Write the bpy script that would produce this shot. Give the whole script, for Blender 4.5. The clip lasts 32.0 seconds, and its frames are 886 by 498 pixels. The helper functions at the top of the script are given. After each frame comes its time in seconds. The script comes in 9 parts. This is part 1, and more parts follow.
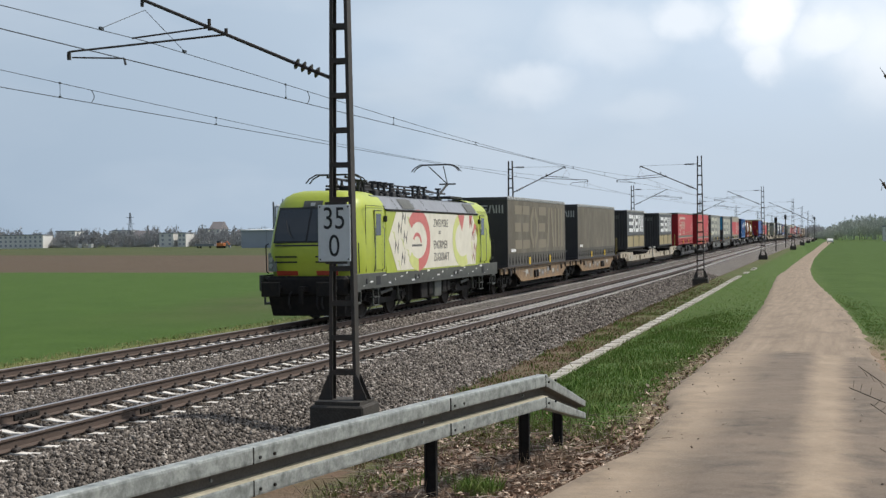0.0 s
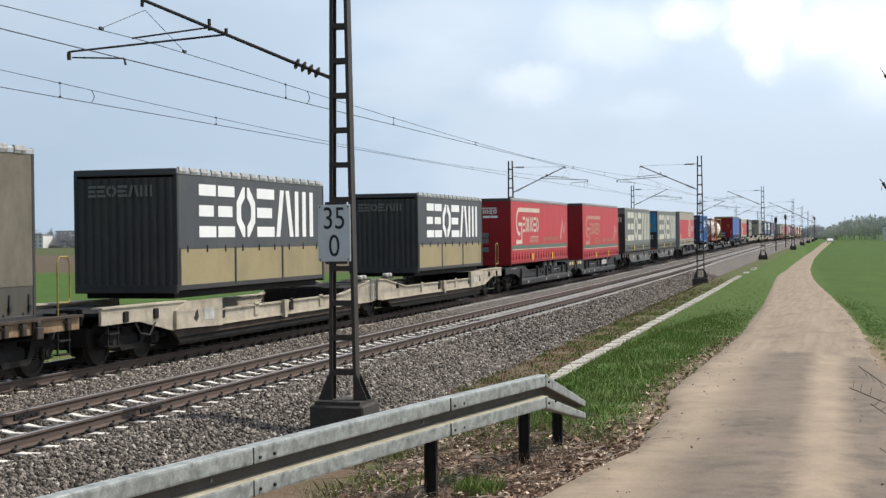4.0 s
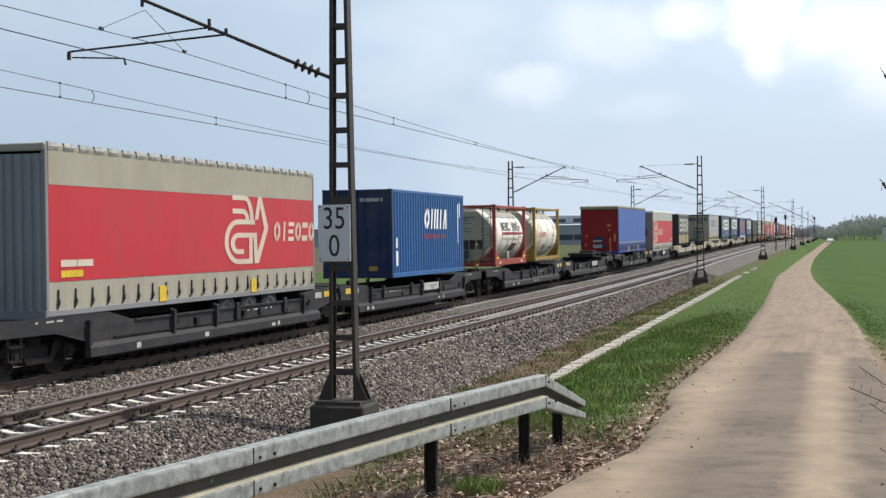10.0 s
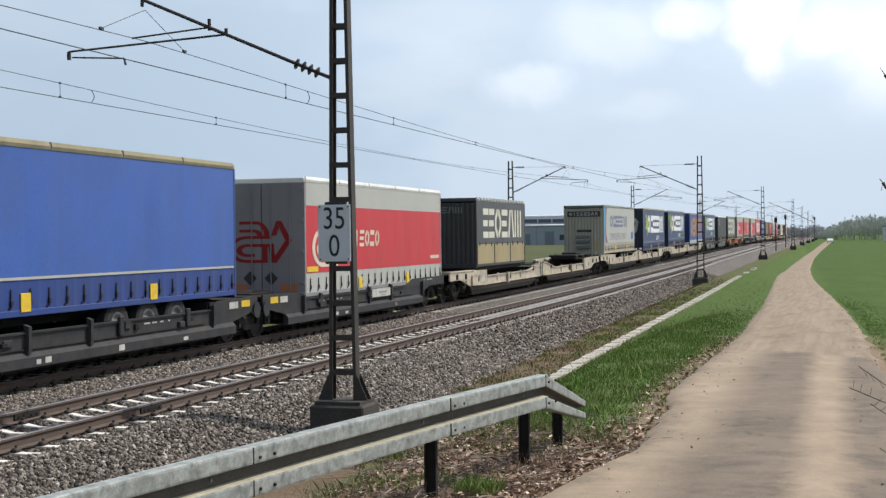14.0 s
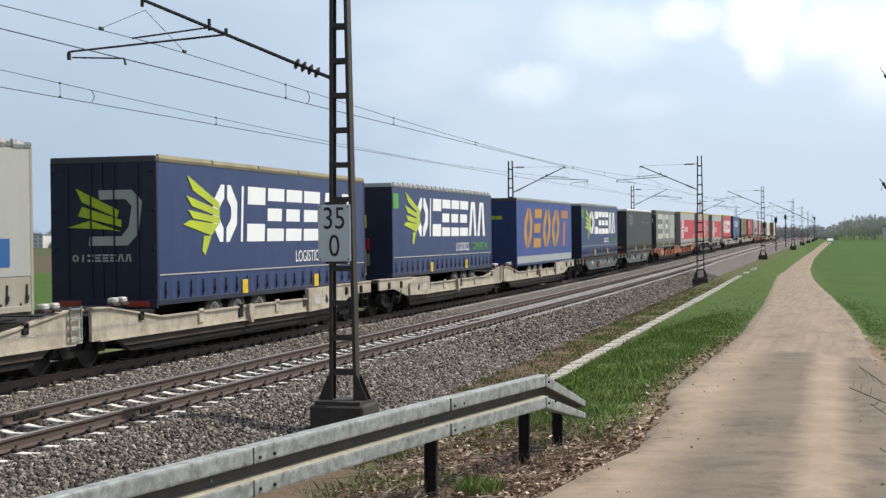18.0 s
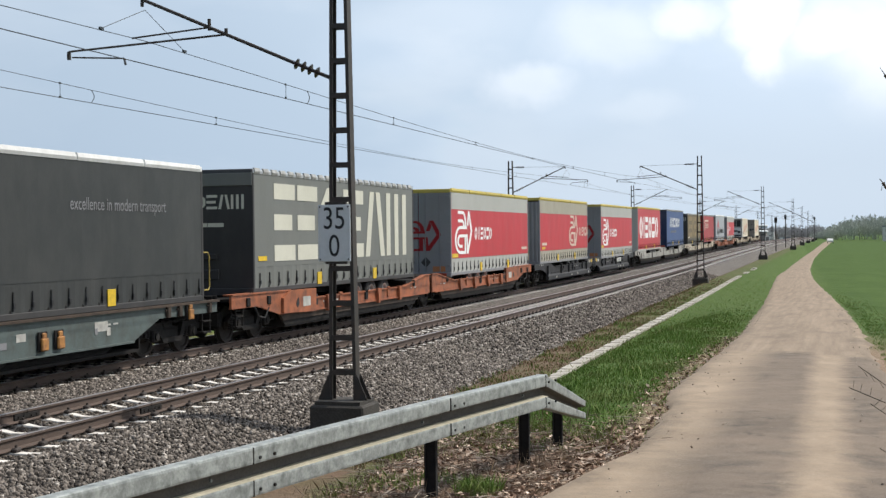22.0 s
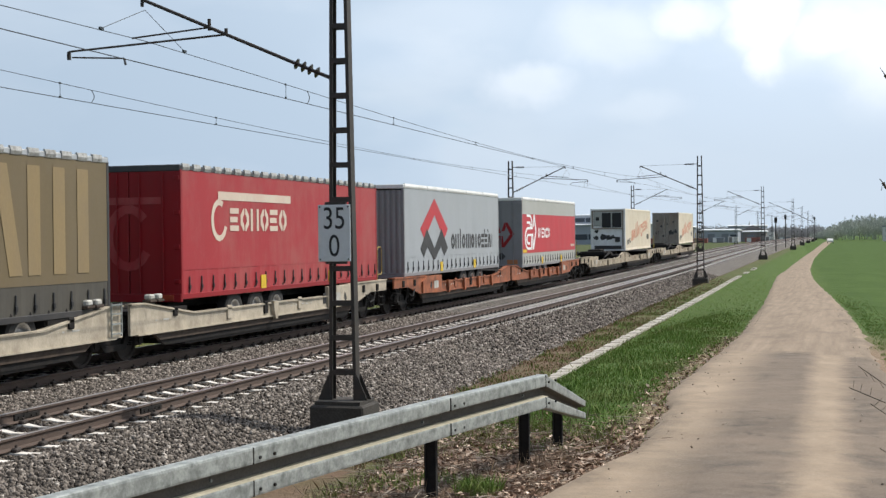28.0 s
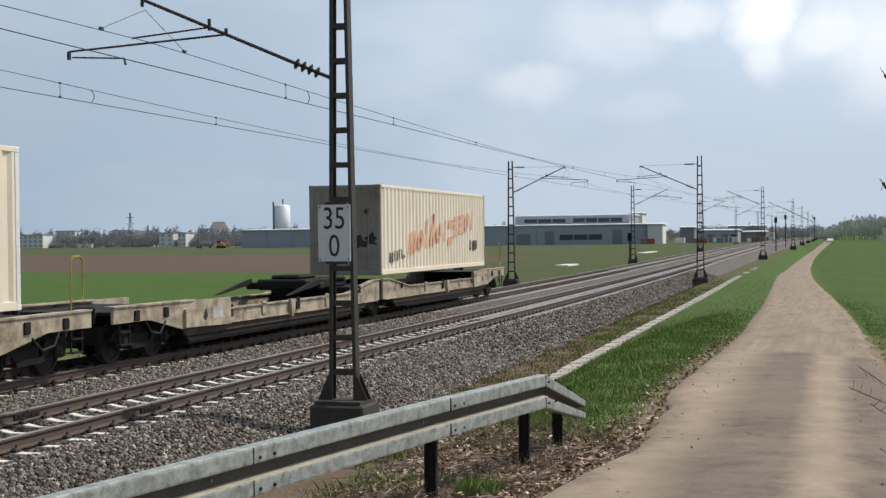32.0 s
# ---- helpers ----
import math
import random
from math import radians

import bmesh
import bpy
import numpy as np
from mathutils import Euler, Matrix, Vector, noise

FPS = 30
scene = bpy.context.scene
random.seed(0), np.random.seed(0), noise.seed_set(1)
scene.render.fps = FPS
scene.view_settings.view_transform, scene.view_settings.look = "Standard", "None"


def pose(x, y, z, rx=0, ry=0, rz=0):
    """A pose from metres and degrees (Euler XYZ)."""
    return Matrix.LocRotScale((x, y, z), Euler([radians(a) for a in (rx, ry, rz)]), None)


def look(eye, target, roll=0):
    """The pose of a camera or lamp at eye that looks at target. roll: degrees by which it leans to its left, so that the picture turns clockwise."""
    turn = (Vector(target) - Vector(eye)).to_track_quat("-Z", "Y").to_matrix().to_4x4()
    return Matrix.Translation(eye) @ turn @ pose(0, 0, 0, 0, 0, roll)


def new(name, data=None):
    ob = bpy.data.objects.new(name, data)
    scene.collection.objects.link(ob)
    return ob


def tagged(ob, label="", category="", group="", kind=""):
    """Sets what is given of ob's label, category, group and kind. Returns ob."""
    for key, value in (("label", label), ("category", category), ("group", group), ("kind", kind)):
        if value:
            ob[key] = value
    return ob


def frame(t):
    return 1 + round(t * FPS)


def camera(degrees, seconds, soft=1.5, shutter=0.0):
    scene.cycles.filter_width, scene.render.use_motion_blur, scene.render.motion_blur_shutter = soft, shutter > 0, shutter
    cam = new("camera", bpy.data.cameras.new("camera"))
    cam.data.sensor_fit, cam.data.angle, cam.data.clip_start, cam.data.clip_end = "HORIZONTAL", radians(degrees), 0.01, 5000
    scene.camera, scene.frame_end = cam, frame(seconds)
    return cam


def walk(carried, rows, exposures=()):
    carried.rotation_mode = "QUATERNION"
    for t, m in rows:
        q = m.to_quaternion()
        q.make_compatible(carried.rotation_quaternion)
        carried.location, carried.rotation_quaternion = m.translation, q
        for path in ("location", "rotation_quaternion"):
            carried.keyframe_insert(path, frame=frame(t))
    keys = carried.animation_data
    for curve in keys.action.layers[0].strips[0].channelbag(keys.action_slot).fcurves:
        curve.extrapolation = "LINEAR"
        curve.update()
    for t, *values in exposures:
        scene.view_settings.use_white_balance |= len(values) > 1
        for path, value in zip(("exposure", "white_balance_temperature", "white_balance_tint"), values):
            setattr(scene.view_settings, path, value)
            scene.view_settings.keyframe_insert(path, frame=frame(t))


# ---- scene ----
TRACK_X = -4.17          # centre line of the far track, on which the train runs
EYE = (11.096, 0.0, 2.526)

# the film camera opens up while the train fills its picture
EXPOSURES = [(0.0, 0.12), (1.0, 0.19), (2.0, 0.29), (3.0, 0.37), (6.0, 0.34), (28.0, 0.34), (30.0, 0.24), (31.0, 0.17), (32.0, 0.09)]

cam = camera(35.5, 32.0, soft=1.4)
FORWARD = Vector((-math.sin(0.2762) * math.cos(0.00815), math.cos(0.2762) * math.cos(0.00815), -math.sin(0.00815)))
VIEW = look(EYE, Vector(EYE) + FORWARD * 10, -0.675)
walk(cam, [(0.0, VIEW), (32.0, VIEW)], exposures=EXPOSURES)


def rise(y):
    """Height that the line gains beyond the level stretch."""
    return 0.0 if y < 50 else 0.00043 * (y - 50) ** 1.5 if y < 150 else 0.43 + 0.0045 * (y - 150) if y < 250 else 0.88


def travelled(t):
    """Metres that the train has moved towards the camera since the start."""
    q = t / 32.0
    return 539.67 * q + 81.87 * q * q + 4.335 * q ** 3


# ---- light ----
SUN_DIR = Vector((0.48, 0.38, 0.79)).normalized()
world = bpy.data.worlds.new("sky")
scene.world = world
world.use_nodes = True


def sky_nodes():
    """A hazy spring sky: clear blue overhead, pale towards the horizon and the sun, with soft cloud."""
    nt = world.node_tree
    nt.nodes.clear()
    L = nt.links.new

    def node(kind, **kw):
        n = nt.nodes.new(kind)
        for k, v in kw.items():
            n.inputs[k].default_value = v
        return n

    def ramp(src, stops):
        r = nt.nodes.new("ShaderNodeValToRGB")
        for k, (p, c) in enumerate(stops):
            e = r.color_ramp.elements[k] if k < 2 else r.color_ramp.elements.new(p)
            e.position, e.color = p, (*c, 1) if isinstance(c, tuple) else (c, c, c, 1)
        L(src, r.inputs["Fac"])
        return r.outputs["Color"]

    def mix(fac, a, b, kind='MIX'):
        m = nt.nodes.new("ShaderNodeMix")
        m.data_type, m.blend_type = 'RGBA', kind
        for k, v in ((0, fac), (6, a), (7, b)):
            if isinstance(v, tuple):
                m.inputs[k].default_value = (*v, 1)
            elif isinstance(v, (int, float)):
                m.inputs[k].default_value = v
            else:
                L(v, m.inputs[k])
        return m.outputs[2]

    out = nt.nodes.new("ShaderNodeOutputWorld")
    bg = node("ShaderNodeBackground", Strength=1.0)
    sky = nt.nodes.new("ShaderNodeTexSky")
    sky.sky_type = 'NISHITA'
    sky.sun_disc = False
    sky.sun_elevation = math.asin(SUN_DIR.z)
    sky.sun_rotation = math.atan2(SUN_DIR.x, SUN_DIR.y)
    sky.dust_density = 2.0
    clear = nt.nodes.new("ShaderNodeVectorMath")
    clear.operation = 'SCALE'
    clear.inputs["Scale"].default_value = 0.07
    L(sky.outputs["Color"], clear.inputs[0])
    co = nt.nodes.new("ShaderNodeTexCoord")
    sep = nt.nodes.new("ShaderNodeSeparateXYZ")
    L(co.outputs["Generated"], sep.inputs[0])
    dot = nt.nodes.new("ShaderNodeVectorMath")
    dot.operation = 'DOT_PRODUCT'
    dot.inputs[1].default_value = SUN_DIR
    L(co.outputs["Generated"], dot.inputs[0])
    mp = node("ShaderNodeMapping", Scale=(1.0, 1.0, 2.4), Location=(SKY_SHIFT[0], SKY_SHIFT[1], 0.0))
    L(co.outputs["Generated"], mp.inputs["Vector"])
    big = node("ShaderNodeTexNoise", Scale=4.2, Detail=6.0, Roughness=0.45)
    L(mp.outputs["Vector"], big.inputs["Vector"])
    small = node("ShaderNodeTexNoise", Scale=7.0, Detail=7.0, Roughness=0.5)
    L(mp.outputs["Vector"], small.inputs["Vector"])
    veil = ramp(dot.outputs["Value"], [(0.0, (0.33, 0.42, 0.53)), (1.0, (0.86, 0.90, 0.95)), (0.25, (0.42, 0.52, 0.64)), (0.50, (0.64, 0.75, 0.88))])
    away = nt.nodes.new("ShaderNodeMapRange")
    for k, v in (("From Min", -0.40), ("From Max", 0.08), ("To Min", 0.0), ("To Max", 1.0)):
        away.inputs[k].default_value = v
    L(dot.outputs["Value"], away.inputs["Value"])
    veil = mix(away.outputs["Result"], (0.11, 0.155, 0.225), veil)
    shine = mix(ramp(dot.outputs["Value"], [(0.10, 0.0), (0.45, 1.0)]), (0.12, 0.12, 0.12), (1.0, 1.0, 1.0))
    white = mix(1.0, ramp(big.outputs["Fac"], [(0.46, 0.0), (0.72, 0.55)]), shine, 'MULTIPLY')
    cloud = mix(white, veil, (1.12, 1.13, 1.14))
    fray = node("ShaderNodeTexNoise", Scale=16.0, Detail=5.0, Roughness=0.55)
    L(co.outputs["Generated"], fray.inputs["Vector"])
    bent = nt.nodes.new("ShaderNodeVectorMath")
    bent.operation = 'MULTIPLY_ADD'
    bent.inputs[1].default_value = (0.05, 0.0, 0.036)
    L(fray.outputs["Color"], bent.inputs[0])
    shift = nt.nodes.new("ShaderNodeVectorMath")
    shift.operation = 'ADD'
    shift.inputs[1].default_value = (-0.025, 0.0, -0.018)
    L(co.outputs["Generated"], shift.inputs[0])
    L(shift.outputs["Vector"], bent.inputs[2])

    def puffs(clouds):
        """A mask of soft, frayed clouds in the given directions."""
        total = None
        for way, half_w, half_h, strength in clouds:
            off = nt.nodes.new("ShaderNodeVectorMath")
            off.operation = 'SUBTRACT'
            off.inputs[1].default_value = way
            L(bent.outputs["Vector"], off.inputs[0])
            size = nt.nodes.new("ShaderNodeVectorMath")
            size.operation = 'MULTIPLY'
            size.inputs[1].default_value = (1 / half_w, 1 / half_w, 1 / half_h)
            L(off.outputs["Vector"], size.inputs[0])
            ln = nt.nodes.new("ShaderNodeVectorMath")
            ln.operation = 'LENGTH'
            L(size.outputs["Vector"], ln.inputs[0])
            fade = nt.nodes.new("ShaderNodeMapRange")
            fade.interpolation_type = 'SMOOTHSTEP'
            for k, v in (("From Min", 1.15), ("From Max", 0.35), ("To Min", 0.0), ("To Max", strength)):
                fade.inputs[k].default_value = v
            L(ln.outputs["Value"], fade.inputs["Value"])
            if total is None:
                total = fade.outputs["Result"]
            else:
                more = nt.nodes.new("ShaderNodeMath")
                more.operation = 'MAXIMUM'
                L(total, more.inputs[0])
                L(fade.outputs["Result"], more.inputs[1])
                total = more.outputs[0]
        return total

    cloud = mix(puffs(GREY_CLOUDS), cloud, (0.56, 0.67, 0.81))
    cloud = mix(puffs(BRIGHT_CLOUDS), cloud, (1.04, 1.06, 1.09))
    grey = mix(ramp(small.outputs["Fac"], [(0.50, 0.0), (0.72, 0.35)]), cloud, mix(0.35, veil, (0.40, 0.50, 0.62)))
    low = ramp(sep.outputs["Z"], [(0.0, 1.0), (0.85, 0.35), (0.25, 0.9)])
    haze = mix(ramp(sep.outputs["Z"], [(0.0, 1.0), (0.13, 0.0), (0.05, 0.85)]), mix(low, clear.outputs["Vector"], grey), (0.50, 0.585, 0.685), 'DARKEN')
    L(haze, bg.inputs["Color"])
    L(bg.outputs["Background"], out.inputs["Surface"])


SKY_SHIFT = (0.2, 0.45)
# clouds over the line: the way to each, its half width and half height, its strength
BRIGHT_CLOUDS = [((-0.0488, 0.987, 0.1529), 0.0275, 0.0355, 0.95), ((-0.0452, 0.9918, 0.1199), 0.0171, 0.0171, 0.60), ((-0.0017, 0.99, 0.141), 0.0403, 0.0171, 0.55), ((0.0407, 0.9924, 0.1161), 0.0474, 0.0521, 0.55), ((-0.099, 0.9835, 0.1512), 0.0308, 0.0190, 0.50), ((-0.1541, 0.9779, 0.1413), 0.0569, 0.0284, 0.30), ((-0.2104, 0.9715, 0.109), 0.0355, 0.0180, 0.38), ((-0.2769, 0.9485, 0.1536), 0.0758, 0.0237, 0.12), ((-0.1259, 0.9878, 0.0911), 0.0403, 0.0152, 0.20)]
GREY_CLOUDS = [((-0.1791, 0.9787, 0.1003), 0.0403, 0.0332, 0.50), ((-0.1234, 0.9855, 0.1168), 0.0427, 0.0190, 0.45), ((-0.0632, 0.9931, 0.0991), 0.0521, 0.0355, 0.65), ((-0.0762, 0.9885, 0.1309), 0.0284, 0.0261, 0.60), ((-0.0134, 0.9946, 0.1032), 0.0427, 0.0237, 0.45), ((-0.3167, 0.9396, 0.1302), 0.0474, 0.0237, 0.25), ((-0.0242, 0.9884, 0.1498), 0.0190, 0.0237, 0.40)]
sky_nodes()
sun = new("sun", bpy.data.lights.new("sun", 'SUN'))
sun.data.energy = 3.2
sun.data.angle = radians(0.6)
sun.data.color = (1.0, 0.95, 0.87)
sun.matrix_world = look((40, 40, 60), Vector((40, 40, 60)) - SUN_DIR)
scene.view_settings.exposure = 0.0


# ---- materials ----
def mat(name, c, rough=0.6, metal=0.0, vary=0.12, scale=2.0, fine=40.0, bump=0.1, dirt=None, dirt_amount=0.3, stretch=(1, 1, 1), rand=0.0, spec=0.5):
    """A surface with variation at two scales, optional dirt of its own colour and fine relief."""
    m = bpy.data.materials.new(name)
    m.use_nodes = True
    nt = m.node_tree
    L = nt.links.new
    b = nt.nodes["Principled BSDF"]
    b.inputs["Roughness"].default_value = rough
    b.inputs["Metallic"].default_value = metal
    b.inputs["Specular IOR Level"].default_value = spec
    co = nt.nodes.new("ShaderNodeTexCoord")
    mp = nt.nodes.new("ShaderNodeMapping")
    mp.inputs["Scale"].default_value = stretch
    L(co.outputs["Object"], mp.inputs["Vector"])
    big = nt.nodes.new("ShaderNodeTexNoise")
    big.inputs["Scale"].default_value = scale
    big.inputs["Detail"].default_value = 4
    small = nt.nodes.new("ShaderNodeTexNoise")
    small.inputs["Scale"].default_value = fine
    small.inputs["Detail"].default_value = 3
    L(mp.outputs["Vector"], big.inputs["Vector"])
    L(mp.outputs["Vector"], small.inputs["Vector"])
    add = nt.nodes.new("ShaderNodeMath")
    add.operation = 'ADD'
    L(big.outputs["Fac"], add.inputs[0])
    L(small.outputs["Fac"], add.inputs[1])
    last = add
    if rand:
        info = nt.nodes.new("ShaderNodeObjectInfo")
        r = nt.nodes.new("ShaderNodeMath")
        r.operation = 'MULTIPLY_ADD'
        r.inputs[1].default_value = rand
        L(info.outputs["Random"], r.inputs[0])
        L(add.outputs[0], r.inputs[2])
        last = r
    ramp = nt.nodes.new("ShaderNodeMapRange")
    ramp.inputs["From Min"].default_value = 0.6
    ramp.inputs["From Max"].default_value = 1.4 + rand
    ramp.inputs["To Min"].default_value = 1 - vary
    ramp.inputs["To Max"].default_value = 1 + vary
    L(last.outputs[0], ramp.inputs["Value"])
    sc = nt.nodes.new("ShaderNodeVectorMath")
    sc.operation = 'SCALE'
    sc.inputs[0].default_value = c[:3]
    L(ramp.outputs["Result"], sc.inputs["Scale"])
    colour = sc.outputs["Vector"]
    if dirt:
        d = nt.nodes.new("ShaderNodeTexNoise")
        d.inputs["Scale"].default_value = scale * 1.7
        d.inputs["Detail"].default_value = 7
        d.inputs["Roughness"].default_value = 0.65
        L(mp.outputs["Vector"], d.inputs["Vector"])
        dr = nt.nodes.new("ShaderNodeMapRange")
        dr.inputs["From Min"].default_value = 0.42
        dr.inputs["From Max"].default_value = 0.72
        dr.inputs["To Max"].default_value = dirt_amount * 2
        L(d.outputs["Fac"], dr.inputs["Value"])
        mx = nt.nodes.new("ShaderNodeMix")
        mx.data_type = 'RGBA'
        mx.inputs[7].default_value = (*dirt, 1)
        L(dr.outputs["Result"], mx.inputs[0])
        L(colour, mx.inputs[6])
        colour = mx.outputs[2]
    L(colour, b.inputs["Base Color"])
    if bump:
        bp = nt.nodes.new("ShaderNodeBump")
        bp.inputs["Strength"].default_value = bump
        bp.inputs["Distance"].default_value = 0.02
        L(add.outputs[0], bp.inputs["Height"])
        L(bp.outputs["Normal"], b.inputs["Normal"])
    return m


def srgb(r, g, b):
    return tuple((v / 255 / 12.92 if v < 10.3 else ((v / 255 + 0.055) / 1.055) ** 2.4) for v in (r, g, b))


M_STEEL = mat("galvanised steel", (0.33, 0.35, 0.335), 0.5, 0.15, 0.28, 7, 60, 0.08, (0.13, 0.145, 0.135), 0.55)
M_RAIL = mat("rusty rail web", (0.10, 0.072, 0.058), 0.8, 0.2, 0.2, 4, 50, 0.2)
M_RAILHEAD = mat("polished rail head", (0.33, 0.31, 0.31), 0.33, 0.8, 0.1, 3, 30, 0.02)
M_CONCRETE = mat("pale concrete", (0.72, 0.68, 0.63), 0.9, 0, 0.14, 4, 60, 0.2, (0.3, 0.25, 0.2), 0.2, rand=0.4)
M_CLIP = mat("dark rail clip", (0.05, 0.04, 0.035), 0.8, 0.2, 0.2)
M_MAST = mat("dark painted lattice steel", (0.040, 0.035, 0.032), 0.6, 0.2, 0.25, 3, 50, 0.1, (0.075, 0.05, 0.038), 0.3)
M_FOOT = mat("weathered dark concrete", (0.05, 0.045, 0.04), 0.95, 0, 0.3, 3, 30, 0.4)
M_WIRE = mat("oxidised copper wire", (0.06, 0.07, 0.08), 0.6, 0.5, 0.1)
M_INSUL = mat("brown glazed insulator", (0.035, 0.025, 0.025), 0.25, 0, 0.1)
M_SIGN = mat("white enamelled sign", (0.60, 0.62, 0.64), 0.45, 0, 0.06, 2, 30, 0.03, (0.35, 0.35, 0.33), 0.15)
M_BLACK = mat("black lettering paint", (0.015, 0.015, 0.017), 0.6)
M_RUBBER = mat("black rubber", (0.018, 0.018, 0.018), 0.85, 0, 0.2)
# Underframe and wheel tones also hold the shade beneath the train.
M_DARK = mat("dark underframe, grime and shade", (0.014, 0.013, 0.013), 0.8, 0.1, 0.35, 3, 25, 0.3, (0.035, 0.028, 0.022), 0.3, spec=0.25)
M_WHEEL = mat("brown dusty wheel steel, shade added", (0.024, 0.019, 0.016), 0.8, 0.2, 0.3, 4, 30, 0.2)
M_YELLOW = mat("yellow grapple plate", (0.72, 0.48, 0.02), 0.5, 0, 0.12, 4, 40, 0.05, (0.2, 0.15, 0.05), 0.2)
M_WHITE = mat("white paint", (0.78, 0.78, 0.77), 0.5, 0, 0.06, 2, 40, 0.03, (0.5, 0.48, 0.44), 0.2)
M_FADEDWHITE = mat("faded white paint", (0.50, 0.49, 0.45), 0.6, 0, 0.1, 3, 40, 0.03, (0.2, 0.18, 0.15), 0.3)
M_HANDRAIL = mat("dull yellow tube", (0.36, 0.27, 0.05), 0.6, 0, 0.15, 4, 40, 0.03, (0.15, 0.11, 0.05), 0.3)
M_SPIGOT = mat("rusty orange lever", (0.42, 0.19, 0.05), 0.7, 0, 0.25, 6, 40, 0.1, (0.10, 0.05, 0.03), 0.4)
M_RIM = mat("silver wheel rim", (0.34, 0.34, 0.34), 0.45, 0.5, 0.3)
M_GLASS = mat("dark tinted glass", (0.02, 0.025, 0.03), 0.06, 0, 0.05, spec=0.8, bump=0)


# ---- mesh helpers ----
class Build:
    """Vertices, faces and material slots of one mesh in the making."""

    def __init__(self):
        self.v, self.f, self.m = [], [], []

    def add(self, vs, fs, mi=0):
        o = len(self.v)
        self.v += [tuple(p) for p in vs]
        self.f += [tuple(i + o for i in f) for f in fs]
        self.m += [mi] * len(fs)
        return self

    def box(self, a, b, bev=0.0, mi=0):
        (x0, y0, z0), (x1, y1, z1) = [[min(p, q) for p, q in zip(a, b)], [max(p, q) for p, q in zip(a, b)]]
        if not bev:
            vs = [(x0, y0, z0), (x1, y0, z0), (x1, y1, z0), (x0, y1, z0), (x0, y0, z1), (x1, y0, z1), (x1, y1, z1), (x0, y1, z1)]
            return self.add(vs, [(0, 3, 2, 1), (4, 5, 6, 7), (0, 1, 5, 4), (1, 2, 6, 5), (2, 3, 7, 6), (3, 0, 4, 7)], mi)
        e = min(bev, (x1 - x0) / 2.01, (y1 - y0) / 2.01, (z1 - z0) / 2.01)
        vs, ix = [], {}
        for sx in (0, 1):
            for sy in (0, 1):
                for sz in (0, 1):
                    full = (x1 if sx else x0, y1 if sy else y0, z1 if sz else z0)
                    inn = (x1 - e if sx else x0 + e, y1 - e if sy else y0 + e, z1 - e if sz else z0 + e)
                    for k in range(3):
                        ix[sx, sy, sz, k] = len(vs)
                        vs.append(tuple(full[j] if j == k else inn[j] for j in range(3)))
        fs = []
        for k in range(3):
            i, j = (k + 1) % 3, (k + 2) % 3
            for s in (0, 1):
                q = []
                for p, r in ((0, 0), (1, 0), (1, 1), (0, 1)):
                    key = [0, 0, 0]
                    key[k], key[i], key[j] = s, p, r
                    q.append(ix[(*key, k)])
                fs.append(tuple(q) if s else tuple(reversed(q)))
            for p in (0, 1):
                for r in (0, 1):
                    lo, hi = [0, 0, 0], [0, 0, 0]
                    lo[i], lo[j] = p, r
                    hi[i], hi[j], hi[k] = p, r, 1
                    q = (ix[(*lo, i)], ix[(*hi, i)], ix[(*hi, j)], ix[(*lo, j)])
                    fs.append(q if (p ^ r) else tuple(reversed(q)))
        for sx in (0, 1):
            for sy in (0, 1):
                for sz in (0, 1):
                    q = tuple(ix[sx, sy, sz, k] for k in range(3))
                    fs.append(q if (sx + sy + sz) % 2 else tuple(reversed(q)))
        return self.add(vs, fs, mi)

    def prism(self, poly, axis, a, b, mi=0):
        """A polygon given in the two other axes, drawn out along one axis from a to b."""
        n = len(poly)
        def put(p, d):
            q = list(p)
            q.insert(axis, d)
            return tuple(q)
        vs = [put(p, a) for p in poly] + [put(p, b) for p in poly]
        fs = [tuple(range(n - 1, -1, -1)), tuple(range(n, 2 * n))] + [(i, (i + 1) % n, (i + 1) % n + n, i + n) for i in range(n)]
        return self.add(vs, fs, mi)

    def tube(self, p, q, r, n=8, r2=None, mi=0, caps=True):
        p, q = Vector(p), Vector(q)
        r2 = r if r2 is None else r2
        w = (q - p).normalized()
        s = w.orthogonal().normalized()
        t = w.cross(s)
        vs = [p + (s * math.cos(2 * math.pi * i / n) + t * math.sin(2 * math.pi * i / n)) * r for i in range(n)]
        vs += [q + (s * math.cos(2 * math.pi * i / n) + t * math.sin(2 * math.pi * i / n)) * r2 for i in range(n)]
        fs = [(i, (i + 1) % n, (i + 1) % n + n, i + n) for i in range(n)]
        if caps:
            fs += [tuple(range(n - 1, -1, -1)), tuple(range(n, 2 * n))]
        return self.add(vs, fs, mi)

    def path(self, pts, r, n=6, mi=0):
        for a, b in zip(pts, pts[1:]):
            self.tube(a, b, r, n, mi=mi)
        return self

    def lathe(self, prof, centre, axis=0, n=20, mi=0):
        """Turns a profile of (offset along axis, radius) round an axis through centre."""
        vs, fs = [], []
        for d, r in prof:
            for i in range(n):
                a = 2 * math.pi * i / n
                q = [r * math.cos(a), r * math.sin(a)]
                q.insert(axis, d)
                vs.append((q[0] + centre[0], q[1] + centre[1], q[2] + centre[2]))
        for k in range(len(prof) - 1):
            for i in range(n):
                j = (i + 1) % n
                fs.append((k * n + i, k * n + j, (k + 1) * n + j, (k + 1) * n + i))
        fs += [tuple(range(n - 1, -1, -1)), tuple(range((len(prof) - 1) * n, len(prof) * n))]
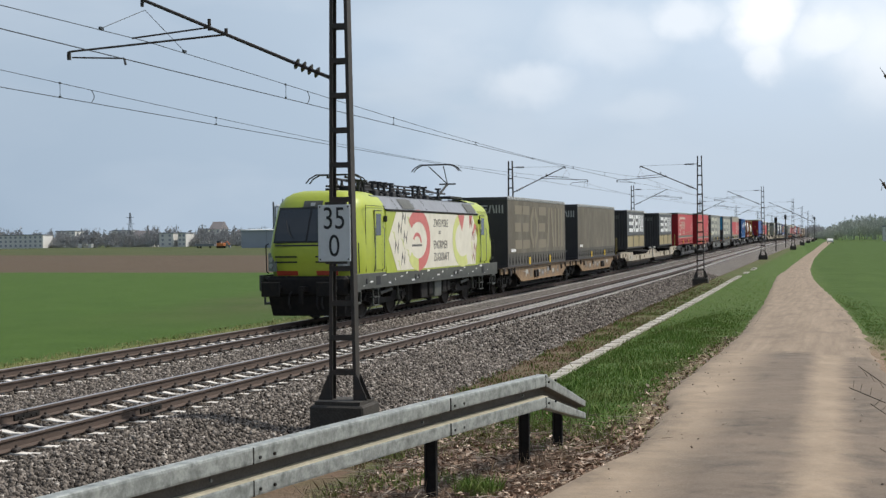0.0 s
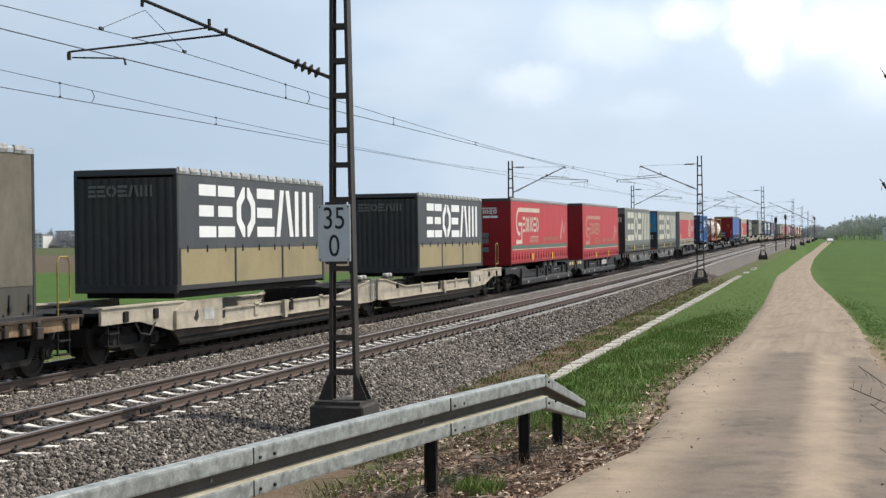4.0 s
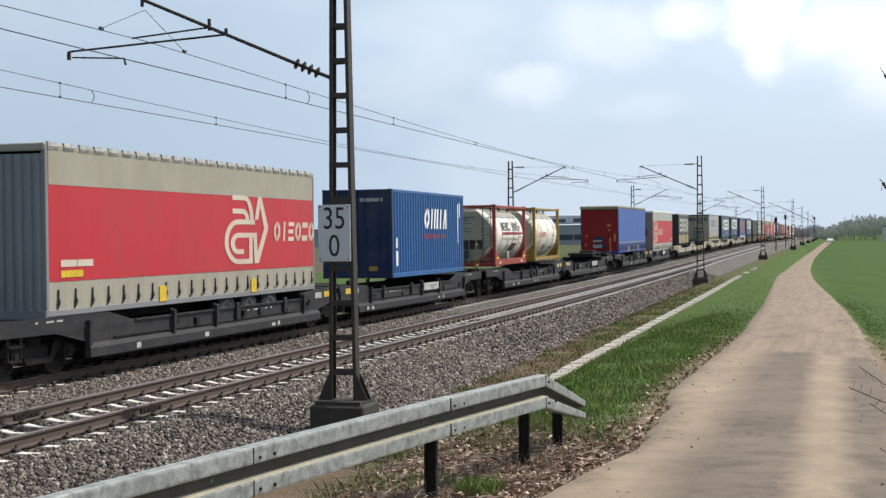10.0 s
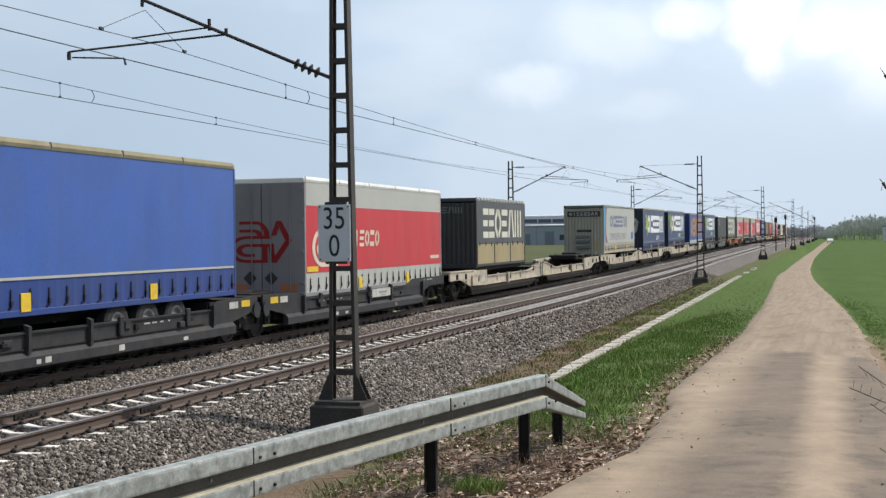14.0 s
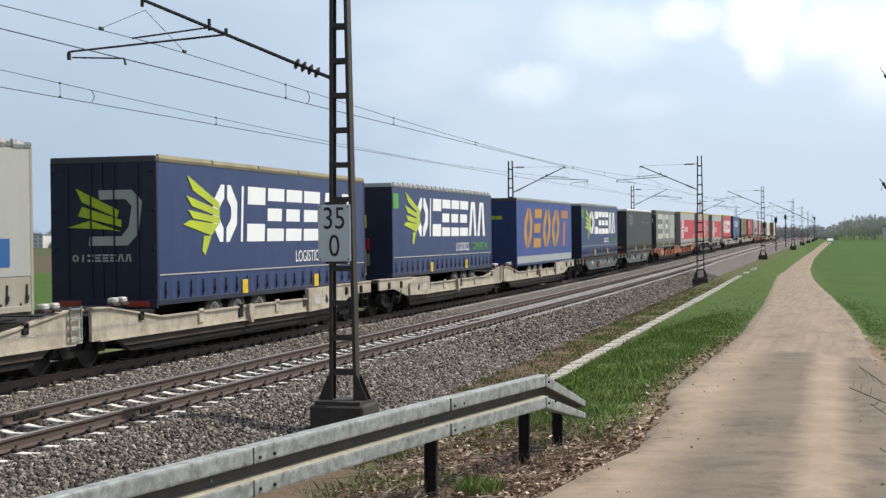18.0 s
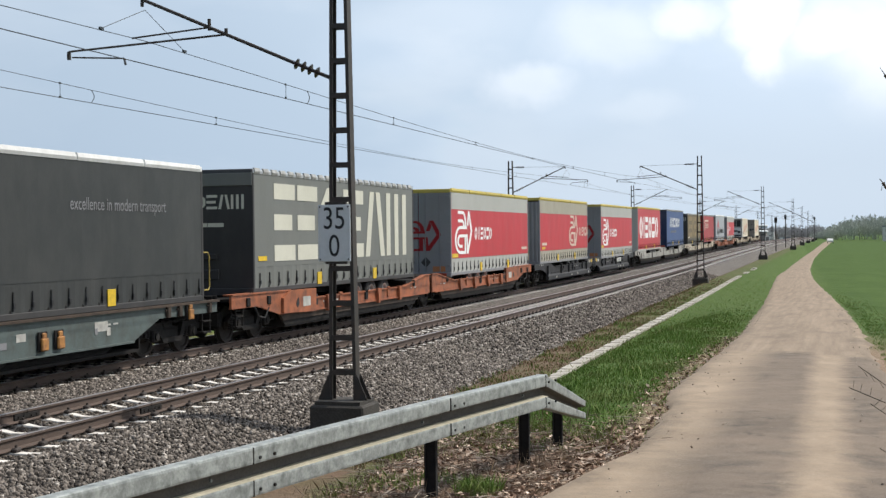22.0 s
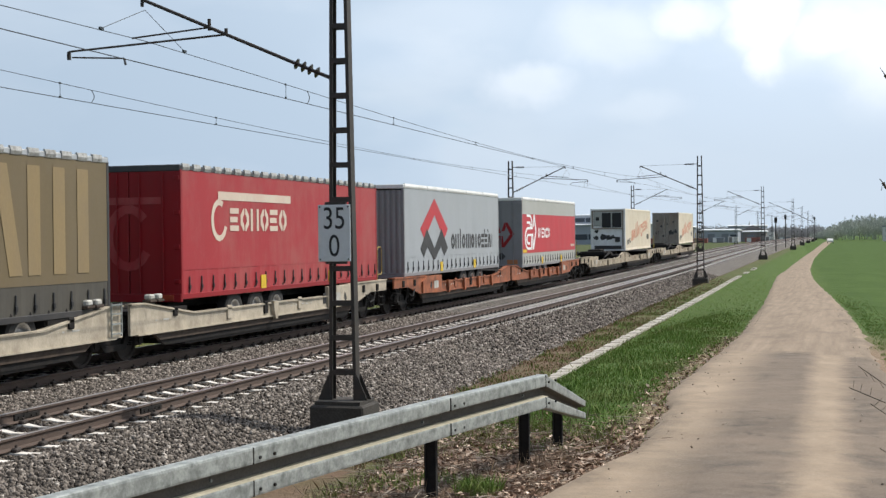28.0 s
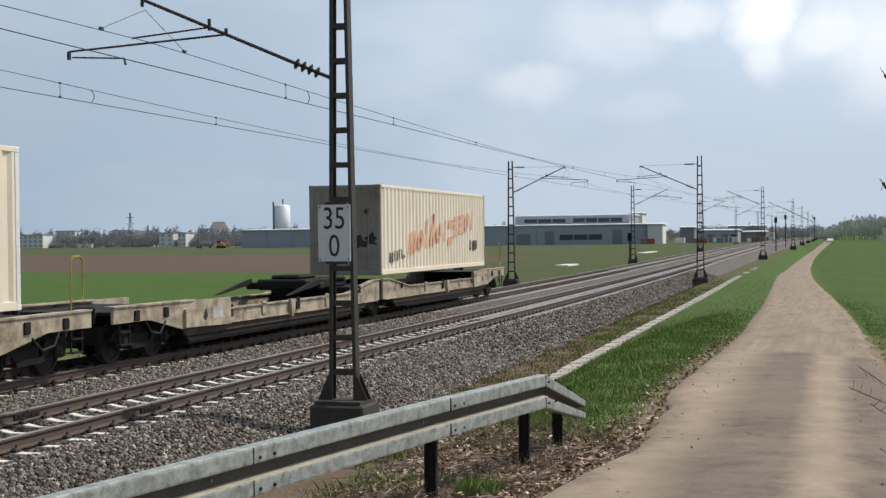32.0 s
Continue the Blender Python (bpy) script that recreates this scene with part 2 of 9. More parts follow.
        return self.add(vs, fs, mi)

    def opened(self):
        """Takes the two end caps of the last lathe away."""
        self.f, self.m = self.f[:-2], self.m[:-2]
        return self

    def grid(self, fn, us, vs_, mi=0):
        n = len(vs_)
        pts = [fn(u, v) for u in us for v in vs_]
        fs = [(i * n + j, (i + 1) * n + j, (i + 1) * n + j + 1, i * n + j + 1) for i in range(len(us) - 1) for j in range(n - 1)]
        return self.add(pts, fs, mi)

    def mesh(self, name, mats, smooth=False):
        me = bpy.data.meshes.new(name)
        me.from_pydata(self.v, [], self.f)
        for m in (mats if isinstance(mats, (list, tuple)) else [mats]):
            me.materials.append(m)
        if any(self.m):
            me.polygons.foreach_set("material_index", self.m)
        if smooth:
            me.shade_smooth()
        me.update()
        return me


def part(name, b, material, parent, label="", smooth=False):
    me = b.mesh(name, material, smooth) if isinstance(b, Build) else b
    ob = new(name, me)
    ob.parent = parent
    if label:
        ob["label"] = label
    return ob


def thing(name, label, category, group="", kind="", at=None):
    ob = new(name)
    ob.empty_display_size = 0.2
    if at is not None:
        ob.matrix_basis = at
    return tagged(ob, label, category, group, kind)


def whole(name, b, material, label, category="", group="", kind="", smooth=False):
    ob = new(name, b.mesh(name, material, smooth))
    return tagged(ob, label, category, group, kind)


def smoothstep(a, b, v):
    q = min(1.0, max(0.0, (v - a) / (b - a)))
    return q * q * (3 - 2 * q)


def lettering(text, size, depth=0.002):
    """A mesh of the built-in font, lying in x and y, with its lower left corner at the origin."""
    cu = bpy.data.curves.new("text", 'FONT')
    cu.body, cu.size, cu.extrude = text, size, depth
    ob = bpy.data.objects.new("text", cu)
    me = bpy.data.meshes.new_from_object(ob)
    bpy.data.objects.remove(ob)
    return me

# ---- ground, ballast, road ----
def road_z(y):
    return 0.45 - 0.9 * smoothstep(17, 75, y)


def trough_z(y):
    return -0.62 + 0.3 * smoothstep(30, 90, y) + rise(y) * 0.6


def lerp_table(tab, y):
    if y <= tab[0][0]:
        return tab[0][1]
    for (a, p), (b, q) in zip(tab, tab[1:]):
        if y <= b:
            return p + (q - p) * (y - a) / (b - a)
    return tab[-1][1]


ROAD_LEFT = [(-60, 8.5), (7, 8.38), (10.8, 8.60), (11.9, 8.76), (13.4, 9.04), (14.6, 9.08), (16.8, 9.0), (18.7, 8.82), (22.7, 8.88), (31.6, 8.9), (50, 8.4), (78, 7.54), (99, 7.0), (134, 6.32), (191, 5.8), (284, 6.0), (506, 7.7), (520, 7.8)]
ROAD_RIGHT = [(-60, 12.6), (14, 12.35), (18, 12.1), (22.6, 11.85), (32, 11.82), (42, 11.66), (58, 11.34), (70, 10.95), (82, 10.35), (98, 9.65), (122, 9.1), (162, 8.75), (223, 8.75), (444, 9.8), (520, 10.2)]


def ground_z(x, y):
    z_left = -0.95
    if x < -6.0:
        return z_left + 0.25 * smoothstep(-9.5, -6.5, x) * (1 if y < 60 else 1 + rise(y) * 2)
    if x < 3.0:
        return -0.80 + rise(y)
    t = trough_z(y) - 0.03
    if x < 5.2:
        foot = -0.80 + rise(y)
        return foot + (t - foot) * smoothstep(2.65, 3.7, x)
    far = smoothstep(30, 60, y)
    top = 7.3 + 0.7 * far
    rz = road_z(y) - 0.09
    if x < 12.5:
        return t + (rz - t) * smoothstep(5.2, top, x)
    return rz - 0.25 * smoothstep(12.5, 16, x)


def spaced(*stretches):
    out = []
    for a, b, step in stretches:
        n = max(1, round((b - a) / step))
        out += [a + (b - a) * i / n for i in range(n)]
    return out + [stretches[-1][1]]


def ground_material():
    m = bpy.data.materials.new("fields and verges")
    m.use_nodes = True
    nt = m.node_tree
    L = nt.links.new
    b = nt.nodes["Principled BSDF"]
    b.inputs["Roughness"].default_value = 0.95
    b.inputs["Specular IOR Level"].default_value = 0.15
    geo = nt.nodes.new("ShaderNodeNewGeometry")
    sep = nt.nodes.new("ShaderNodeSeparateXYZ")
    L(geo.outputs["Position"], sep.inputs[0])

    def noise_at(scale, detail=4, rough=0.6):
        n = nt.nodes.new("ShaderNodeTexNoise")
        n.inputs["Scale"].default_value = scale
        n.inputs["Detail"].default_value = detail
        n.inputs["Roughness"].default_value = rough
        L(geo.outputs["Position"], n.inputs["Vector"])
        return n.outputs["Fac"]

    def math2(op, a, c, d=None):
        n = nt.nodes.new("ShaderNodeMath")
        n.operation = op
        for k, v in enumerate((a, c, d)):
            if v is None:
                continue
            if isinstance(v, (int, float)):
                n.inputs[k].default_value = v
            else:
                L(v, n.inputs[k])
        return n.outputs[0]

    X, Y = sep.outputs["X"], sep.outputs["Y"]

    def line(ax, ay, c, soft, wob, scale):
        """A mask that is 1 where ax*x + ay*y > c, with a ragged edge."""
        v = math2('MULTIPLY_ADD', X, ax, math2('MULTIPLY_ADD', Y, ay, -c))
        v = math2('MULTIPLY_ADD', math2('SUBTRACT', noise_at(scale), 0.5), wob, v)
        r = nt.nodes.new("ShaderNodeMapRange")
        r.inputs["From Min"].default_value = -soft
        r.inputs["From Max"].default_value = soft
        L(v, r.inputs["Value"])
        return r.outputs["Result"]

    def two(c1, c2, scale, lo=0.35, hi=0.65):
        r = nt.nodes.new("ShaderNodeMapRange")
        r.inputs["From Min"].default_value = lo
        r.inputs["From Max"].default_value = hi
        L(noise_at(scale, 6), r.inputs["Value"])
        mx = nt.nodes.new("ShaderNodeMix")
        mx.data_type = 'RGBA'
        mx.inputs[6].default_value = (*c1, 1)
        mx.inputs[7].default_value = (*c2, 1)
        L(r.outputs["Result"], mx.inputs[0])
        return mx.outputs[2]

    def over(under, upper, mask):
        mx = nt.nodes.new("ShaderNodeMix")
        mx.data_type = 'RGBA'
        L(mask, mx.inputs[0])
        L(under, mx.inputs[6])
        L(upper, mx.inputs[7])
        return mx.outputs[2]

    crop = over(two((0.044, 0.090, 0.014), (0.066, 0.120, 0.022), 0.35), two((0.042, 0.086, 0.014), (0.082, 0.138, 0.030), 9.0), line(0, 0, 0, 0.7, 1.0, 3.0))
    soil = over(two((0.088, 0.064, 0.042), (0.122, 0.092, 0.062), 0.25), two((0.076, 0.052, 0.037), (0.14, 0.108, 0.078), 3.0), line(0, 0, 0, 0.7, 1.0, 2.0))
    pale = two((0.056, 0.075, 0.027), (0.092, 0.098, 0.043), 0.05)
    verge = over(two((0.09, 0.13, 0.03), (0.20, 0.19, 0.08), 1.3), two((0.07, 0.11, 0.02), (0.27, 0.24, 0.11), 7.0), line(0, 0, 0, 0.5, 1.0, 1.7))
    weeds = over(two((0.15, 0.10, 0.068), (0.07, 0.09, 0.028), 1.1), two((0.21, 0.145, 0.105), (0.11, 0.075, 0.052), 14.0), line(0, 0, 0, 0.4, 1.0, 2.2))
    litter = over(two((0.18, 0.122, 0.085), (0.29, 0.21, 0.15), 8.0), two((0.13, 0.088, 0.06), (0.42, 0.31, 0.225), 30.0), line(0, 0, 0, 0.5, 1.0, 5.0))
    col = crop
    col = over(col, soil, line(0.167, 1, 128, 3.0, 9.0, 0.35))
    col = over(col, pale, line(0.51, 1, 229, 3.0, 6.0, 0.1))
    col = over(col, verge, line(1, 0, -11.6, 0.4, 2.2, 1.1))
    bank = math2('MULTIPLY', line(1, 0.12, -13.5, 3.0, 9, 0.15), line(0, 1, 60, 12, 5, 0.2))
    rough = over(two((0.045, 0.075, 0.018), (0.085, 0.095, 0.035), 0.12), two((0.05, 0.085, 0.02), (0.105, 0.088, 0.05), 0.9), line(0, 0, 0, 0.5, 1.0, 0.3))
    col = over(col, rough, bank)
    col = over(col, weeds, line(1, 0, -3.0, 0.2, 0.4, 2.0))
    turf = over(two((0.06, 0.095, 0.02), (0.12, 0.12, 0.05), 0.6), two((0.05, 0.08, 0.02), (0.16, 0.13, 0.08), 5.0), line(0, 0, 0, 0.4, 1.0, 1.2))
    col = over(col, turf, math2('MULTIPLY', line(1, 0.0, 3.5, 0.3, 1.5, 0.8), line(0, 1, 46, 8, 22, 0.25)))
    lush = over(two((0.042, 0.092, 0.013), (0.075, 0.135, 0.025), 1.6), two((0.042, 0.092, 0.016), (0.12, 0.13, 0.05), 12.0), line(0, 0, 0, 0.5, 0.8, 2.5))
    col = over(col, lush, line(1, 0, 4.9, 0.25, 0.7, 1.5))
    near = math2('MULTIPLY', line(-0.3, -1, -17.2, 0.7, 2.4, 1.2), line(1, 0.0, 4.6, 0.5, 1.5, 1.2))
    col = over(col, litter, near)
    margin = math2('MULTIPLY', line(1, 0.0, 8.75, 0.25, 0.9, 1.3), line(0, -1, -30, 5, 6, 0.6))
    col = over(col, litter, margin)
    col = over(col, two((0.044, 0.084, 0.013), (0.066, 0.112, 0.023), 0.35), line(1, 0.028, 12.95, 0.3, 1.2, 0.9))
    L(col, b.inputs["Base Color"])
    bp = nt.nodes.new("ShaderNodeBump")
    bp.inputs["Strength"].default_value = 0.6
    bp.inputs["Distance"].default_value = 0.06
    L(noise_at(11.0, 6, 0.7), bp.inputs["Height"])
    L(bp.outputs["Normal"], b.inputs["Normal"])
    return m


def build_ground():
    xs = spaced((-2600, -600, 250), (-600, -100, 60), (-100, -20, 8), (-20, -6, 0.7), (-6, 3, 3), (3, 14, 0.35), (14, 30, 2), (30, 150, 15), (150, 2600, 300))
    ys = spaced((-200, 0, 20), (0, 60, 0.8), (60, 160, 3), (160, 600, 20), (600, 4200, 300))
    def at(x, y):
        fine = 0.05 if 4 < x < 14 and y < 60 else 0.03 if -20 < x < -5 else 0.0
        return (x, y, ground_z(x, y) + fine * noise.noise(Vector((x * 1.3, y * 1.3, 0))))
    whole("ground", Build().grid(at, xs, ys), ground_material(), "flat farmland with green crop, ploughed soil and grass verges", "ground", kind="structure", smooth=True)


build_ground()


def ballast_material():
    m = bpy.data.materials.new("crushed stone ballast")
    m.use_nodes = True
    nt = m.node_tree
    L = nt.links.new
    b = nt.nodes["Principled BSDF"]
    b.inputs["Roughness"].default_value = 0.9
    geo = nt.nodes.new("ShaderNodeNewGeometry")
    vo = nt.nodes.new("ShaderNodeTexVoronoi")
    vo.inputs["Scale"].default_value = 17
    L(geo.outputs["Position"], vo.inputs["Vector"])
    big = nt.nodes.new("ShaderNodeTexNoise")
    big.inputs["Scale"].default_value = 0.7
    L(geo.outputs["Position"], big.inputs["Vector"])
    sep = nt.nodes.new("ShaderNodeSeparateColor")
    L(vo.outputs["Color"], sep.inputs[0])
    ramp = nt.nodes.new("ShaderNodeValToRGB")
    ramp.color_ramp.elements[0].color = (0.045, 0.04, 0.034, 1)
    ramp.color_ramp.elements[1].color = (0.235, 0.21, 0.185, 1)
    e = ramp.color_ramp.elements.new(0.55)
    e.color = (0.115, 0.10, 0.087, 1)
    L(sep.outputs[0], ramp.inputs["Fac"])
    mx = nt.nodes.new("ShaderNodeMix")
    mx.data_type = 'RGBA'
    mx.blend_type = 'MULTIPLY'
    mx.inputs[0].default_value = 0.5
    r2 = nt.nodes.new("ShaderNodeMapRange")
    r2.inputs["To Min"].default_value = 0.45
    r2.inputs["To Max"].default_value = 1.5
    L(big.outputs["Fac"], r2.inputs["Value"])
    L(ramp.outputs["Color"], mx.inputs[6])
    L(r2.outputs["Result"], mx.inputs[7])
    L(mx.outputs[2], b.inputs["Base Color"])
    bp = nt.nodes.new("ShaderNodeBump")
    bp.inputs["Strength"].default_value = 0.9
    bp.inputs["Distance"].default_value = 0.05
    bp.invert = True
    L(vo.outputs["Distance"], bp.inputs["Height"])
    L(bp.outputs["Normal"], b.inputs["Normal"])
    return m


M_BALLAST = ballast_material()
BED = [(-7.6, -0.98), (-7.0, -0.72), (-6.1, -0.26), (-5.65, -0.20), (-5.3, -0.208), (-5.0, -0.208), (-4.75, -0.212), (-4.53, -0.238), (-3.81, -0.238), (-3.6, -0.212), (-3.34, -0.208), (-3.04, -0.208), (-2.75, -0.20), (-2.08, -0.22), (-1.42, -0.20), (-1.13, -0.208), (-0.83, -0.208), (-0.58, -0.212), (-0.36, -0.238), (0.36, -0.238), (0.58, -0.212), (0.83, -0.208), (1.13, -0.208), (1.42, -0.20), (1.85, -0.25), (2.6, -0.50), (3.2, -0.63), (3.6, -0.72)]


def bed_z(x, y):
    return lerp_table(BED, x) + rise(y)


def build_ballast():
    xs = []
    for (a, _), (b, _) in zip(BED, BED[1:]):
        xs += [a + (b - a) * i / 4 for i in range(4)]
    xs.append(BED[-1][0])
    ys = spaced((-60, 0, 4), (0, 60, 0.3), (60, 160, 2), (160, 900, 20))
    def at(x, y):
        on_track = min(abs(x), abs(x - TRACK_X)) < 1.3
        j = (0.010 if on_track else 0.035) * noise.noise(Vector((x * 6, y * 6, 1))) if y < 60 else 0
        return (x + 0.25 * noise.noise(Vector((0, y * 0.8, 7))) * (abs(x) > 3), y, bed_z(x, y) + j)
    whole("ballast_bed", Build().grid(at, xs, ys), M_BALLAST, "grey crushed stone ballast bed under two tracks", "ballast", kind="structure")


build_ballast()


def scatter(name, label, category, count, place, size, material, seed, flat=0.75):
    """Many small angular stones in one mesh."""
    rs = np.random.RandomState(seed)
    base = np.array([(-1, -1, -1), (1, -1, -1), (1, 1, -1), (-1, 1, -1), (-1, -1, 1), (1, -1, 1), (1, 1, 1), (-1, 1, 1)], float) * 0.5
    quads = np.array([(0, 3, 2, 1), (4, 5, 6, 7), (0, 1, 5, 4), (1, 2, 6, 5), (2, 3, 7, 6), (3, 0, 4, 7)])
    pos = place(rs, count)
    n = len(pos)
    s = size[0] + (size[1] - size[0]) * rs.rand(n, 1) ** 1.5
    dims = s * (0.65 + 0.7 * rs.rand(n, 3)) * np.array([1, 1, flat])
    v = base[None] * (0.72 + 0.5 * rs.rand(n, 8, 1)) * dims[:, None, :]
    q = rs.randn(n, 4)
    q /= np.linalg.norm(q, axis=1, keepdims=True)
    w, x, y, z = q.T
    R = np.stack([1 - 2 * (y * y + z * z), 2 * (x * y - z * w), 2 * (x * z + y * w), 2 * (x * y + z * w), 1 - 2 * (x * x + z * z), 2 * (y * z - x * w), 2 * (x * z - y * w), 2 * (y * z + x * w), 1 - 2 * (x * x + y * y)], 1).reshape(n, 3, 3)
    v = np.einsum("nij,nkj->nki", R, v) + pos[:, None, :]
    f = quads[None] + (np.arange(n) * 8)[:, None, None]
    me = bpy.data.meshes.new(name)
    me.vertices.add(n * 8)
    me.vertices.foreach_set("co", v.reshape(-1))
    me.loops.add(n * 24)
    me.loops.foreach_set("vertex_index", f.reshape(-1).astype(np.int32))
    me.polygons.add(n * 6)
    me.polygons.foreach_set("loop_start", np.arange(0, n * 24, 4, dtype=np.int32))
    me.update(calc_edges=True)
    me.materials.append(material)
    return tagged(new(name, me), label, category, kind="stuff")


def island_material(name, stops, rough=0.9, clump=None):
    m = bpy.data.materials.new(name)
    m.use_nodes = True
    nt = m.node_tree
    b = nt.nodes["Principled BSDF"]
    b.inputs["Roughness"].default_value = rough
    b.inputs["Specular IOR Level"].default_value = 0.25
    geo = nt.nodes.new("ShaderNodeNewGeometry")
    ramp = nt.nodes.new("ShaderNodeValToRGB")
    for k, (p, c) in enumerate(stops):
        e = ramp.color_ramp.elements[k] if k < 2 else ramp.color_ramp.elements.new(p)
        e.position, e.color = p, (*c, 1)
    nt.links.new(geo.outputs["Random Per Island"], ramp.inputs["Fac"])
    nz = nt.nodes.new("ShaderNodeTexNoise")
    nz.inputs["Scale"].default_value = 60
    bp = nt.nodes.new("ShaderNodeBump")
    bp.inputs["Strength"].default_value = 0.3
    bp.inputs["Distance"].default_value = 0.01
    nt.links.new(geo.outputs["Position"], nz.inputs["Vector"])
    nt.links.new(nz.outputs["Fac"], bp.inputs["Height"])
    nt.links.new(bp.outputs["Normal"], b.inputs["Normal"])
    colour = ramp.outputs["Color"]
    if clump:
        tone, scale, lo, hi, amount = clump
        cn = nt.nodes.new("ShaderNodeTexNoise")
        cn.inputs["Scale"].default_value = scale
        cn.inputs["Detail"].default_value = 4
        nt.links.new(geo.outputs["Position"], cn.inputs["Vector"])
        cr = nt.nodes.new("ShaderNodeMapRange")
        for k, v in (("From Min", lo), ("From Max", hi), ("To Max", amount)):
            cr.inputs[k].default_value = v
        nt.links.new(cn.outputs["Fac"], cr.inputs["Value"])
        cm = nt.nodes.new("ShaderNodeMix")
        cm.data_type = 'RGBA'
        cm.inputs[7].default_value = (*tone, 1)
        nt.links.new(cr.outputs["Result"], cm.inputs[0])
        nt.links.new(colour, cm.inputs[6])
        colour = cm.outputs[2]
    nt.links.new(colour, b.inputs["Base Color"])
    return m


M_STONES = island_material("loose ballast stones", [(0.0, (0.034, 0.029, 0.025)), (1.0, (0.46, 0.415, 0.37)), (0.35, (0.105, 0.090, 0.078)), (0.72, (0.195, 0.168, 0.145)), (0.9, (0.285, 0.250, 0.217))])


def road_material():
    m = bpy.data.materials.new("dusty farm road")
    m.use_nodes = True
    nt = m.node_tree
    L = nt.links.new
    b = nt.nodes["Principled BSDF"]
    b.inputs["Roughness"].default_value = 0.95
    b.inputs["Specular IOR Level"].default_value = 0.2
    uv = nt.nodes.new("ShaderNodeAttribute")
    uv.attribute_name = "along"
    sep = nt.nodes.new("ShaderNodeSeparateXYZ")
    L(uv.outputs["Vector"], sep.inputs[0])
    geo = nt.nodes.new("ShaderNodeNewGeometry")

    def noise_at(scale, detail=5, stretch=(1, 1, 1)):
        mp = nt.nodes.new("ShaderNodeMapping")
        mp.inputs["Scale"].default_value = stretch
        L(geo.outputs["Position"], mp.inputs["Vector"])
        n = nt.nodes.new("ShaderNodeTexNoise")
        n.inputs["Scale"].default_value = scale
        n.inputs["Detail"].default_value = detail
        n.inputs["Roughness"].default_value = 0.65
        L(mp.outputs["Vector"], n.inputs["Vector"])
        return n.outputs["Fac"]

    def rng(v, a, c, p, q):
        r = nt.nodes.new("ShaderNodeMapRange")
        for k, val in (("From Min", a), ("From Max", c), ("To Min", p), ("To Max", q)):
            r.inputs[k].default_value = val
        L(v, r.inputs["Value"])
        return r.outputs["Result"]

    def mix(a, c, fac):
        mx = nt.nodes.new("ShaderNodeMix")
        mx.data_type = 'RGBA'
        for k, v in ((6, a), (7, c)):
            if isinstance(v, tuple):
                mx.inputs[k].default_value = (*v, 1)
            else:
                L(v, mx.inputs[k])
        L(fac, mx.inputs[0])
        return mx.outputs[2]

    def m2(op, a, c):
        n = nt.nodes.new("ShaderNodeMath")
        n.operation = op
        n.use_clamp = False
        for k, v in ((0, a), (1, c)):
            if isinstance(v, (int, float)):
                n.inputs[k].default_value = v
            else:
                L(v, n.inputs[k])
        return n.outputs[0]

    pos = nt.nodes.new("ShaderNodeSeparateXYZ")
    L(geo.outputs["Position"], pos.inputs[0])
    across = sep.outputs["X"]
    px, py = pos.outputs["X"], pos.outputs["Y"]
    wob = rng(noise_at(0.35, 3), 0.3, 0.7, -0.07, 0.07)
    rag = rng(noise_at(2.6, 6), 0.2, 0.8, -0.16, 0.16)

    def track(centre, bend, width, soft):
        """A dusty wheel track that keeps its place in the world."""
        v = m2('ADD', m2('ADD', px, wob), -centre)
        if bend:
            v = m2('ADD', v, rng(py, 11, 18, bend, 0.0))
        dist = nt.nodes.new("ShaderNodeMath")
        dist.operation = 'ABSOLUTE'
        L(v, dist.inputs[0])
        return rng(m2('ADD', dist.outputs[0], rag), width, width + soft, 1.0, 0.0)

    right = track(10.98, 0.0, 0.11, 0.24)
    left = track(9.36, 0.15, 0.22, 0.55)
    tracks = m2('MAXIMUM', right, left)
    dust = mix((0.300, 0.230, 0.163), (0.395, 0.304, 0.218), rng(noise_at(1.3), 0.35, 0.65, 0, 1))
    smear = noise_at(1.0, 7, (0.55, 0.8, 1))
    tarmac = mix((0.112, 0.087, 0.068), (0.205, 0.158, 0.121), rng(smear, 0.3, 0.7, 0, 1))
    tarmac = mix(tarmac, (0.085, 0.07, 0.058), rng(noise_at(0.9, 7, (0.9, 1.1, 1)), 0.52, 0.62, 0, 0.7))
    tarmac = mix(tarmac, (0.06, 0.05, 0.042), rng(noise_at(2.4, 7, (1.0, 1.2, 1)), 0.60, 0.66, 0, 0.75))
    near = mix(tarmac, dust, m2('MULTIPLY', tracks, rng(noise_at(3.0, 6), 0.2, 0.6, 0.55, 0.95)))
    streak = noise_at(2.0, 6, (2.6, 0.10, 1))
    gravel = mix((0.185, 0.140, 0.101), (0.345, 0.265, 0.194), rng(streak, 0.25, 0.72, 0, 1))
    gravel = mix(gravel, (0.13, 0.10, 0.075), rng(noise_at(1.0, 7, (1.0, 0.35, 1)), 0.52, 0.72, 0, 0.7))
    seam = rng(m2('ADD', m2('ADD', py, rng(px, 9.6, 11.9, -1.15, 0.0)), rng(noise_at(1.5, 5), 0.2, 0.8, -0.5, 0.5)), 24.55, 24.95, 0.0, 1.0)
    col = mix(near, gravel, seam)
    edge = m2('MAXIMUM', rng(m2('ADD', across, m2('MULTIPLY', rag, 0.7)), 0.03, 0.19, 1.0, 0.0), rng(m2('ADD', across, m2('MULTIPLY', rag, 0.7)), 0.86, 0.97, 0.0, 1.0))
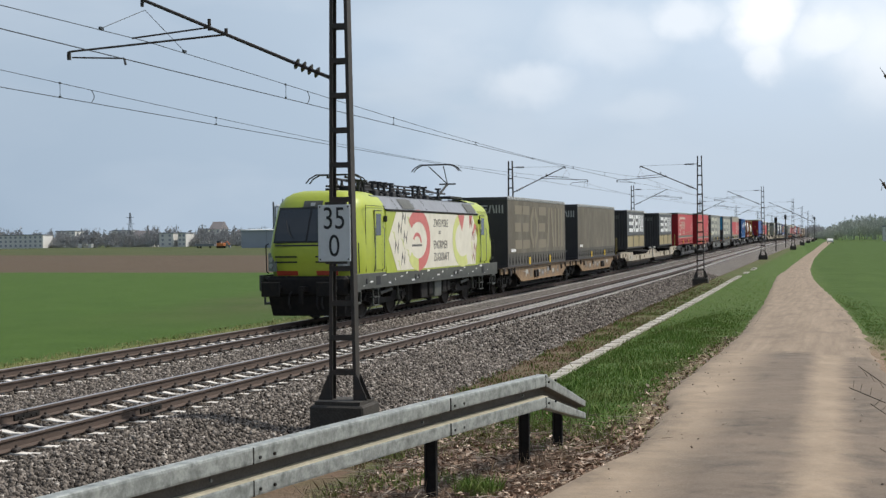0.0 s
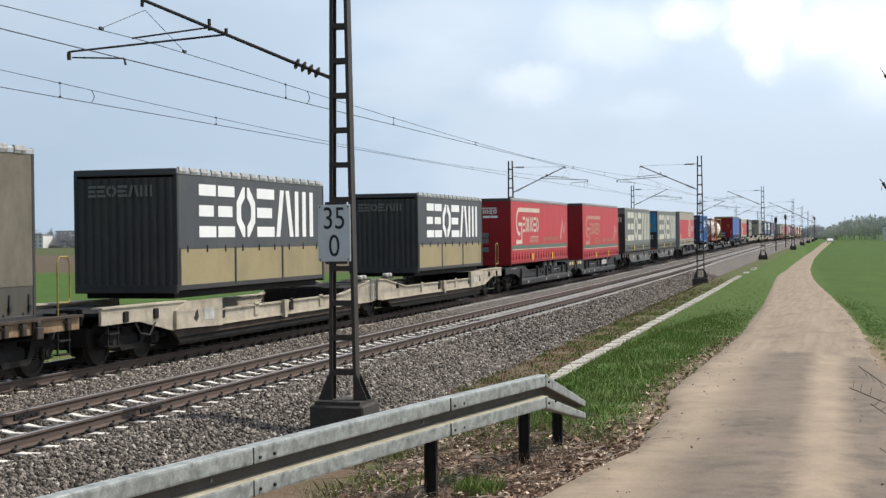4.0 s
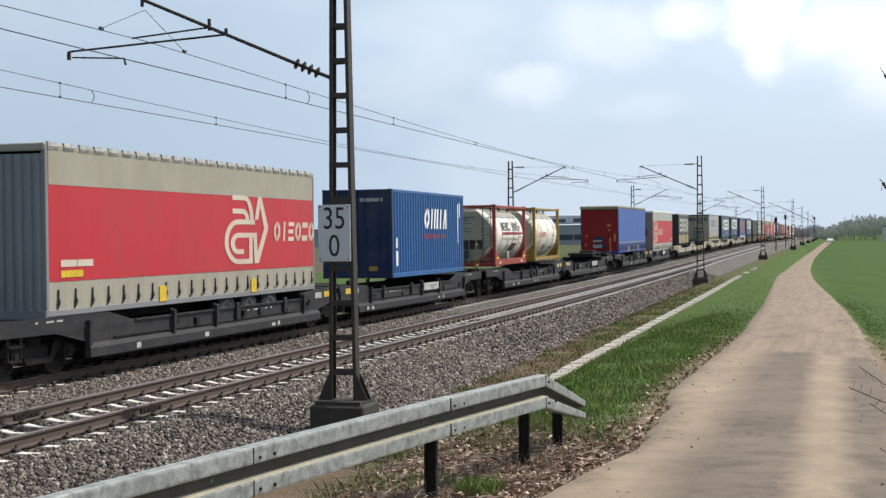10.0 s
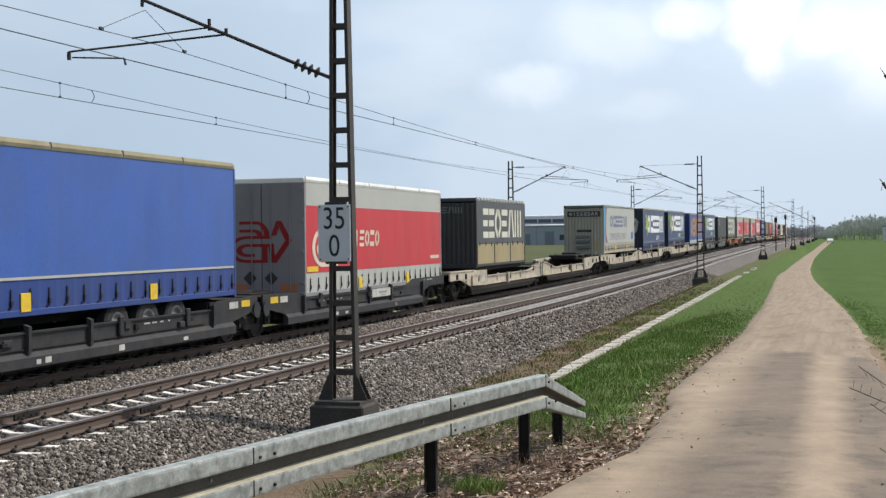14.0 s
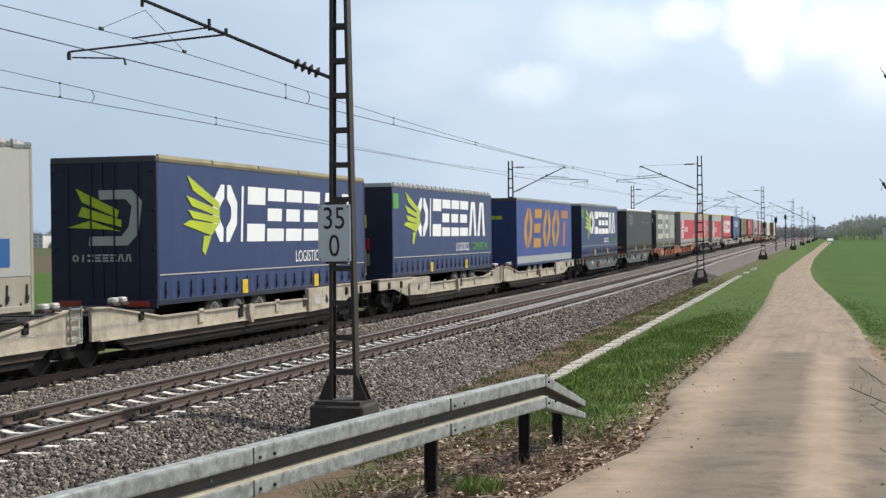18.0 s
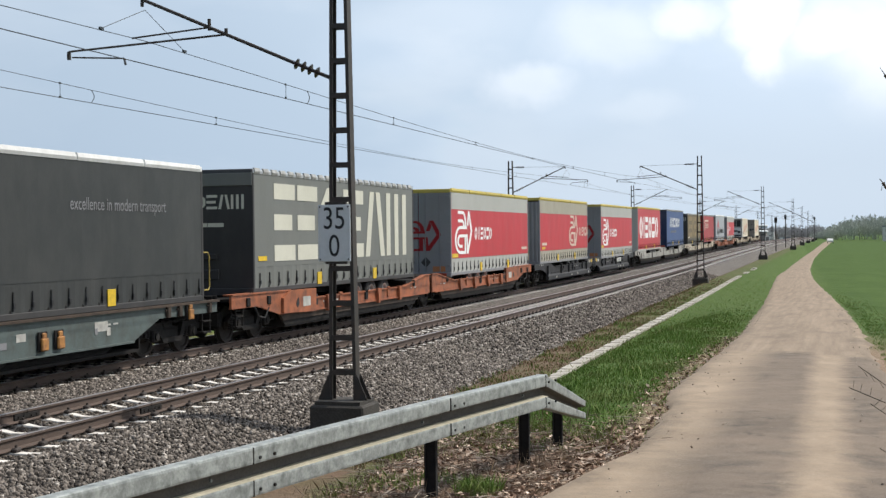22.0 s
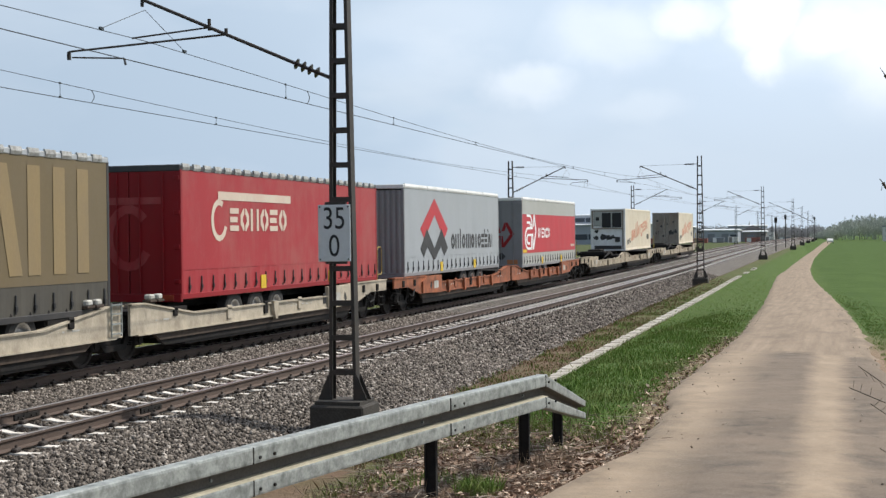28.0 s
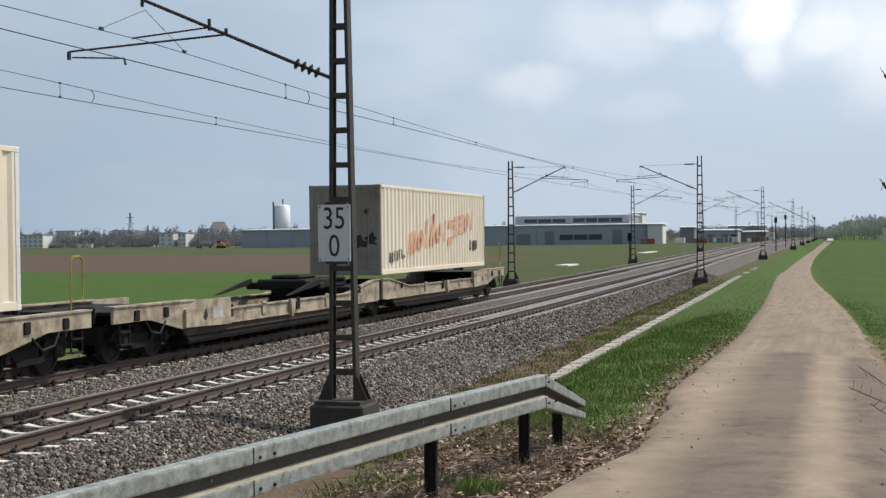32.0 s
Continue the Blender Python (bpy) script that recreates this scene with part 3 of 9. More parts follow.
    col = mix(col, mix((0.10, 0.075, 0.055), (0.24, 0.19, 0.14), rng(noise_at(9, 6), 0.35, 0.65, 0, 1)), m2('MULTIPLY', edge, rng(noise_at(1.7, 5), 0.40, 0.62, 0.0, 0.7)))
    grit = mix((0.13, 0.105, 0.08), (0.5, 0.44, 0.36), rng(noise_at(45), 0.3, 0.7, 0, 1))
    half = nt.nodes.new("ShaderNodeMath")
    half.operation = 'MULTIPLY'
    half.inputs[1].default_value = 0.25
    L(rng(noise_at(4, 4), 0.3, 0.7, 0.3, 1), half.inputs[0])
    col = mix(col, grit, half.outputs[0])
    L(col, b.inputs["Base Color"])
    bp = nt.nodes.new("ShaderNodeBump")
    bp.inputs["Strength"].default_value = 0.35
    bp.inputs["Distance"].default_value = 0.012
    L(noise_at(30, 6), bp.inputs["Height"])
    L(bp.outputs["Normal"], b.inputs["Normal"])
    return m


def build_road():
    ys = spaced((-30, 4, 2), (4, 60, 0.35), (60, 140, 1.5), (140, 520, 8))
    us = [i / 16 for i in range(17)]
    attr = []
    def at(y, u):
        l, r = lerp_table(ROAD_LEFT, y), lerp_table(ROAD_RIGHT, y)
        if u < 0.04:
            l += 0.22 * noise.noise(Vector((1, y * 0.9, 3))) + 0.1 * noise.noise(Vector((1, y * 3.1, 3)))
        if u > 0.96:
            r += 0.25 * noise.noise(Vector((2, y * 0.7, 5)))
        x = l + (r - l) * u
        z = road_z(y) + 0.035 * math.sin(math.pi * u) - 0.12 * (u < 0.03 or u > 0.97)
        z -= 0.02 * (math.exp(-((u - 0.24) / 0.08) ** 2) + math.exp(-((u - 0.74) / 0.08) ** 2))
        if y > 24.3:
            z -= 0.03
        attr.append((u, y, 0))
        return (x, y, z + 0.012 * noise.noise(Vector((x, y, 0))))
    b = Build().grid(at, ys, us)
    b.f = [tuple(reversed(f)) for f in b.f]
    ob = whole("road", b, road_material(), "narrow dusty farm road with pale wheel tracks", "road", kind="structure", smooth=True)
    a = ob.data.attributes.new("along", 'FLOAT_VECTOR', 'POINT')
    a.data.foreach_set("vector", np.array(attr, dtype=np.float32).reshape(-1))


build_road()


# ---- tracks ----
SLEEPER_STEP = 0.6249
BLOCK_NEAR, BLOCK_FAR = 19.56, 18.46
RAIL_SECTION = [(-0.075, -0.172), (0.075, -0.172), (0.075, -0.16), (0.012, -0.14), (0.009, -0.055), (0.036, -0.036), (0.036, -0.006), (0.03, 0.0), (-0.03, 0.0), (-0.036, -0.006), (-0.036, -0.036), (-0.009, -0.055), (-0.012, -0.14), (-0.075, -0.16)]


def sleeper_mesh():
    b = Build()
    for s in (-1, 1):
        b.add([(s * x, sy * (h + 0.05 if z < -0.3 else h), z if z > -0.3 else -0.40) for x, h, z in ((0.36, 0.062, -0.222), (0.36, 0.062, -0.4), (0.56, 0.082, -0.187), (0.56, 0.082, -0.4), (1.24, 0.082, -0.192), (1.24, 0.082, -0.4), (1.30, 0.07, -0.22), (1.30, 0.07, -0.4)) for sy in (-1, 1)],
              [f if s > 0 else tuple(reversed(f)) for f in ((0, 4, 5, 1), (4, 8, 9, 5), (8, 12, 13, 9), (12, 14, 15, 13), (0, 2, 6, 4), (4, 6, 10, 8), (8, 10, 14, 12), (1, 5, 7, 3), (5, 9, 11, 7), (9, 13, 15, 11))])
    b.prism([(-0.11, -0.40), (0.11, -0.40), (0.062, -0.222), (-0.062, -0.222)], 0, -0.36, 0.36)
    for s in (-1, 1):
        b.box((s * 0.7535 - 0.09, -0.10, -0.187), (s * 0.7535 + 0.09, 0.10, -0.168), 0, 1)
        for d in (-0.13, 0.13):
            b.box((s * 0.7535 + d - 0.045, -0.075, -0.187), (s * 0.7535 + d + 0.045, 0.075, -0.125), 0.02, 1)
            b.tube((s * 0.7535 + d, 0, -0.13), (s * 0.7535 + d, 0, -0.09), 0.02, 6, mi=1)
    return b


def build_track(name, x0, y_parts, label):
    tr = thing(name, label, "railway track", kind="structure", at=pose(x0, 0, 0))
    for s in (-1, 1):
        b = Build()
        sec = [(s * 0.7535 + p, q) for p, q in RAIL_SECTION]
        ys = spaced((-60, 60, 20), (60, 300, 8), (300, 900, 60))
        n = len(sec)
        vs = [(p, y, q + rise(y)) for y in ys for p, q in sec]
        for k in range(len(ys) - 1):
            for i in range(n):
                j = (i + 1) % n
                b.f.append((k * n + i, (k + 1) * n + i, (k + 1) * n + j, k * n + j))
                b.m.append(1 if i in (6, 7, 8) else 0)
        b.v = vs
        part("rail", b, [M_RAIL, M_RAILHEAD], tr, "steel rail with shiny head and rusty web")
    if x0 == 0.0:
        for s, y in ((1, BLOCK_NEAR), (-1, BLOCK_FAR)):
            x = s * 0.7535
            b = Build().box((x - 0.034, y - 0.34, -0.142), (x + 0.034, y + 0.34, -0.05), 0.008)
            for d in (-0.25, -0.1, 0.1, 0.25):
                b.tube((x - 0.05, y + d, -0.1), (x + 0.05, y + d, -0.1), 0.016, 6)
            b.box((x - 0.0375, y - 0.012, -0.05), (x + 0.0375, y + 0.012, 0.0015))
            part("dark_rail_block", b, M_DARK, tr, "dark bolted block round the rail")
    base = sleeper_mesh()
    me = base.mesh("sleeper", [M_CONCRETE, M_CLIP])
    y0 = 15.68 - SLEEPER_STEP * 40
    rest = Build()
    k = 0
    while True:
        y = y0 + k * SLEEPER_STEP + (0.21 if x0 < -1 else 0)
        k += 1
        if y > 330:
            break
        if y_parts[0] < y < y_parts[1]:
            ob = part("sleeper", me, None, tr)
            ob.location = (0.012 * math.sin(k * 2.7), y + 0.015 * math.sin(k * 5.1), rise(y))
        else:
            o = len(rest.v)
            rest.v += [(a, c + y, d + rise(y)) for a, c, d in base.v[:40]]
            rest.f += [tuple(i + o for i in f) for f in base.f[:26]]
            rest.m += [0] * 26
    ob = part("sleepers_beyond", rest, M_CONCRETE, tr)
    ob["kind"] = "stuff"
    return tr


build_track("railway_track", 0.0, (8, 120), "railway track on concrete sleepers in ballast")
build_track("railway_track", TRACK_X, (12, 100), "railway track that carries the freight train")


# ---- catenary ----
def insulator(b, p, q, n=4, r=0.085):
    p, q = Vector(p), Vector(q)
    b.tube(p, q, 0.03, 8, mi=1)
    for i in range(n):
        c = p.lerp(q, (i + 0.5) / n)
        w = (q - p).normalized() * 0.03
        b.tube(c - w, c + w * 0.2, r, 12, 0.04, mi=1)
        b.tube(c - w * 1.4, c - w, 0.05, 12, r, mi=1)


def mast(x, y, side, top, base_z, track_x, group, fine=True, stub=True):
    """A lattice mast; side is the way in x from the mast to its track."""
    dz = rise(y)
    m = thing("catenary_mast", "dark steel lattice catenary mast with cantilever, on a concrete foot", "catenary mast", group, at=pose(x, y, dz))
    hw0, hw1 = 0.235, 0.14
    def half(z):
        return hw0 + (hw1 - hw0) * (z + 0.1) / (top + 0.1)
    for s in (-1, 1):
        vs = []
        for z in (-0.1, top):
            h = half(z)
            for px, py in ((h - 0.055, -0.095), (h, -0.095), (h, 0.095), (h - 0.055, 0.095), (h - 0.055, 0.080), (h - 0.012, 0.080), (h - 0.012, -0.080), (h - 0.055, -0.080)):
                vs.append((s * px, py, z))
        b = Build().add(vs, [(i, (i + 1) % 8, (i + 1) % 8 + 8, i + 8) for i in range(8)] + [(8, 9, 14, 15), (9, 10, 13, 14), (10, 11, 12, 13)])
        part("chord", b, M_MAST, m)
    z = 0.38
    while z < top - 0.1:
        h = half(z) - 0.01
        for dy in (-0.1, 0.1):
            if y < 60 or dy < 0:
                part("batten_plate", Build().box((-h, dy - 0.005, z - 0.04), (h, dy + 0.005, z + 0.04)), M_MAST, m)
        z += 0.556
    b = Build().box((-0.45, -0.42, -1.3), (0.45, 0.42, -0.12), 0.03)
    b.prism([(-0.38, -0.36), (0.38, -0.36), (0.38, 0.36), (-0.38, 0.36)], 2, -0.12, -0.06)
    part("foundation", b, M_FOOT, m, "dark weathered concrete foundation block")
    for s in (-1, 1):
        b = Build()
        b.prism([(s * 0.2, -0.06), (s * 0.42, -0.06), (s * 0.24, 0.36)], 1, -0.1, -0.085)
        b.prism([(s * 0.2, -0.06), (s * 0.42, -0.06), (s * 0.24, 0.36)], 1, 0.085, 0.1)
        part("gusset", b, M_MAST, m)
    # cantilever, in the mast's own x
    reach = (track_x - x)
    k = abs(reach) / 3.5
    tipx = reach - side * 0.1
    tip = (tipx, 0, 6.58)
    foot = (side * 0.17, 0, 5.12)
    c = Build()
    a, e = Vector(foot), Vector(tip)
    c.tube(a, a.lerp(e, 0.06), 0.03, 8)
    insulator(c, a.lerp(e, 0.06), a.lerp(e, 0.20), 4, 0.095)
    c.tube(a.lerp(e, 0.20), e, 0.029, 10)
    c.tube(e, e + Vector((0, 0, -0.12)), 0.03, 6)
    part("cantilever_tube", c, [M_MAST, M_INSUL], m, "steel cantilever tube with brown insulator discs")
    t = Build()
    head = Vector((side * 0.14, 0, 6.62))
    t.tube(head, head.lerp(e, 0.06), 0.02, 6)
    insulator(t, head.lerp(e, 0.06), head.lerp(e, 0.22), 4, 0.07)
    t.tube(head.lerp(e, 0.22), e, 0.007, 6)
    part("top_tie", t, [M_MAST, M_INSUL], m)
    r = Build()
    p1 = a.lerp(e, 0.545)
    far_end = Vector((reach - side * (-1.25) * k, 0, 5.77))
    r.tube(p1, far_end, 0.018, 8)
    r.tube(p1 + Vector((0, 0, 0.1)), p1, 0.03, 6)
    r.box(tuple(far_end + Vector((-0.025, -0.025, -0.14))), tuple(far_end + Vector((0.025, 0.025, 0.0))))
    p2 = a.lerp(e, 0.635)
    r.tube(p2, (reach + side * 0.1, 0, 5.94), 0.015, 8)
    r.tube(p2 + Vector((0, 0, 0.14)), p2 - Vector((0, 0, 0.05)), 0.03, 6)
    part("registration_arm", r, M_MAST, m)
    q = Build()
    q.tube(far_end + Vector((-side * 0.06, 0, -0.10)), (reach + side * 0.25, 0, 5.61), 0.014, 8)
    q.tube((reach + side * 0.25, 0, 5.61), (reach + side * 0.22, 0, 5.50), 0.02, 6)
    part("steady_arm", q, M_MAST, m)
    return m


NEAR_MASTS = [(3.47, 21.0), (3.45, 82.6), (3.95, 146), (5.0, 215), (4.85, 281), (4.85, 345), (4.9, 410), (4.9, 475)]
FAR_MASTS = [(-7.6, 22.0 - 3), (-7.6, 81.0), (-7.6, 133.0), (-7.4, 200), (-6.6, 262), (-6.2, 330), (-6.0, 400)]


def build_catenary():
    for k, (x, y) in enumerate(NEAR_MASTS):
        mast(x, y, -1, 7.0 + 0.1 * (k % 2), -0.1, -0.15 if k == 0 else x - 3.6, "masts along the line")
    for k, (x, y) in enumerate(FAR_MASTS):
        if k:
            mast(x, y, 1, 7.0, -0.1, x + 3.43, "masts along the line")

    for name, x0, sup in (("near", 0.0, [(-40.0, 0)] + [(y, x) for x, y in NEAR_MASTS]), ("far", TRACK_X, [(-44.0, 0)] + [(y, x) for x, y in FAR_MASTS])):
        line = thing("overhead_line", "copper contact wire and catenary wire on thin droppers above the track", "overhead line", "overhead lines")
        contact, carrier = Build(), Build()
        for k, ((ya, xa), (yb, xb)) in enumerate(zip(sup, sup[1:])):
            zig = 0.0 if k < 2 else 0.15 if k % 2 else -0.15
            n = 14
            def cx(q):
                s = -zig + 2 * zig * q
                bend = 0.0
                if x0 == 0.0 and ya > 60:
                    bend = (xa - 3.45) * (1 - q) + (xb - 3.45) * q
                return x0 + s + bend
            ca, cb = [], []
            for i in range(n + 1):
                q = i / n
                y = ya + (yb - ya) * q
                ca.append((cx(q), y, 5.495 + rise(y)))
                d = (yb - ya) * min(q, 1 - q)
                sag = 5.53 + 0.37 * abs(2 * q - 1) ** 1.6 if d > 1.5 else 5.88
                cb.append((cx(q), y, sag + rise(y)))
            contact.path(ca, 0.009, 5)
            carrier.path(cb, 0.007, 5)
            if yb < 330:
                dq = [0.10, 0.22, 0.36, 0.5, 0.64, 0.78, 0.90]
                for q in dq:
                    y = ya + (yb - ya) * q
                    top = 5.53 + 0.37 * abs(2 * q - 1) ** 1.6
                    part("dropper", Build().tube((cx(q), y, 5.5 + rise(y)), (cx(q), y, top + rise(y)), 0.006, 5).box((cx(q) - 0.012, y - 0.03, 5.485 + rise(y)), (cx(q) + 0.012, y + 0.03, 5.53 + rise(y))).box((cx(q) - 0.012, y - 0.03, top - 0.02 + rise(y)), (cx(q) + 0.012, y + 0.03, top + 0.02 + rise(y))), M_WIRE, line)
                q = 0.12
                y = ya + (yb - ya) * q
                arc = [(cx(q), y + 0.12 * math.sin(math.pi * i / 8), 5.5 + 0.27 * i / 8 + rise(y)) for i in range(9)]
                part("jumper", Build().path(arc, 0.009, 5), M_WIRE, line)
                v = Build()
                for d in (-1.45, 1.45):
                    v.tube((cx(1.0), yb, 6.40 + rise(yb)), (cx(1.0), yb + d, 5.89 + rise(yb)), 0.006, 5)
                    v.box((cx(1.0) - 0.02, yb + d - 0.05, 5.87 + rise(yb)), (cx(1.0) + 0.02, yb + d + 0.05, 5.91 + rise(yb)))
                part("hanger", v, M_WIRE, line)
        part("contact_wire", contact, M_WIRE, line)
        part("carrier_wire", carrier, M_WIRE, line)


build_catenary()

# ---- kilometre sign on the first mast ----
def km_sign():
    s = thing("kilometre_sign", "white enamelled kilometre board with black figures, bolted to the mast", "sign", at=pose(3.385, 20.84, 2.62, 0, 0, 0))
    part("board", Build().box((-0.275, -0.012, -0.455), (0.275, 0.012, 0.455), 0.008), M_SIGN, s)
    for text, size, x, z in (("35", 0.50, 0, 0.07), ("0", 0.50, 0, -0.37)):
        me = lettering(text, size, 0.002)
        xs = [v.co.x for v in me.vertices]
        mid = (min(xs) + max(xs)) / 2
        me.materials.append(M_BLACK)
        ob = part("figures", me, None, s, "black figures")
        ob.matrix_basis = pose(x, -0.0145, z, 90) @ Matrix.Diagonal((0.80, 1, 1, 1)) @ Matrix.Translation((-mid, 0, 0))
    for x in (-0.24, 0.24):
        for z in (-0.42, 0.42):
            part("bolt", Build().tube((x, -0.02, z), (x, 0.015, z), 0.014, 8), M_DARK, s)
    for z in (-0.47, 0.475):
        part("bracket", Build().box((-0.16, 0.0, z - 0.025), (0.2, 0.06, z + 0.025), 0.006), M_MAST, s)


km_sign()


# ---- guard rail ----
GUARD = [(6.15, 0.4), (6.9, 4.8), (7.47, 8.07), (7.98, 10.89), (8.37, 12.84)]
W_BEAM = [(-0.005, -0.002), (0.070, 0.0), (0.080, -0.006), (0.083, -0.02), (0.083, -0.095), (0.080, -0.108), (0.070, -0.115), (0.004, -0.122), (-0.004, -0.130), (-0.004, -0.192), (0.004, -0.198), (0.070, -0.206), (0.080, -0.212), (0.083, -0.225), (0.083, -0.300), (0.080, -0.313), (0.06, -0.318)]


def beam_between(a, b, za, zb, thick=0.0, shrink=1.0):
    """A solid rolled beam; its sunken middle is coloured for grime and shade, its lower ledge for pale dirt."""
    a, b = Vector((*a, za)), Vector((*b, zb))
    w = (b - a)
    out = Vector((w.y, -w.x, 0)).normalized()
    m = Build()
    prof = W_BEAM + [(-0.012, -0.318), (-0.012, 0.0)]
    n = len(prof)
    vs = [a + out * (p + thick) + Vector((0, 0, q)) for p, q in prof] + [b + out * (p + thick) + Vector((0, 0, q * shrink)) for p, q in prof]
    m.add(vs, [])
    for i in range(n):
        j = (i + 1) % n
        m.f.append((i, n + i, n + j, j))
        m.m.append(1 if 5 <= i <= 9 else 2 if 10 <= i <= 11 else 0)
    m.f += [tuple(range(n)), tuple(range(2 * n - 1, n - 1, -1))]
    m.m += [0, 0]
    return m


# Recess colour carries grime and the shade under the upper fold.
M_RECESS = mat("recess of the beam, grime and shade", (0.085, 0.075, 0.065), 0.9, 0, 0.3, 5, 50, 0.1)
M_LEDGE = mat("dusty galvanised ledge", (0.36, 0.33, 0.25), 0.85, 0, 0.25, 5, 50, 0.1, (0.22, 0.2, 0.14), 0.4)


def guard_rail():
    g = thing("guard_rail", "galvanised steel W-beam guard rail on posts with lowered end", "guard rail")
    top = 1.22
    for k, (a, b) in enumerate(zip(GUARD, GUARD[1:])):
        w = (Vector(b) - Vector(a)).normalized() * (0.16 if k < 3 else 0.05)
        part("beam", beam_between(a, (b[0] + w.x, b[1] + w.y), top, top, 0.004 * (k % 2)), [M_STEEL, M_RECESS, M_LEDGE], g)
    e0, e1 = GUARD[-1], (8.47, 14.39)
    part("beam", beam_between(e0, e1, top, 0.80, 0.004, 0.62), [M_STEEL, M_RECESS, M_LEDGE], g, "sloping end piece of the beam")
    posts = [(7.47, 8.07), (7.985, 10.89), (8.36, 12.74), (8.45, 13.9), (6.9, 4.8)]
    for k, (x, y) in enumerate(posts):
        z1 = 1.12 if k != 3 else 0.85
        b = Build()
        for dx in (-0.045, 0.045):
            b.box((x - 0.10 + dx - 0.004, y - 0.03, -0.3), (x - 0.10 + dx + 0.004, y + 0.03, z1))
        b.box((x - 0.145, y - 0.004, -0.3), (x - 0.055, y + 0.004, z1))
        part("post", b, M_DARK, g, "dark steel post")
    for k, (x, y) in enumerate(GUARD[1:]):
        a, c = Vector(GUARD[k]), Vector((x, y))
        w = (c - a).normalized()
        out = Vector((w.y, -w.x))
        for z0, z1 in ((-0.004, -0.110), (-0.212, -0.314)):
            q, h = c + out * 0.081, w * 0.004
            e = Build().add([(q.x + s1 * h.x + o * out.x, q.y + s1 * h.y + o * out.y, top + z) for z in (z0, z1) for s1, o in ((-1, 0), (1, 0), (1, 0.009), (-1, 0.009))], [(0, 1, 2, 3), (7, 6, 5, 4), (0, 4, 5, 1), (1, 5, 6, 2), (2, 6, 7, 3), (3, 7, 4, 0)])
            part("lap_edge", e, M_DARK, g, "dark edge of the beam's overlap")
        for d in (0.07, 0.24):
            for dz in (-0.075, -0.275):
                p = c + w * d + out * 0.08
                part("bolt", Build().tube((p.x, p.y, top + dz), (p.x + out.x * 0.016, p.y + out.y * 0.016, top + dz), 0.011, 8), M_DARK, g)
        p = c - w * 0.35 + out * 0.0
        part("bolt", Build().tube((p.x - out.x * 0.006, p.y - out.y * 0.006, top - 0.16), (p.x + out.x * 0.012, p.y + out.y * 0.012, top - 0.16), 0.011, 8), M_STEEL, g)


guard_rail()


M_TROUGH = mat("weathered concrete lid", (0.45, 0.42, 0.375), 0.95, 0, 0.2, 3, 50, 0.25, (0.24, 0.22, 0.16), 0.4, rand=0.3)


def cable_trough():
    t = thing("cable_trough", "pale concrete cable trough with lids along the verge", "cable trough", kind="structure")
    lid = Build().box((-0.15, -0.247, -0.05), (0.15, 0.247, 0.04), 0.012).mesh("lid", M_TROUGH)
    y = 25.0
    k = 0
    rest = Build()
    while y < 112:
        x = 5.02 + 0.05 * math.sin(y * 0.11) + (0.25 * smoothstep(34, 26, y))
        if y > 92 and math.sin(y * 0.7) < 0.2:
            y += 0.5
            continue
        if y < 110:
            ob = part("lid", lid, None, t)
            ob.matrix_basis = pose(x + 0.012 * math.sin(k * 3.3), y, trough_z(y) + 0.015 - 0.035 * smoothstep(55, 95, y) + 0.012 * math.sin(k * 1.9), 0, 2 * math.sin(k), 1.5 * math.sin(k * 2.1))
        else:
            rest.box((x - 0.15, y - 0.245, trough_z(y) - 0.04), (x + 0.15, y + 0.245, trough_z(y) + 0.07))
        y += 0.5
        k += 1
    part("lids_beyond", rest, M_TROUGH, t)["kind"] = "stuff"


cable_trough()

# ---- train: wagons ----
MOVING = []          # (thing, place along the train at the start, height)


def wheel(radius=0.46, n=24):
    b = Build()
    b.lathe([(-0.07, radius - 0.09), (-0.065, radius + 0.02), (-0.035, radius + 0.02), (-0.03, radius), (0.06, radius - 0.01), (0.065, radius - 0.08), (0.03, radius - 0.10), (0.02, 0.16), (0.05, 0.14), (0.055, 0.05)], (0, 0, 0), 0, n)
    return b


WHEEL_MESH = wheel().mesh("wheel", M_WHEEL)


def wagon_wheelsets(w, ys, radius=0.46):
    for y in ys:
        for s in (-1, 1):
            ob = part("wheel", WHEEL_MESH, None, w)
            ob.matrix_basis = pose(s * 0.76, y, radius, 0, 0, 0 if s > 0 else 180)
        part("axle", Build().tube((-0.76, y, radius), (0.76, y, radius), 0.08, 10), M_WHEEL, w)


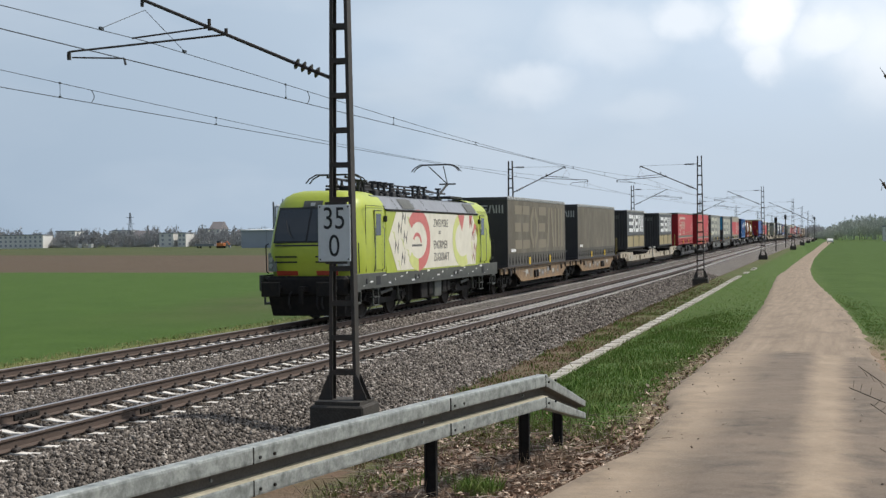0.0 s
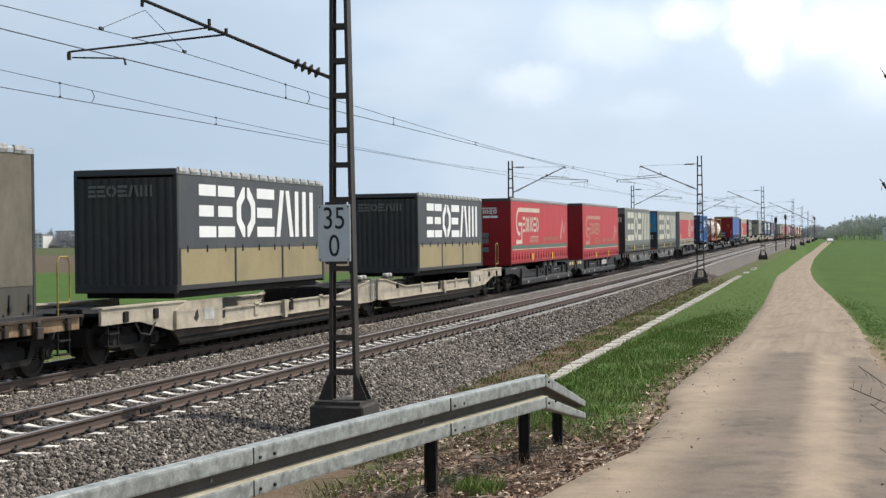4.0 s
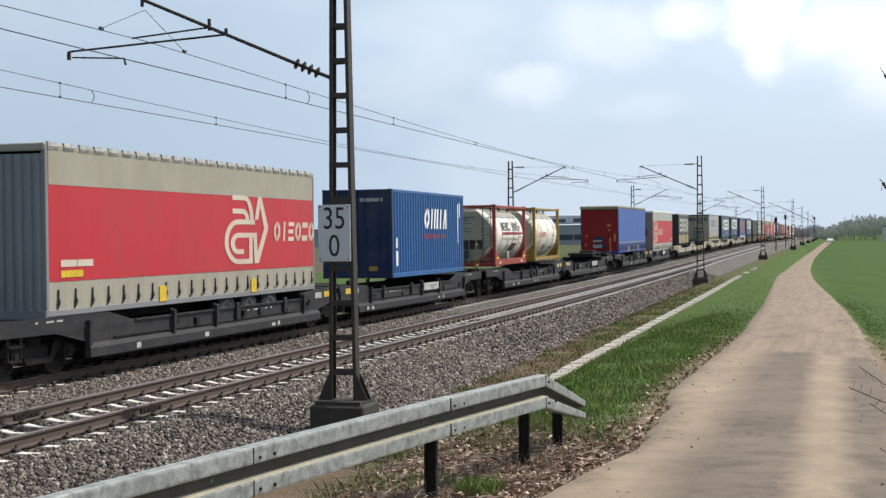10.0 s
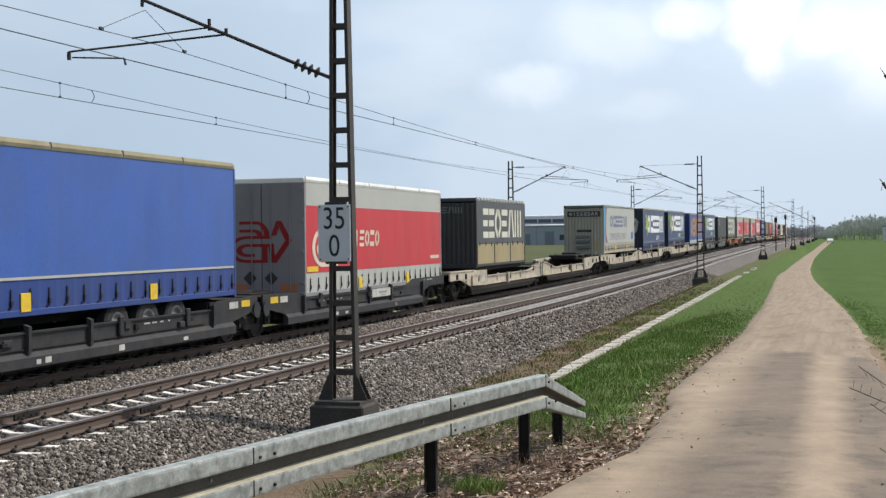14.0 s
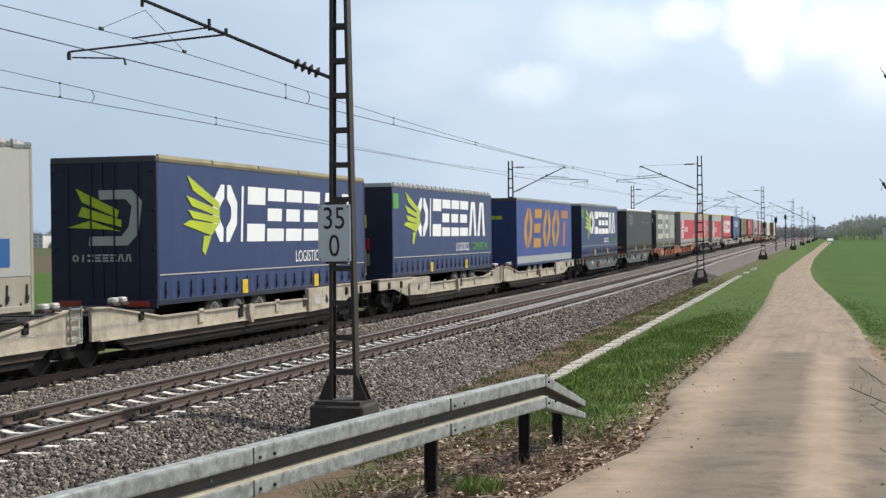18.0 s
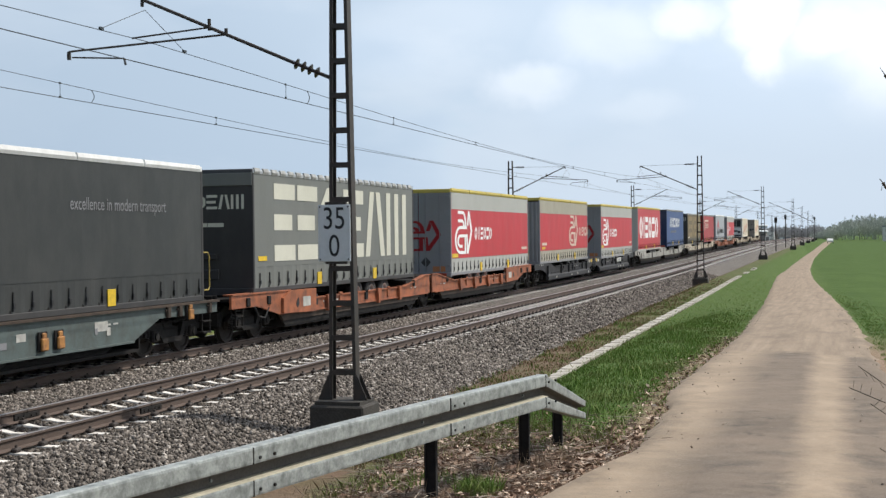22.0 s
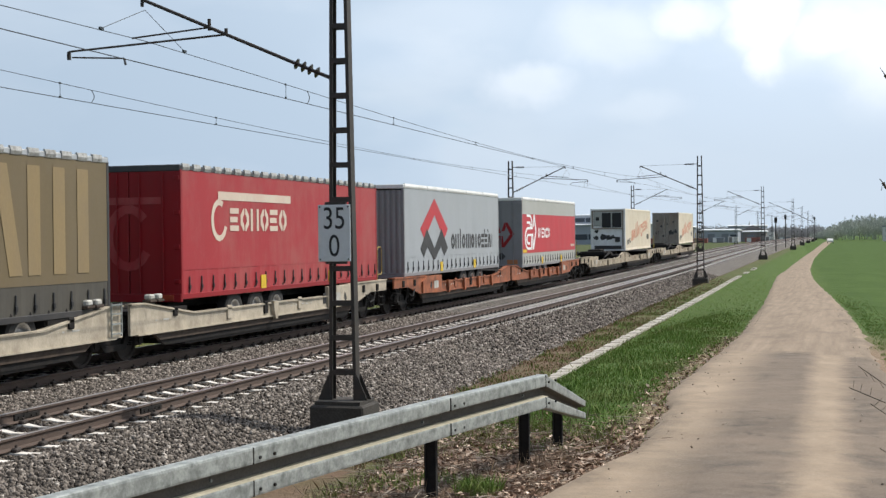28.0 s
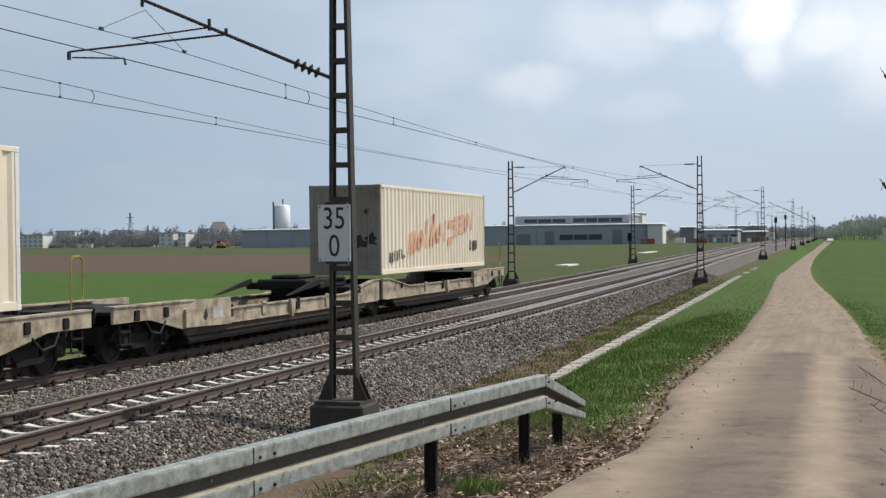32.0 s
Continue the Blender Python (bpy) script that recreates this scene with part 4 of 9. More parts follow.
def bogie(w, y, box=M_DARK):
    wagon_wheelsets(w, (y - 0.9, y + 0.9))
    for s in (-1, 1):
        b = Build()
        b.prism([(y - 1.35, 0.55), (y - 1.1, 0.72), (y - 0.5, 0.70), (y - 0.35, 0.40), (y + 0.35, 0.40), (y + 0.5, 0.70), (y + 1.1, 0.72), (y + 1.35, 0.55), (y + 1.2, 0.48), (y + 0.62, 0.50), (y + 0.42, 0.28), (y - 0.42, 0.28), (y - 0.62, 0.50), (y - 1.2, 0.48)], 0, s * 0.96, s * 1.06)
        part("bogie_frame", b, M_DARK, w)
        for d in (-0.9, 0.9):
            c = Build().box((s * 0.95, y + d - 0.15, 0.34), (s * 1.14, y + d + 0.15, 0.60), 0.03)
            c.tube((s * 1.14, y + d, 0.46), (s * 1.17, y + d, 0.46), 0.09, 12)
            part("axle_box", c, M_DARK, w)
            for q in (-0.24, 0.24):
                sp = Build()
                for i in range(5):
                    sp.tube((s * 1.03, y + d + q, 0.36 + i * 0.05), (s * 1.03, y + d + q, 0.385 + i * 0.05), 0.065, 8)
                part("spring", sp, M_DARK, w)
    # Dark boxes added for brake gear and the black shade between wagons.
    part("dark_beam_fill", Build().box((-1.0, y - 0.42, 0.26), (1.0, y + 0.42, 0.62), 0.05).box((-0.9, y - 1.5, 0.40), (0.9, y - 1.3, 0.8), 0.04).box((-0.9, y + 1.3, 0.40), (0.9, y + 1.5, 0.8), 0.04), M_DARK, w)
    part("bolster", Build().box((-0.95, y - 0.25, 0.5), (0.95, y + 0.25, 0.8), 0.04), M_DARK, w)


def buffers(w, y, d):
    """d: the way out along y."""
    for s in (-1, 1):
        b = Build()
        b.tube((s * 0.875, y, 1.05), (s * 0.875, y + d * 0.35, 1.05), 0.10, 12)
        b.tube((s * 0.875, y + d * 0.35, 1.05), (s * 0.875, y + d * 0.50, 1.05), 0.075, 12)
        b.box((s * 0.875 - 0.22, y + d * 0.5, 0.88), (s * 0.875 + 0.22, y + d * 0.54, 1.22), 0.02)
        part("buffer", b, M_DARK, w)
    h = Build().box((-0.06, y, 0.98), (0.06, y + d * 0.3, 1.1), 0.02).box((-0.05, y + d * 0.28, 0.7), (0.05, y + d * 0.36, 1.08), 0.02)
    part("coupling_hook", h, M_DARK, w)


def handrail(w, x, y, col=M_YELLOW):
    p = Build().path([(x, y, 1.1), (x, y, 2.15), (x, y + 0.08, 2.25), (x, y + 0.35, 2.25), (x, y + 0.43, 2.15), (x, y + 0.43, 1.45), (x, y + 0.36, 1.38), (x, y + 0.04, 1.38)], 0.017, 6)
    part("handrail", p, col, w, "bent tube handrail")


def plates(w, s, y, z, n, x=1.362, rows=1, colour=None):
    """Small inscription fields of which nothing can be read."""
    b = Build()
    for i in range(n):
        for r in range(rows):
            wd = 0.08 + 0.06 * ((i * 7 + r * 3) % 4)
            b.box((s * x, y + i * 0.36, z - r * 0.07), (s * (x + 0.003), y + i * 0.36 + wd, z - r * 0.07 + 0.035))
    part("inscription", b, colour or M_FADEDWHITE, w)


def pocket_wagon(u, m_frame, style, label, raised=(None, None), spigot=None):
    """A six-axle articulated twin wagon, leading end at 0, drawn out along +y."""
    w = thing("twin_wagon", label, "freight wagon", "wagons of the train")
    LEN = 34.1
    mid = LEN / 2
    for y in (1.75, mid, LEN - 1.75):
        bogie(w, y)
    buffers(w, 0.02, -1)
    buffers(w, LEN - 0.02, 1)
    for h, (a, b_) in enumerate(((0.0, mid - 0.12), (mid + 0.12, LEN))):
        first = h == 0

        def P(d):
            return a + d if first else b_ - d

        def slab(name, pts, x0, x1, material, s, text=""):
            poly = [(P(d), z) for d, z in pts]
            return part(name, Build().prism(poly if first else poly[::-1], 0, s * x0, s * x1), material, w, text)

        def lo(d0, d1):
            return min(P(d0), P(d1))

        for s in (-1, 1):
            near = s > 0
            if style == "sill":
                slab("side_sill", [(0.05, 1.12), (16.85, 1.12), (16.85, 0.86), (15.2, 0.86), (14.0, 0.46), (4.05, 0.46), (2.9, 0.86), (0.05, 0.86)], 1.28, 1.34, m_frame, s)
                slab("top_flange", [(0.05, 1.10), (16.85, 1.10), (16.85, 1.145), (0.05, 1.145)], 1.24, 1.42, W_GRIME, s)
                slab("bottom_flange", [(4.1, 0.44), (13.95, 0.44), (13.95, 0.475), (4.1, 0.475)], 1.22, 1.40, m_frame, s)
                slab("lower_beam", [(4.8, 0.28), (13.2, 0.28), (13.6, 0.44), (4.4, 0.44)], 1.00, 1.12, M_DARK, s)
                if near:
                    for d in (6.95, 7.5, 1.55):
                        z = 0.70 if d > 2 else 0.92
                        lv = Build().box((1.36, P(d) - 0.15, z - 0.16), (1.39, P(d) + 0.15, z + 0.20), 0.01)
                        part("spigot_pocket", lv, M_DARK, w)
                        lv = Build().box((1.39, P(d) - 0.11, z - 0.15), (1.45, P(d) + 0.11, z + 0.08), 0.02).box((1.39, P(d) - 0.07, z + 0.08), (1.43, P(d) + 0.07, z + 0.18), 0.015)
                        part("folding_spigot", lv, spigot or M_CLIP, w)
                    plates(w, s, lo(4.4, 5.6), 0.86, 3, 1.342)
                    for d, wd, z, hh in () if m_frame is not W_TAN else ((5.9, 0.7, 0.58, 0.4), (8.3, 0.9, 0.55, 0.35), (9.9, 0.5, 0.60, 0.42), (11.2, 0.8, 0.56, 0.3), (12.6, 0.45, 0.62, 0.36)):
                        part("repainted_patch", Build().box((1.341, P(d), z), (1.3445, P(d + wd), z + hh)), W_PATCH, w)
                    for k, (d, wd, hh) in enumerate(((5.0, 0.14, 0.16), (5.5, 0.10, 0.12), (8.0, 0.30, 0.14), (8.6, 0.5, 0.12), (9.4, 0.16, 0.18), (10.0, 0.6, 0.16), (11.3, 0.35, 0.2), (12.4, 0.3, 0.08))):
                        part("data_plate", Build().box((1.346, P(d), 0.66 + 0.05 * (k % 3)), (1.350, P(d + wd), 0.66 + 0.05 * (k % 3) + hh)), P_ENDGREY if k % 2 else M_FADEDWHITE, w)
                    for d in (0.5, 2.0, 2.55, 10.6, 13.6, 14.7, 16.2):
                        z = 0.98 if d < 3 or d > 14 else 0.9
                        part("bracket", Build().box((1.34, P(d) - 0.07, z - 0.12), (1.41, P(d) + 0.07, z + 0.12), 0.015).box((1.34, P(d) - 0.12, z + 0.02), (1.38, P(d) + 0.12, z + 0.07), 0.01), W_GRIME, w)
                    part("plate", Build().box((1.342, lo(5.0, 5.6), 0.76), (1.347, lo(5.0, 5.6) + 0.5, 0.95)), M_FADEDWHITE, w)
            elif style == "box":
                slab("side_sill", [(0.05, 1.19), (3.8, 1.17), (3.8, 0.90), (13.9, 0.90), (16.3, 1.22), (16.88, 1.22), (16.88, 0.58), (3.1, 0.57), (1.6, 0.86), (0.05, 0.86)], 1.27, 1.33, m_frame, s)
                part("side_box", Build().prism([(P(d), z) for d, z in ((3.65, 1.18), (5.5, 1.17), (5.5, 0.54), (3.15, 0.60), (3.15, 1.0))][::1 if first else -1], 0, s * 1.29, s * 1.40), m_frame, w)
                slab("top_flange", [(0.05, 1.18), (3.75, 1.165), (3.75, 1.20), (0.05, 1.215)], 1.10, 1.36, m_frame, s)
                slab("top_flange", [(5.5, 0.885), (13.95, 0.885), (16.3, 1.205), (16.88, 1.205), (16.88, 1.235), (16.28, 1.235), (13.9, 0.92), (5.5, 0.92)], 1.20, 1.37, m_frame, s)
                # Near-black here holds dirt and the shade below the sill.
                slab("lower_beam", [(3.6, 0.27), (15.2, 0.27), (15.5, 0.40), (3.4, 0.40)], 1.18, 1.25, M_DARK, s)
                slab("brown_web", [(3.4, 0.40), (15.5, 0.40), (15.8, 0.555), (3.2, 0.555)], 1.21, 1.29, W_GRIME, s)
                slab("rub_strip", [(5.5, 0.555), (16.6, 0.555), (16.6, 0.59), (5.5, 0.59)], 1.24, 1.36, m_frame, s)
                part("recess", Build().box((s * 1.332, P(5.55), 0.70), (s * 1.345, P(5.78), 1.0), 0.005), M_BLACK, w)
                part("eye_hole", Build().prism([(P(4.0), 0.78), (P(4.08), 0.92), (P(4.18), 0.98), (P(4.24), 0.80), (P(4.12), 0.70)], 0, s * 1.401, s * 1.406), M_BLACK, w)
                if near:
                    for d in (6.5, 8.8, 11.0, 13.2) if m_frame is W_ORANGE else (9.4,):
                        slab("support_bracket", [(d - 0.16, 0.955), (d + 0.16, 0.955), (d + 0.12, 0.70), (d + 0.02, 0.50), (d - 0.10, 0.50)], 1.335, 1.43, m_frame, s)
                    for d in (1.0, 2.3, 14.9):
                        part("grimy_bracket", Build().box((1.33, P(d) - 0.10, 0.88), (1.37, P(d) + 0.10, 1.10), 0.015), M_DARK, w)
                    part("data_plate", Build().box((1.402, lo(4.5, 5.1), 0.72), (1.407, lo(4.5, 5.1) + 0.55, 0.98)), M_FADEDWHITE, w)
                    part("hose", Build().path([(1.38, P(1.3), 0.86), (1.40, P(1.5), 0.62), (1.40, P(1.9), 0.56), (1.38, P(2.2), 0.80)], 0.022, 6), M_RUBBER, w)
                    for k, d in enumerate((7.6, 9.9, 12.1)):
                        part("sill_step", Build().box((1.33, P(d) - 0.12, 0.66), (1.37, P(d) + 0.12, 0.98), 0.01), m_frame if k != 1 else M_DARK, w)
                    plates(w, s, lo(6.2, 8.2), 0.76, 5, 1.332)
                    plates(w, s, lo(14.6, 15.8), 0.82, 2, 1.332)
                    st = Build()
                    for d in (16.35, 16.75):
                        st.box((1.37, P(d) - 0.015, 0.62), (1.40, P(d) + 0.015, 1.30))
                    for z in (0.66, 0.86, 1.06, 1.24):
                        st.box((1.37, P(16.35), z), (1.41, P(16.75), z + 0.03))
                    if first and m_frame is W_CREAM:
                        part("ladder", st, M_STEEL, w, "silver step ladder")
                    for d in (15.6, 15.95) if m_frame is W_CREAM else ():
                        part("end_box", Build().box((1.20, P(d) - 0.11, 1.28), (1.36, P(d) + 0.11, 1.40), 0.03), M_FADEDWHITE, w)
                        part("end_box_foot", Build().box((1.18, P(d) - 0.14, 1.23), (1.38, P(d) + 0.14, 1.285), 0.01), W_GRIME, w)
            else:
                slab("side_sill", [(0.05, 1.14), (3.85, 1.13), (4.95, 0.90), (14.1, 0.90), (14.6, 1.10), (16.88, 1.13), (16.88, 0.80), (15.3, 0.55), (3.2, 0.55), (1.9, 0.82), (0.05, 0.84)], 1.27, 1.32, m_frame, s)
                slab("top_flange", [(4.9, 0.89), (14.1, 0.89), (14.1, 0.925), (4.9, 0.925)], 1.22, 1.36, m_frame, s)
                part("lower_beam", Build().prism([(s * 1.26, 0.27), (s * 1.40, 0.29), (s * 1.40, 0.47), (s * 1.32, 0.56), (s * 1.26, 0.56)], 1, P(3.0), P(15.4)), m_frame, w)
                for d in (3.0, 6.55, 8.7, 14.2):
                    rb = Build().prism([(s * 1.31, 0.52), (s * 1.40, 0.52), (s * 1.42, 0.70), (s * 1.42, 1.02), (s * 1.31, 1.06 if 5 < d < 10 else 1.0)], 1, P(d) - 0.05, P(d) + 0.05)
                    part("rib", rb, m_frame, w)
                if near:
                    if not first:
                        part("route_board", Build().box((1.40, P(6.72), 0.69), (1.412, P(8.55), 0.95), 0.004), M_FADEDWHITE, w, "cream route board with unreadable writing")
                        part("inscription", Build().box((1.412, P(7.1), 0.80), (1.415, P(7.9), 0.86)).box((1.412, P(7.2), 0.73), (1.415, P(7.7), 0.76)), P_ENDGREY, w)
                    plates(w, s, lo(10.6, 12.6), 0.78, 5, 1.322)
                    plates(w, s, lo(1.2, 2.6), 1.04, 3, 1.322)
                    part("plate", Build().box((1.322, lo(15.2, 15.75), 0.88), (1.327, lo(15.2, 15.75) + 0.5, 1.04)), M_FADEDWHITE, w)
                    part("plate", Build().box((1.322, lo(15.9, 16.4), 0.89), (1.327, lo(15.9, 16.4) + 0.5, 1.05)), M_YELLOW, w)
                    rs = random.Random(int(u * 10) + h)
                    for q in range(7):
                        d, z = 3.4 + 11.4 * rs.random(), 0.60 + 0.16 * rs.random()
                        part("fitting", Build().box((1.32, P(d), z), (1.32 + 0.04 + 0.05 * rs.random(), P(d + 0.08 + 0.2 * rs.random()), z + 0.06 + 0.1 * rs.random()), 0.01), M_DARK if q % 2 else m_frame, w)
                    for q in range(4):
                        d = 3.6 + 11.0 * rs.random()
                        part("label_plate", Build().box((1.402, P(d), 0.33), (1.406, P(d + 0.12 + 0.12 * rs.random()), 0.40 + 0.05 * rs.random())), M_FADEDWHITE, w)
                    part("brake_pipe", Build().path([(1.34, P(4.0), 0.62), (1.34, P(9.0), 0.60), (1.34, P(13.8), 0.62)], 0.015, 5), M_DARK, w)
                    for d in (9.9, 12.9):
                        part("grapple_guide", Build().box((1.33, P(d) - 0.09, 0.62), (1.40, P(d) + 0.09, 1.02), 0.015), m_frame, w)
                    part("hand_wheel", Build().lathe([(-0.015, 0.17), (-0.015, 0.20), (0.015, 0.20), (0.015, 0.17)], (1.36, P(16.75), 0.78), 0, 16), m_frame, w)
            if near:
                st = Build()
                for d in (0.35, 0.75):
                    st.box((1.28, P(d) - 0.015, 0.40), (1.31, P(d) + 0.015, 0.9))
                for z in (0.40, 0.66):
                    st.box((1.20, P(0.35), z), (1.34, P(0.75), z + 0.03))
                part("step", st, M_DARK, w)
                part("brake_pipe", Build().path([(1.05, P(0.9), 0.78), (1.05, P(3.2), 0.70), (1.05, P(3.5), 0.42)], 0.02, 6), M_DARK, w)
        fl = Build().box((-1.28, P(0.1), 1.04), (1.28, P(3.6), 1.10)).box((-1.23, P(3.6), 0.22), (1.23, P(14.2), 0.28)).box((-1.28, P(14.2), 1.0), (1.28, P(16.85), 1.08))
        for d in (3.6, 14.2):
            fl.box((-1.23, P(d) - 0.03, 0.22), (1.23, P(d) + 0.03, 1.06))
        part("floor", fl, M_DARK, w)
        for d in (5.5, 7.5, 9.5, 11.5):
            part("cross_member", Build().box((-0.9, P(d) - 0.06, 0.27), (0.9, P(d) + 0.06, 0.42), 0.01), M_DARK, w)
        hitch = Build().box((-0.55, P(14.3), 1.08), (0.55, P(15.9), 1.12), 0.02).prism([(P(14.5), 1.11), (P(15.7), 1.11), (P(15.3), 1.18), (P(14.9), 1.18)], 0, -0.42, 0.42)
        part("trailer_hitch", hitch, M_DARK, w)
        if raised[h] is not None:
            d0 = raised[h]
            part("hitch_slab", Build().box((-0.75, P(d0), 1.08), (0.75, P(d0 + 3.4), 1.38), 0.05).box((-0.45, P(d0 + 0.3), 1.38), (0.45, P(d0 + 1.6), 1.50), 0.05).box((-1.15, P(d0 + 0.1), 1.10), (1.15, P(d0 + 0.5), 1.30), 0.04), M_DARK, w, "folded dark trailer hitch")
            for d in (d0 + 0.7, d0 + 2.6):
                part("hitch_roller", Build().tube((-1.0, P(d), 1.30), (1.0, P(d), 1.30), 0.07, 10), M_DARK, w)
            for s in (-1, 1):
                part("side_arm", Build().prism([(P(d0 - 2.2), 1.02), (P(d0 - 2.0), 1.02), (P(d0 + 0.3), 1.24), (P(d0 + 0.3), 1.40), (P(d0 - 0.1), 1.36)], 0, s * 1.02, s * 1.10), M_DARK, w)
        if not first:
            handrail(w, 1.22, P(0.6), M_HANDRAIL)
    # Dark blocks added for brake gear and for the shade beneath the wagon.
    part("centre_dark_fill", Build().box((-0.38, 0.1, 0.40), (0.38, LEN - 0.1, 0.72), 0.03), M_DARK, w)
    for y in (3.05, mid - 1.9, mid + 1.9, LEN - 3.05):
        part("dark_gear_fill", Build().box((-1.05, y - 0.35, 0.42), (1.05, y + 0.35, 0.86), 0.04).tube((-1.1, y, 0.5), (1.1, y, 0.5), 0.05, 8), M_DARK, w)
    part("articulation", Build().box((-0.5, mid - 0.4, 0.75), (0.5, mid + 0.4, 1.05), 0.06), M_DARK, w)
    part("hose", Build().path([(0.4, -0.1, 0.9), (0.42, -0.25, 0.62), (0.3, -0.38, 0.55), (0.2, -0.5, 0.62)], 0.025, 6), M_RUBBER, w)
    part("cable_loop", Build().path([(1.12, mid - 0.35, 1.02), (1.16, mid - 0.2, 0.72), (1.16, mid, 0.6), (1.16, mid + 0.2, 0.72), (1.12, mid + 0.35, 1.02)], 0.022, 6), M_RUBBER, w)
    MOVING.append((w, u, 0.0))
    return w


# ---- train: loads ----
def paint(name, rgb, rough=0.5, dirt=(0.16, 0.14, 0.11), amount=0.2, vary=0.08, stretch=(1, 1, 0.25), bump=0.05):
    return mat(name, [0.85 * v for v in srgb(*rgb)], rough, 0, vary, 0.7, 22, bump, dirt, amount * 0.7, (stretch[0], stretch[1], 0.55), spec=0.35)


def side_sheet(x, y0, y1, z0, z1, wave=0.008, n=36, seed=0):
    def at(y, z):
        e = min(y - y0, y1 - y, z - z0, z1 - z)
        k = min(1, e / 0.3)
        return (x + k * wave * (0.6 * math.sin(y * 4.1 + seed) + 0.8 * noise.noise(Vector((y * 0.8, z * 1.2, seed))) + 0.5 * math.sin(y * 11 + 2 * math.sin(z * 2 + seed))), y, z)
    ys = [y0 + (y1 - y0) * i / n for i in range(n + 1)]
    zs = [z0 + (z1 - z0) * i / 8 for i in range(9)]
    b = Build().grid(at, ys, zs)
    if x < 0:
        b.f = [tuple(reversed(f)) for f in b.f]
    return b


STRAP = Build().box((0, -0.022, 0), (0.012, 0.022, 0.34)).box((0, -0.035, 0.05), (0.03, 0.035, 0.15), 0.006).mesh("strap", M_BLACK)
TYRE = Build().lathe([(-0.14, 0.30), (-0.14, 0.46), (-0.10, 0.505), (0.10, 0.505), (0.14, 0.46), (0.14, 0.30)], (0, 0, 0), 0, 22).opened().mesh("tyre", M_RUBBER)
RIM = Build().lathe([(0.05, 0.30), (0.145, 0.295), (0.13, 0.26), (0.06, 0.20), (0.03, 0.15), (0.04, 0.14), (0.13, 0.12), (0.14, 0.05)], (0, 0, 0), 0, 18).mesh("rim", M_RIM)


def decal(parent, polys, material, x, name="marking", label=""):
    """Flat painted shapes on a side wall, given as (y, z) outlines."""
    b = Build()
    for p in polys:
        b.prism(p, 0, x, x + (0.003 if x > 0 else -0.003))
    return part(name, b, material, parent, label)


def rect(y, z, w, h, slant=0.0):
    return [(y, z), (y + w, z), (y + w + slant, z + h), (y + slant, z + h)]


def ring(cy, cz, ry, rz, t, a0=0, a1=360, n=20):
    """A band of thickness t along an ellipse, cut into short pieces."""
    out = []
    for i in range(n):
        p, q = radians(a0 + (a1 - a0) * i / n), radians(a0 + (a1 - a0) * (i + 1) / n)
        out.append([(cy + ry * math.cos(p), cz + rz * math.sin(p)), (cy + ry * math.cos(q), cz + rz * math.sin(q)),
                    (cy + (ry - t) * math.cos(q), cz + (rz - t) * math.sin(q)), (cy + (ry - t) * math.cos(p), cz + (rz - t) * math.sin(p))])
    return out


def bar_shape(kind, y, z, w, h, t):
    """One plain shape of bars that stands for a character: stacked bars, half rings, leaning or upright posts."""
    q = min(t, h * 0.24)
    if kind == "c":
        return [rect(y, z + k * (h - q) / 2, w * (1.0, 0.86, 1.0)[k], q) for k in range(3)]
    if kind == "j":
        return [rect(y, z + k * (h - q * 1.35), w, q * 1.35) for k in range(2)]
    if kind == "n":
        e = w * 0.24
        return [rect(y, z, t, h, e), rect(y + w - t, z, t, h, -e)]
    if kind == "u":
        return [rect(y, z, t, h), rect(y + w - t, z, t, h)]
    if kind == "m":
        g = (w - 3 * t) / 2
        return [rect(y + i * (t + g), z, t, h) for i in range(3)]
    if kind == "d":
        e = min(w * 0.36, h * 0.3)
        half = [(0, e), (e, 0), (w * 0.44, 0), (w * 0.44, q), (t * 1.2, q + e * 0.4), (t, q + e * 0.6), (t, h - q - e * 0.6), (t * 1.2, h - q - e * 0.4), (w * 0.44, h - q), (w * 0.44, h), (e, h), (0, h - e)]
        quads = [(0, 1, 4, 5), (1, 2, 3, 4), (11, 0, 5, 6), (10, 11, 6, 7), (9, 10, 7, 8)]
        left = [[(y + half[i][0], z + half[i][1]) for i in f] for f in quads]
        return left + [[(2 * y + w - p, r) for p, r in f][::-1] for f in left]
    return [rect(y + (w - t) / 2, z, t, h)]


def block_row(y, z, h, widths, gap, slant=0.0, kinds="", t=0.0):
    """A row of plain shapes, one for each character of a mark that is not lettered."""
    out = []
    for k, w in enumerate(widths):
        kind = kinds[k] if k < len(kinds) else "i"
        tt = min(t or h * 0.2, w * 0.4)
        out += [[(p + slant * (q - z) / h, q) for p, q in poly] for poly in bar_shape(kind, y, z, w, h, tt)]
        y += w + gap
    return out


def lettered(parent, text, size, y, z, x, material, squeeze=1.0, label=""):
    me = lettering(text, size, 0.002)
    me.materials.append(material)
    ob = part("lettering", me, None, parent, label)
    ob.matrix_basis = pose(x, y, z, 90, 0, 90) @ Matrix.Diagonal((squeeze, 1, 1, 1))
    return ob


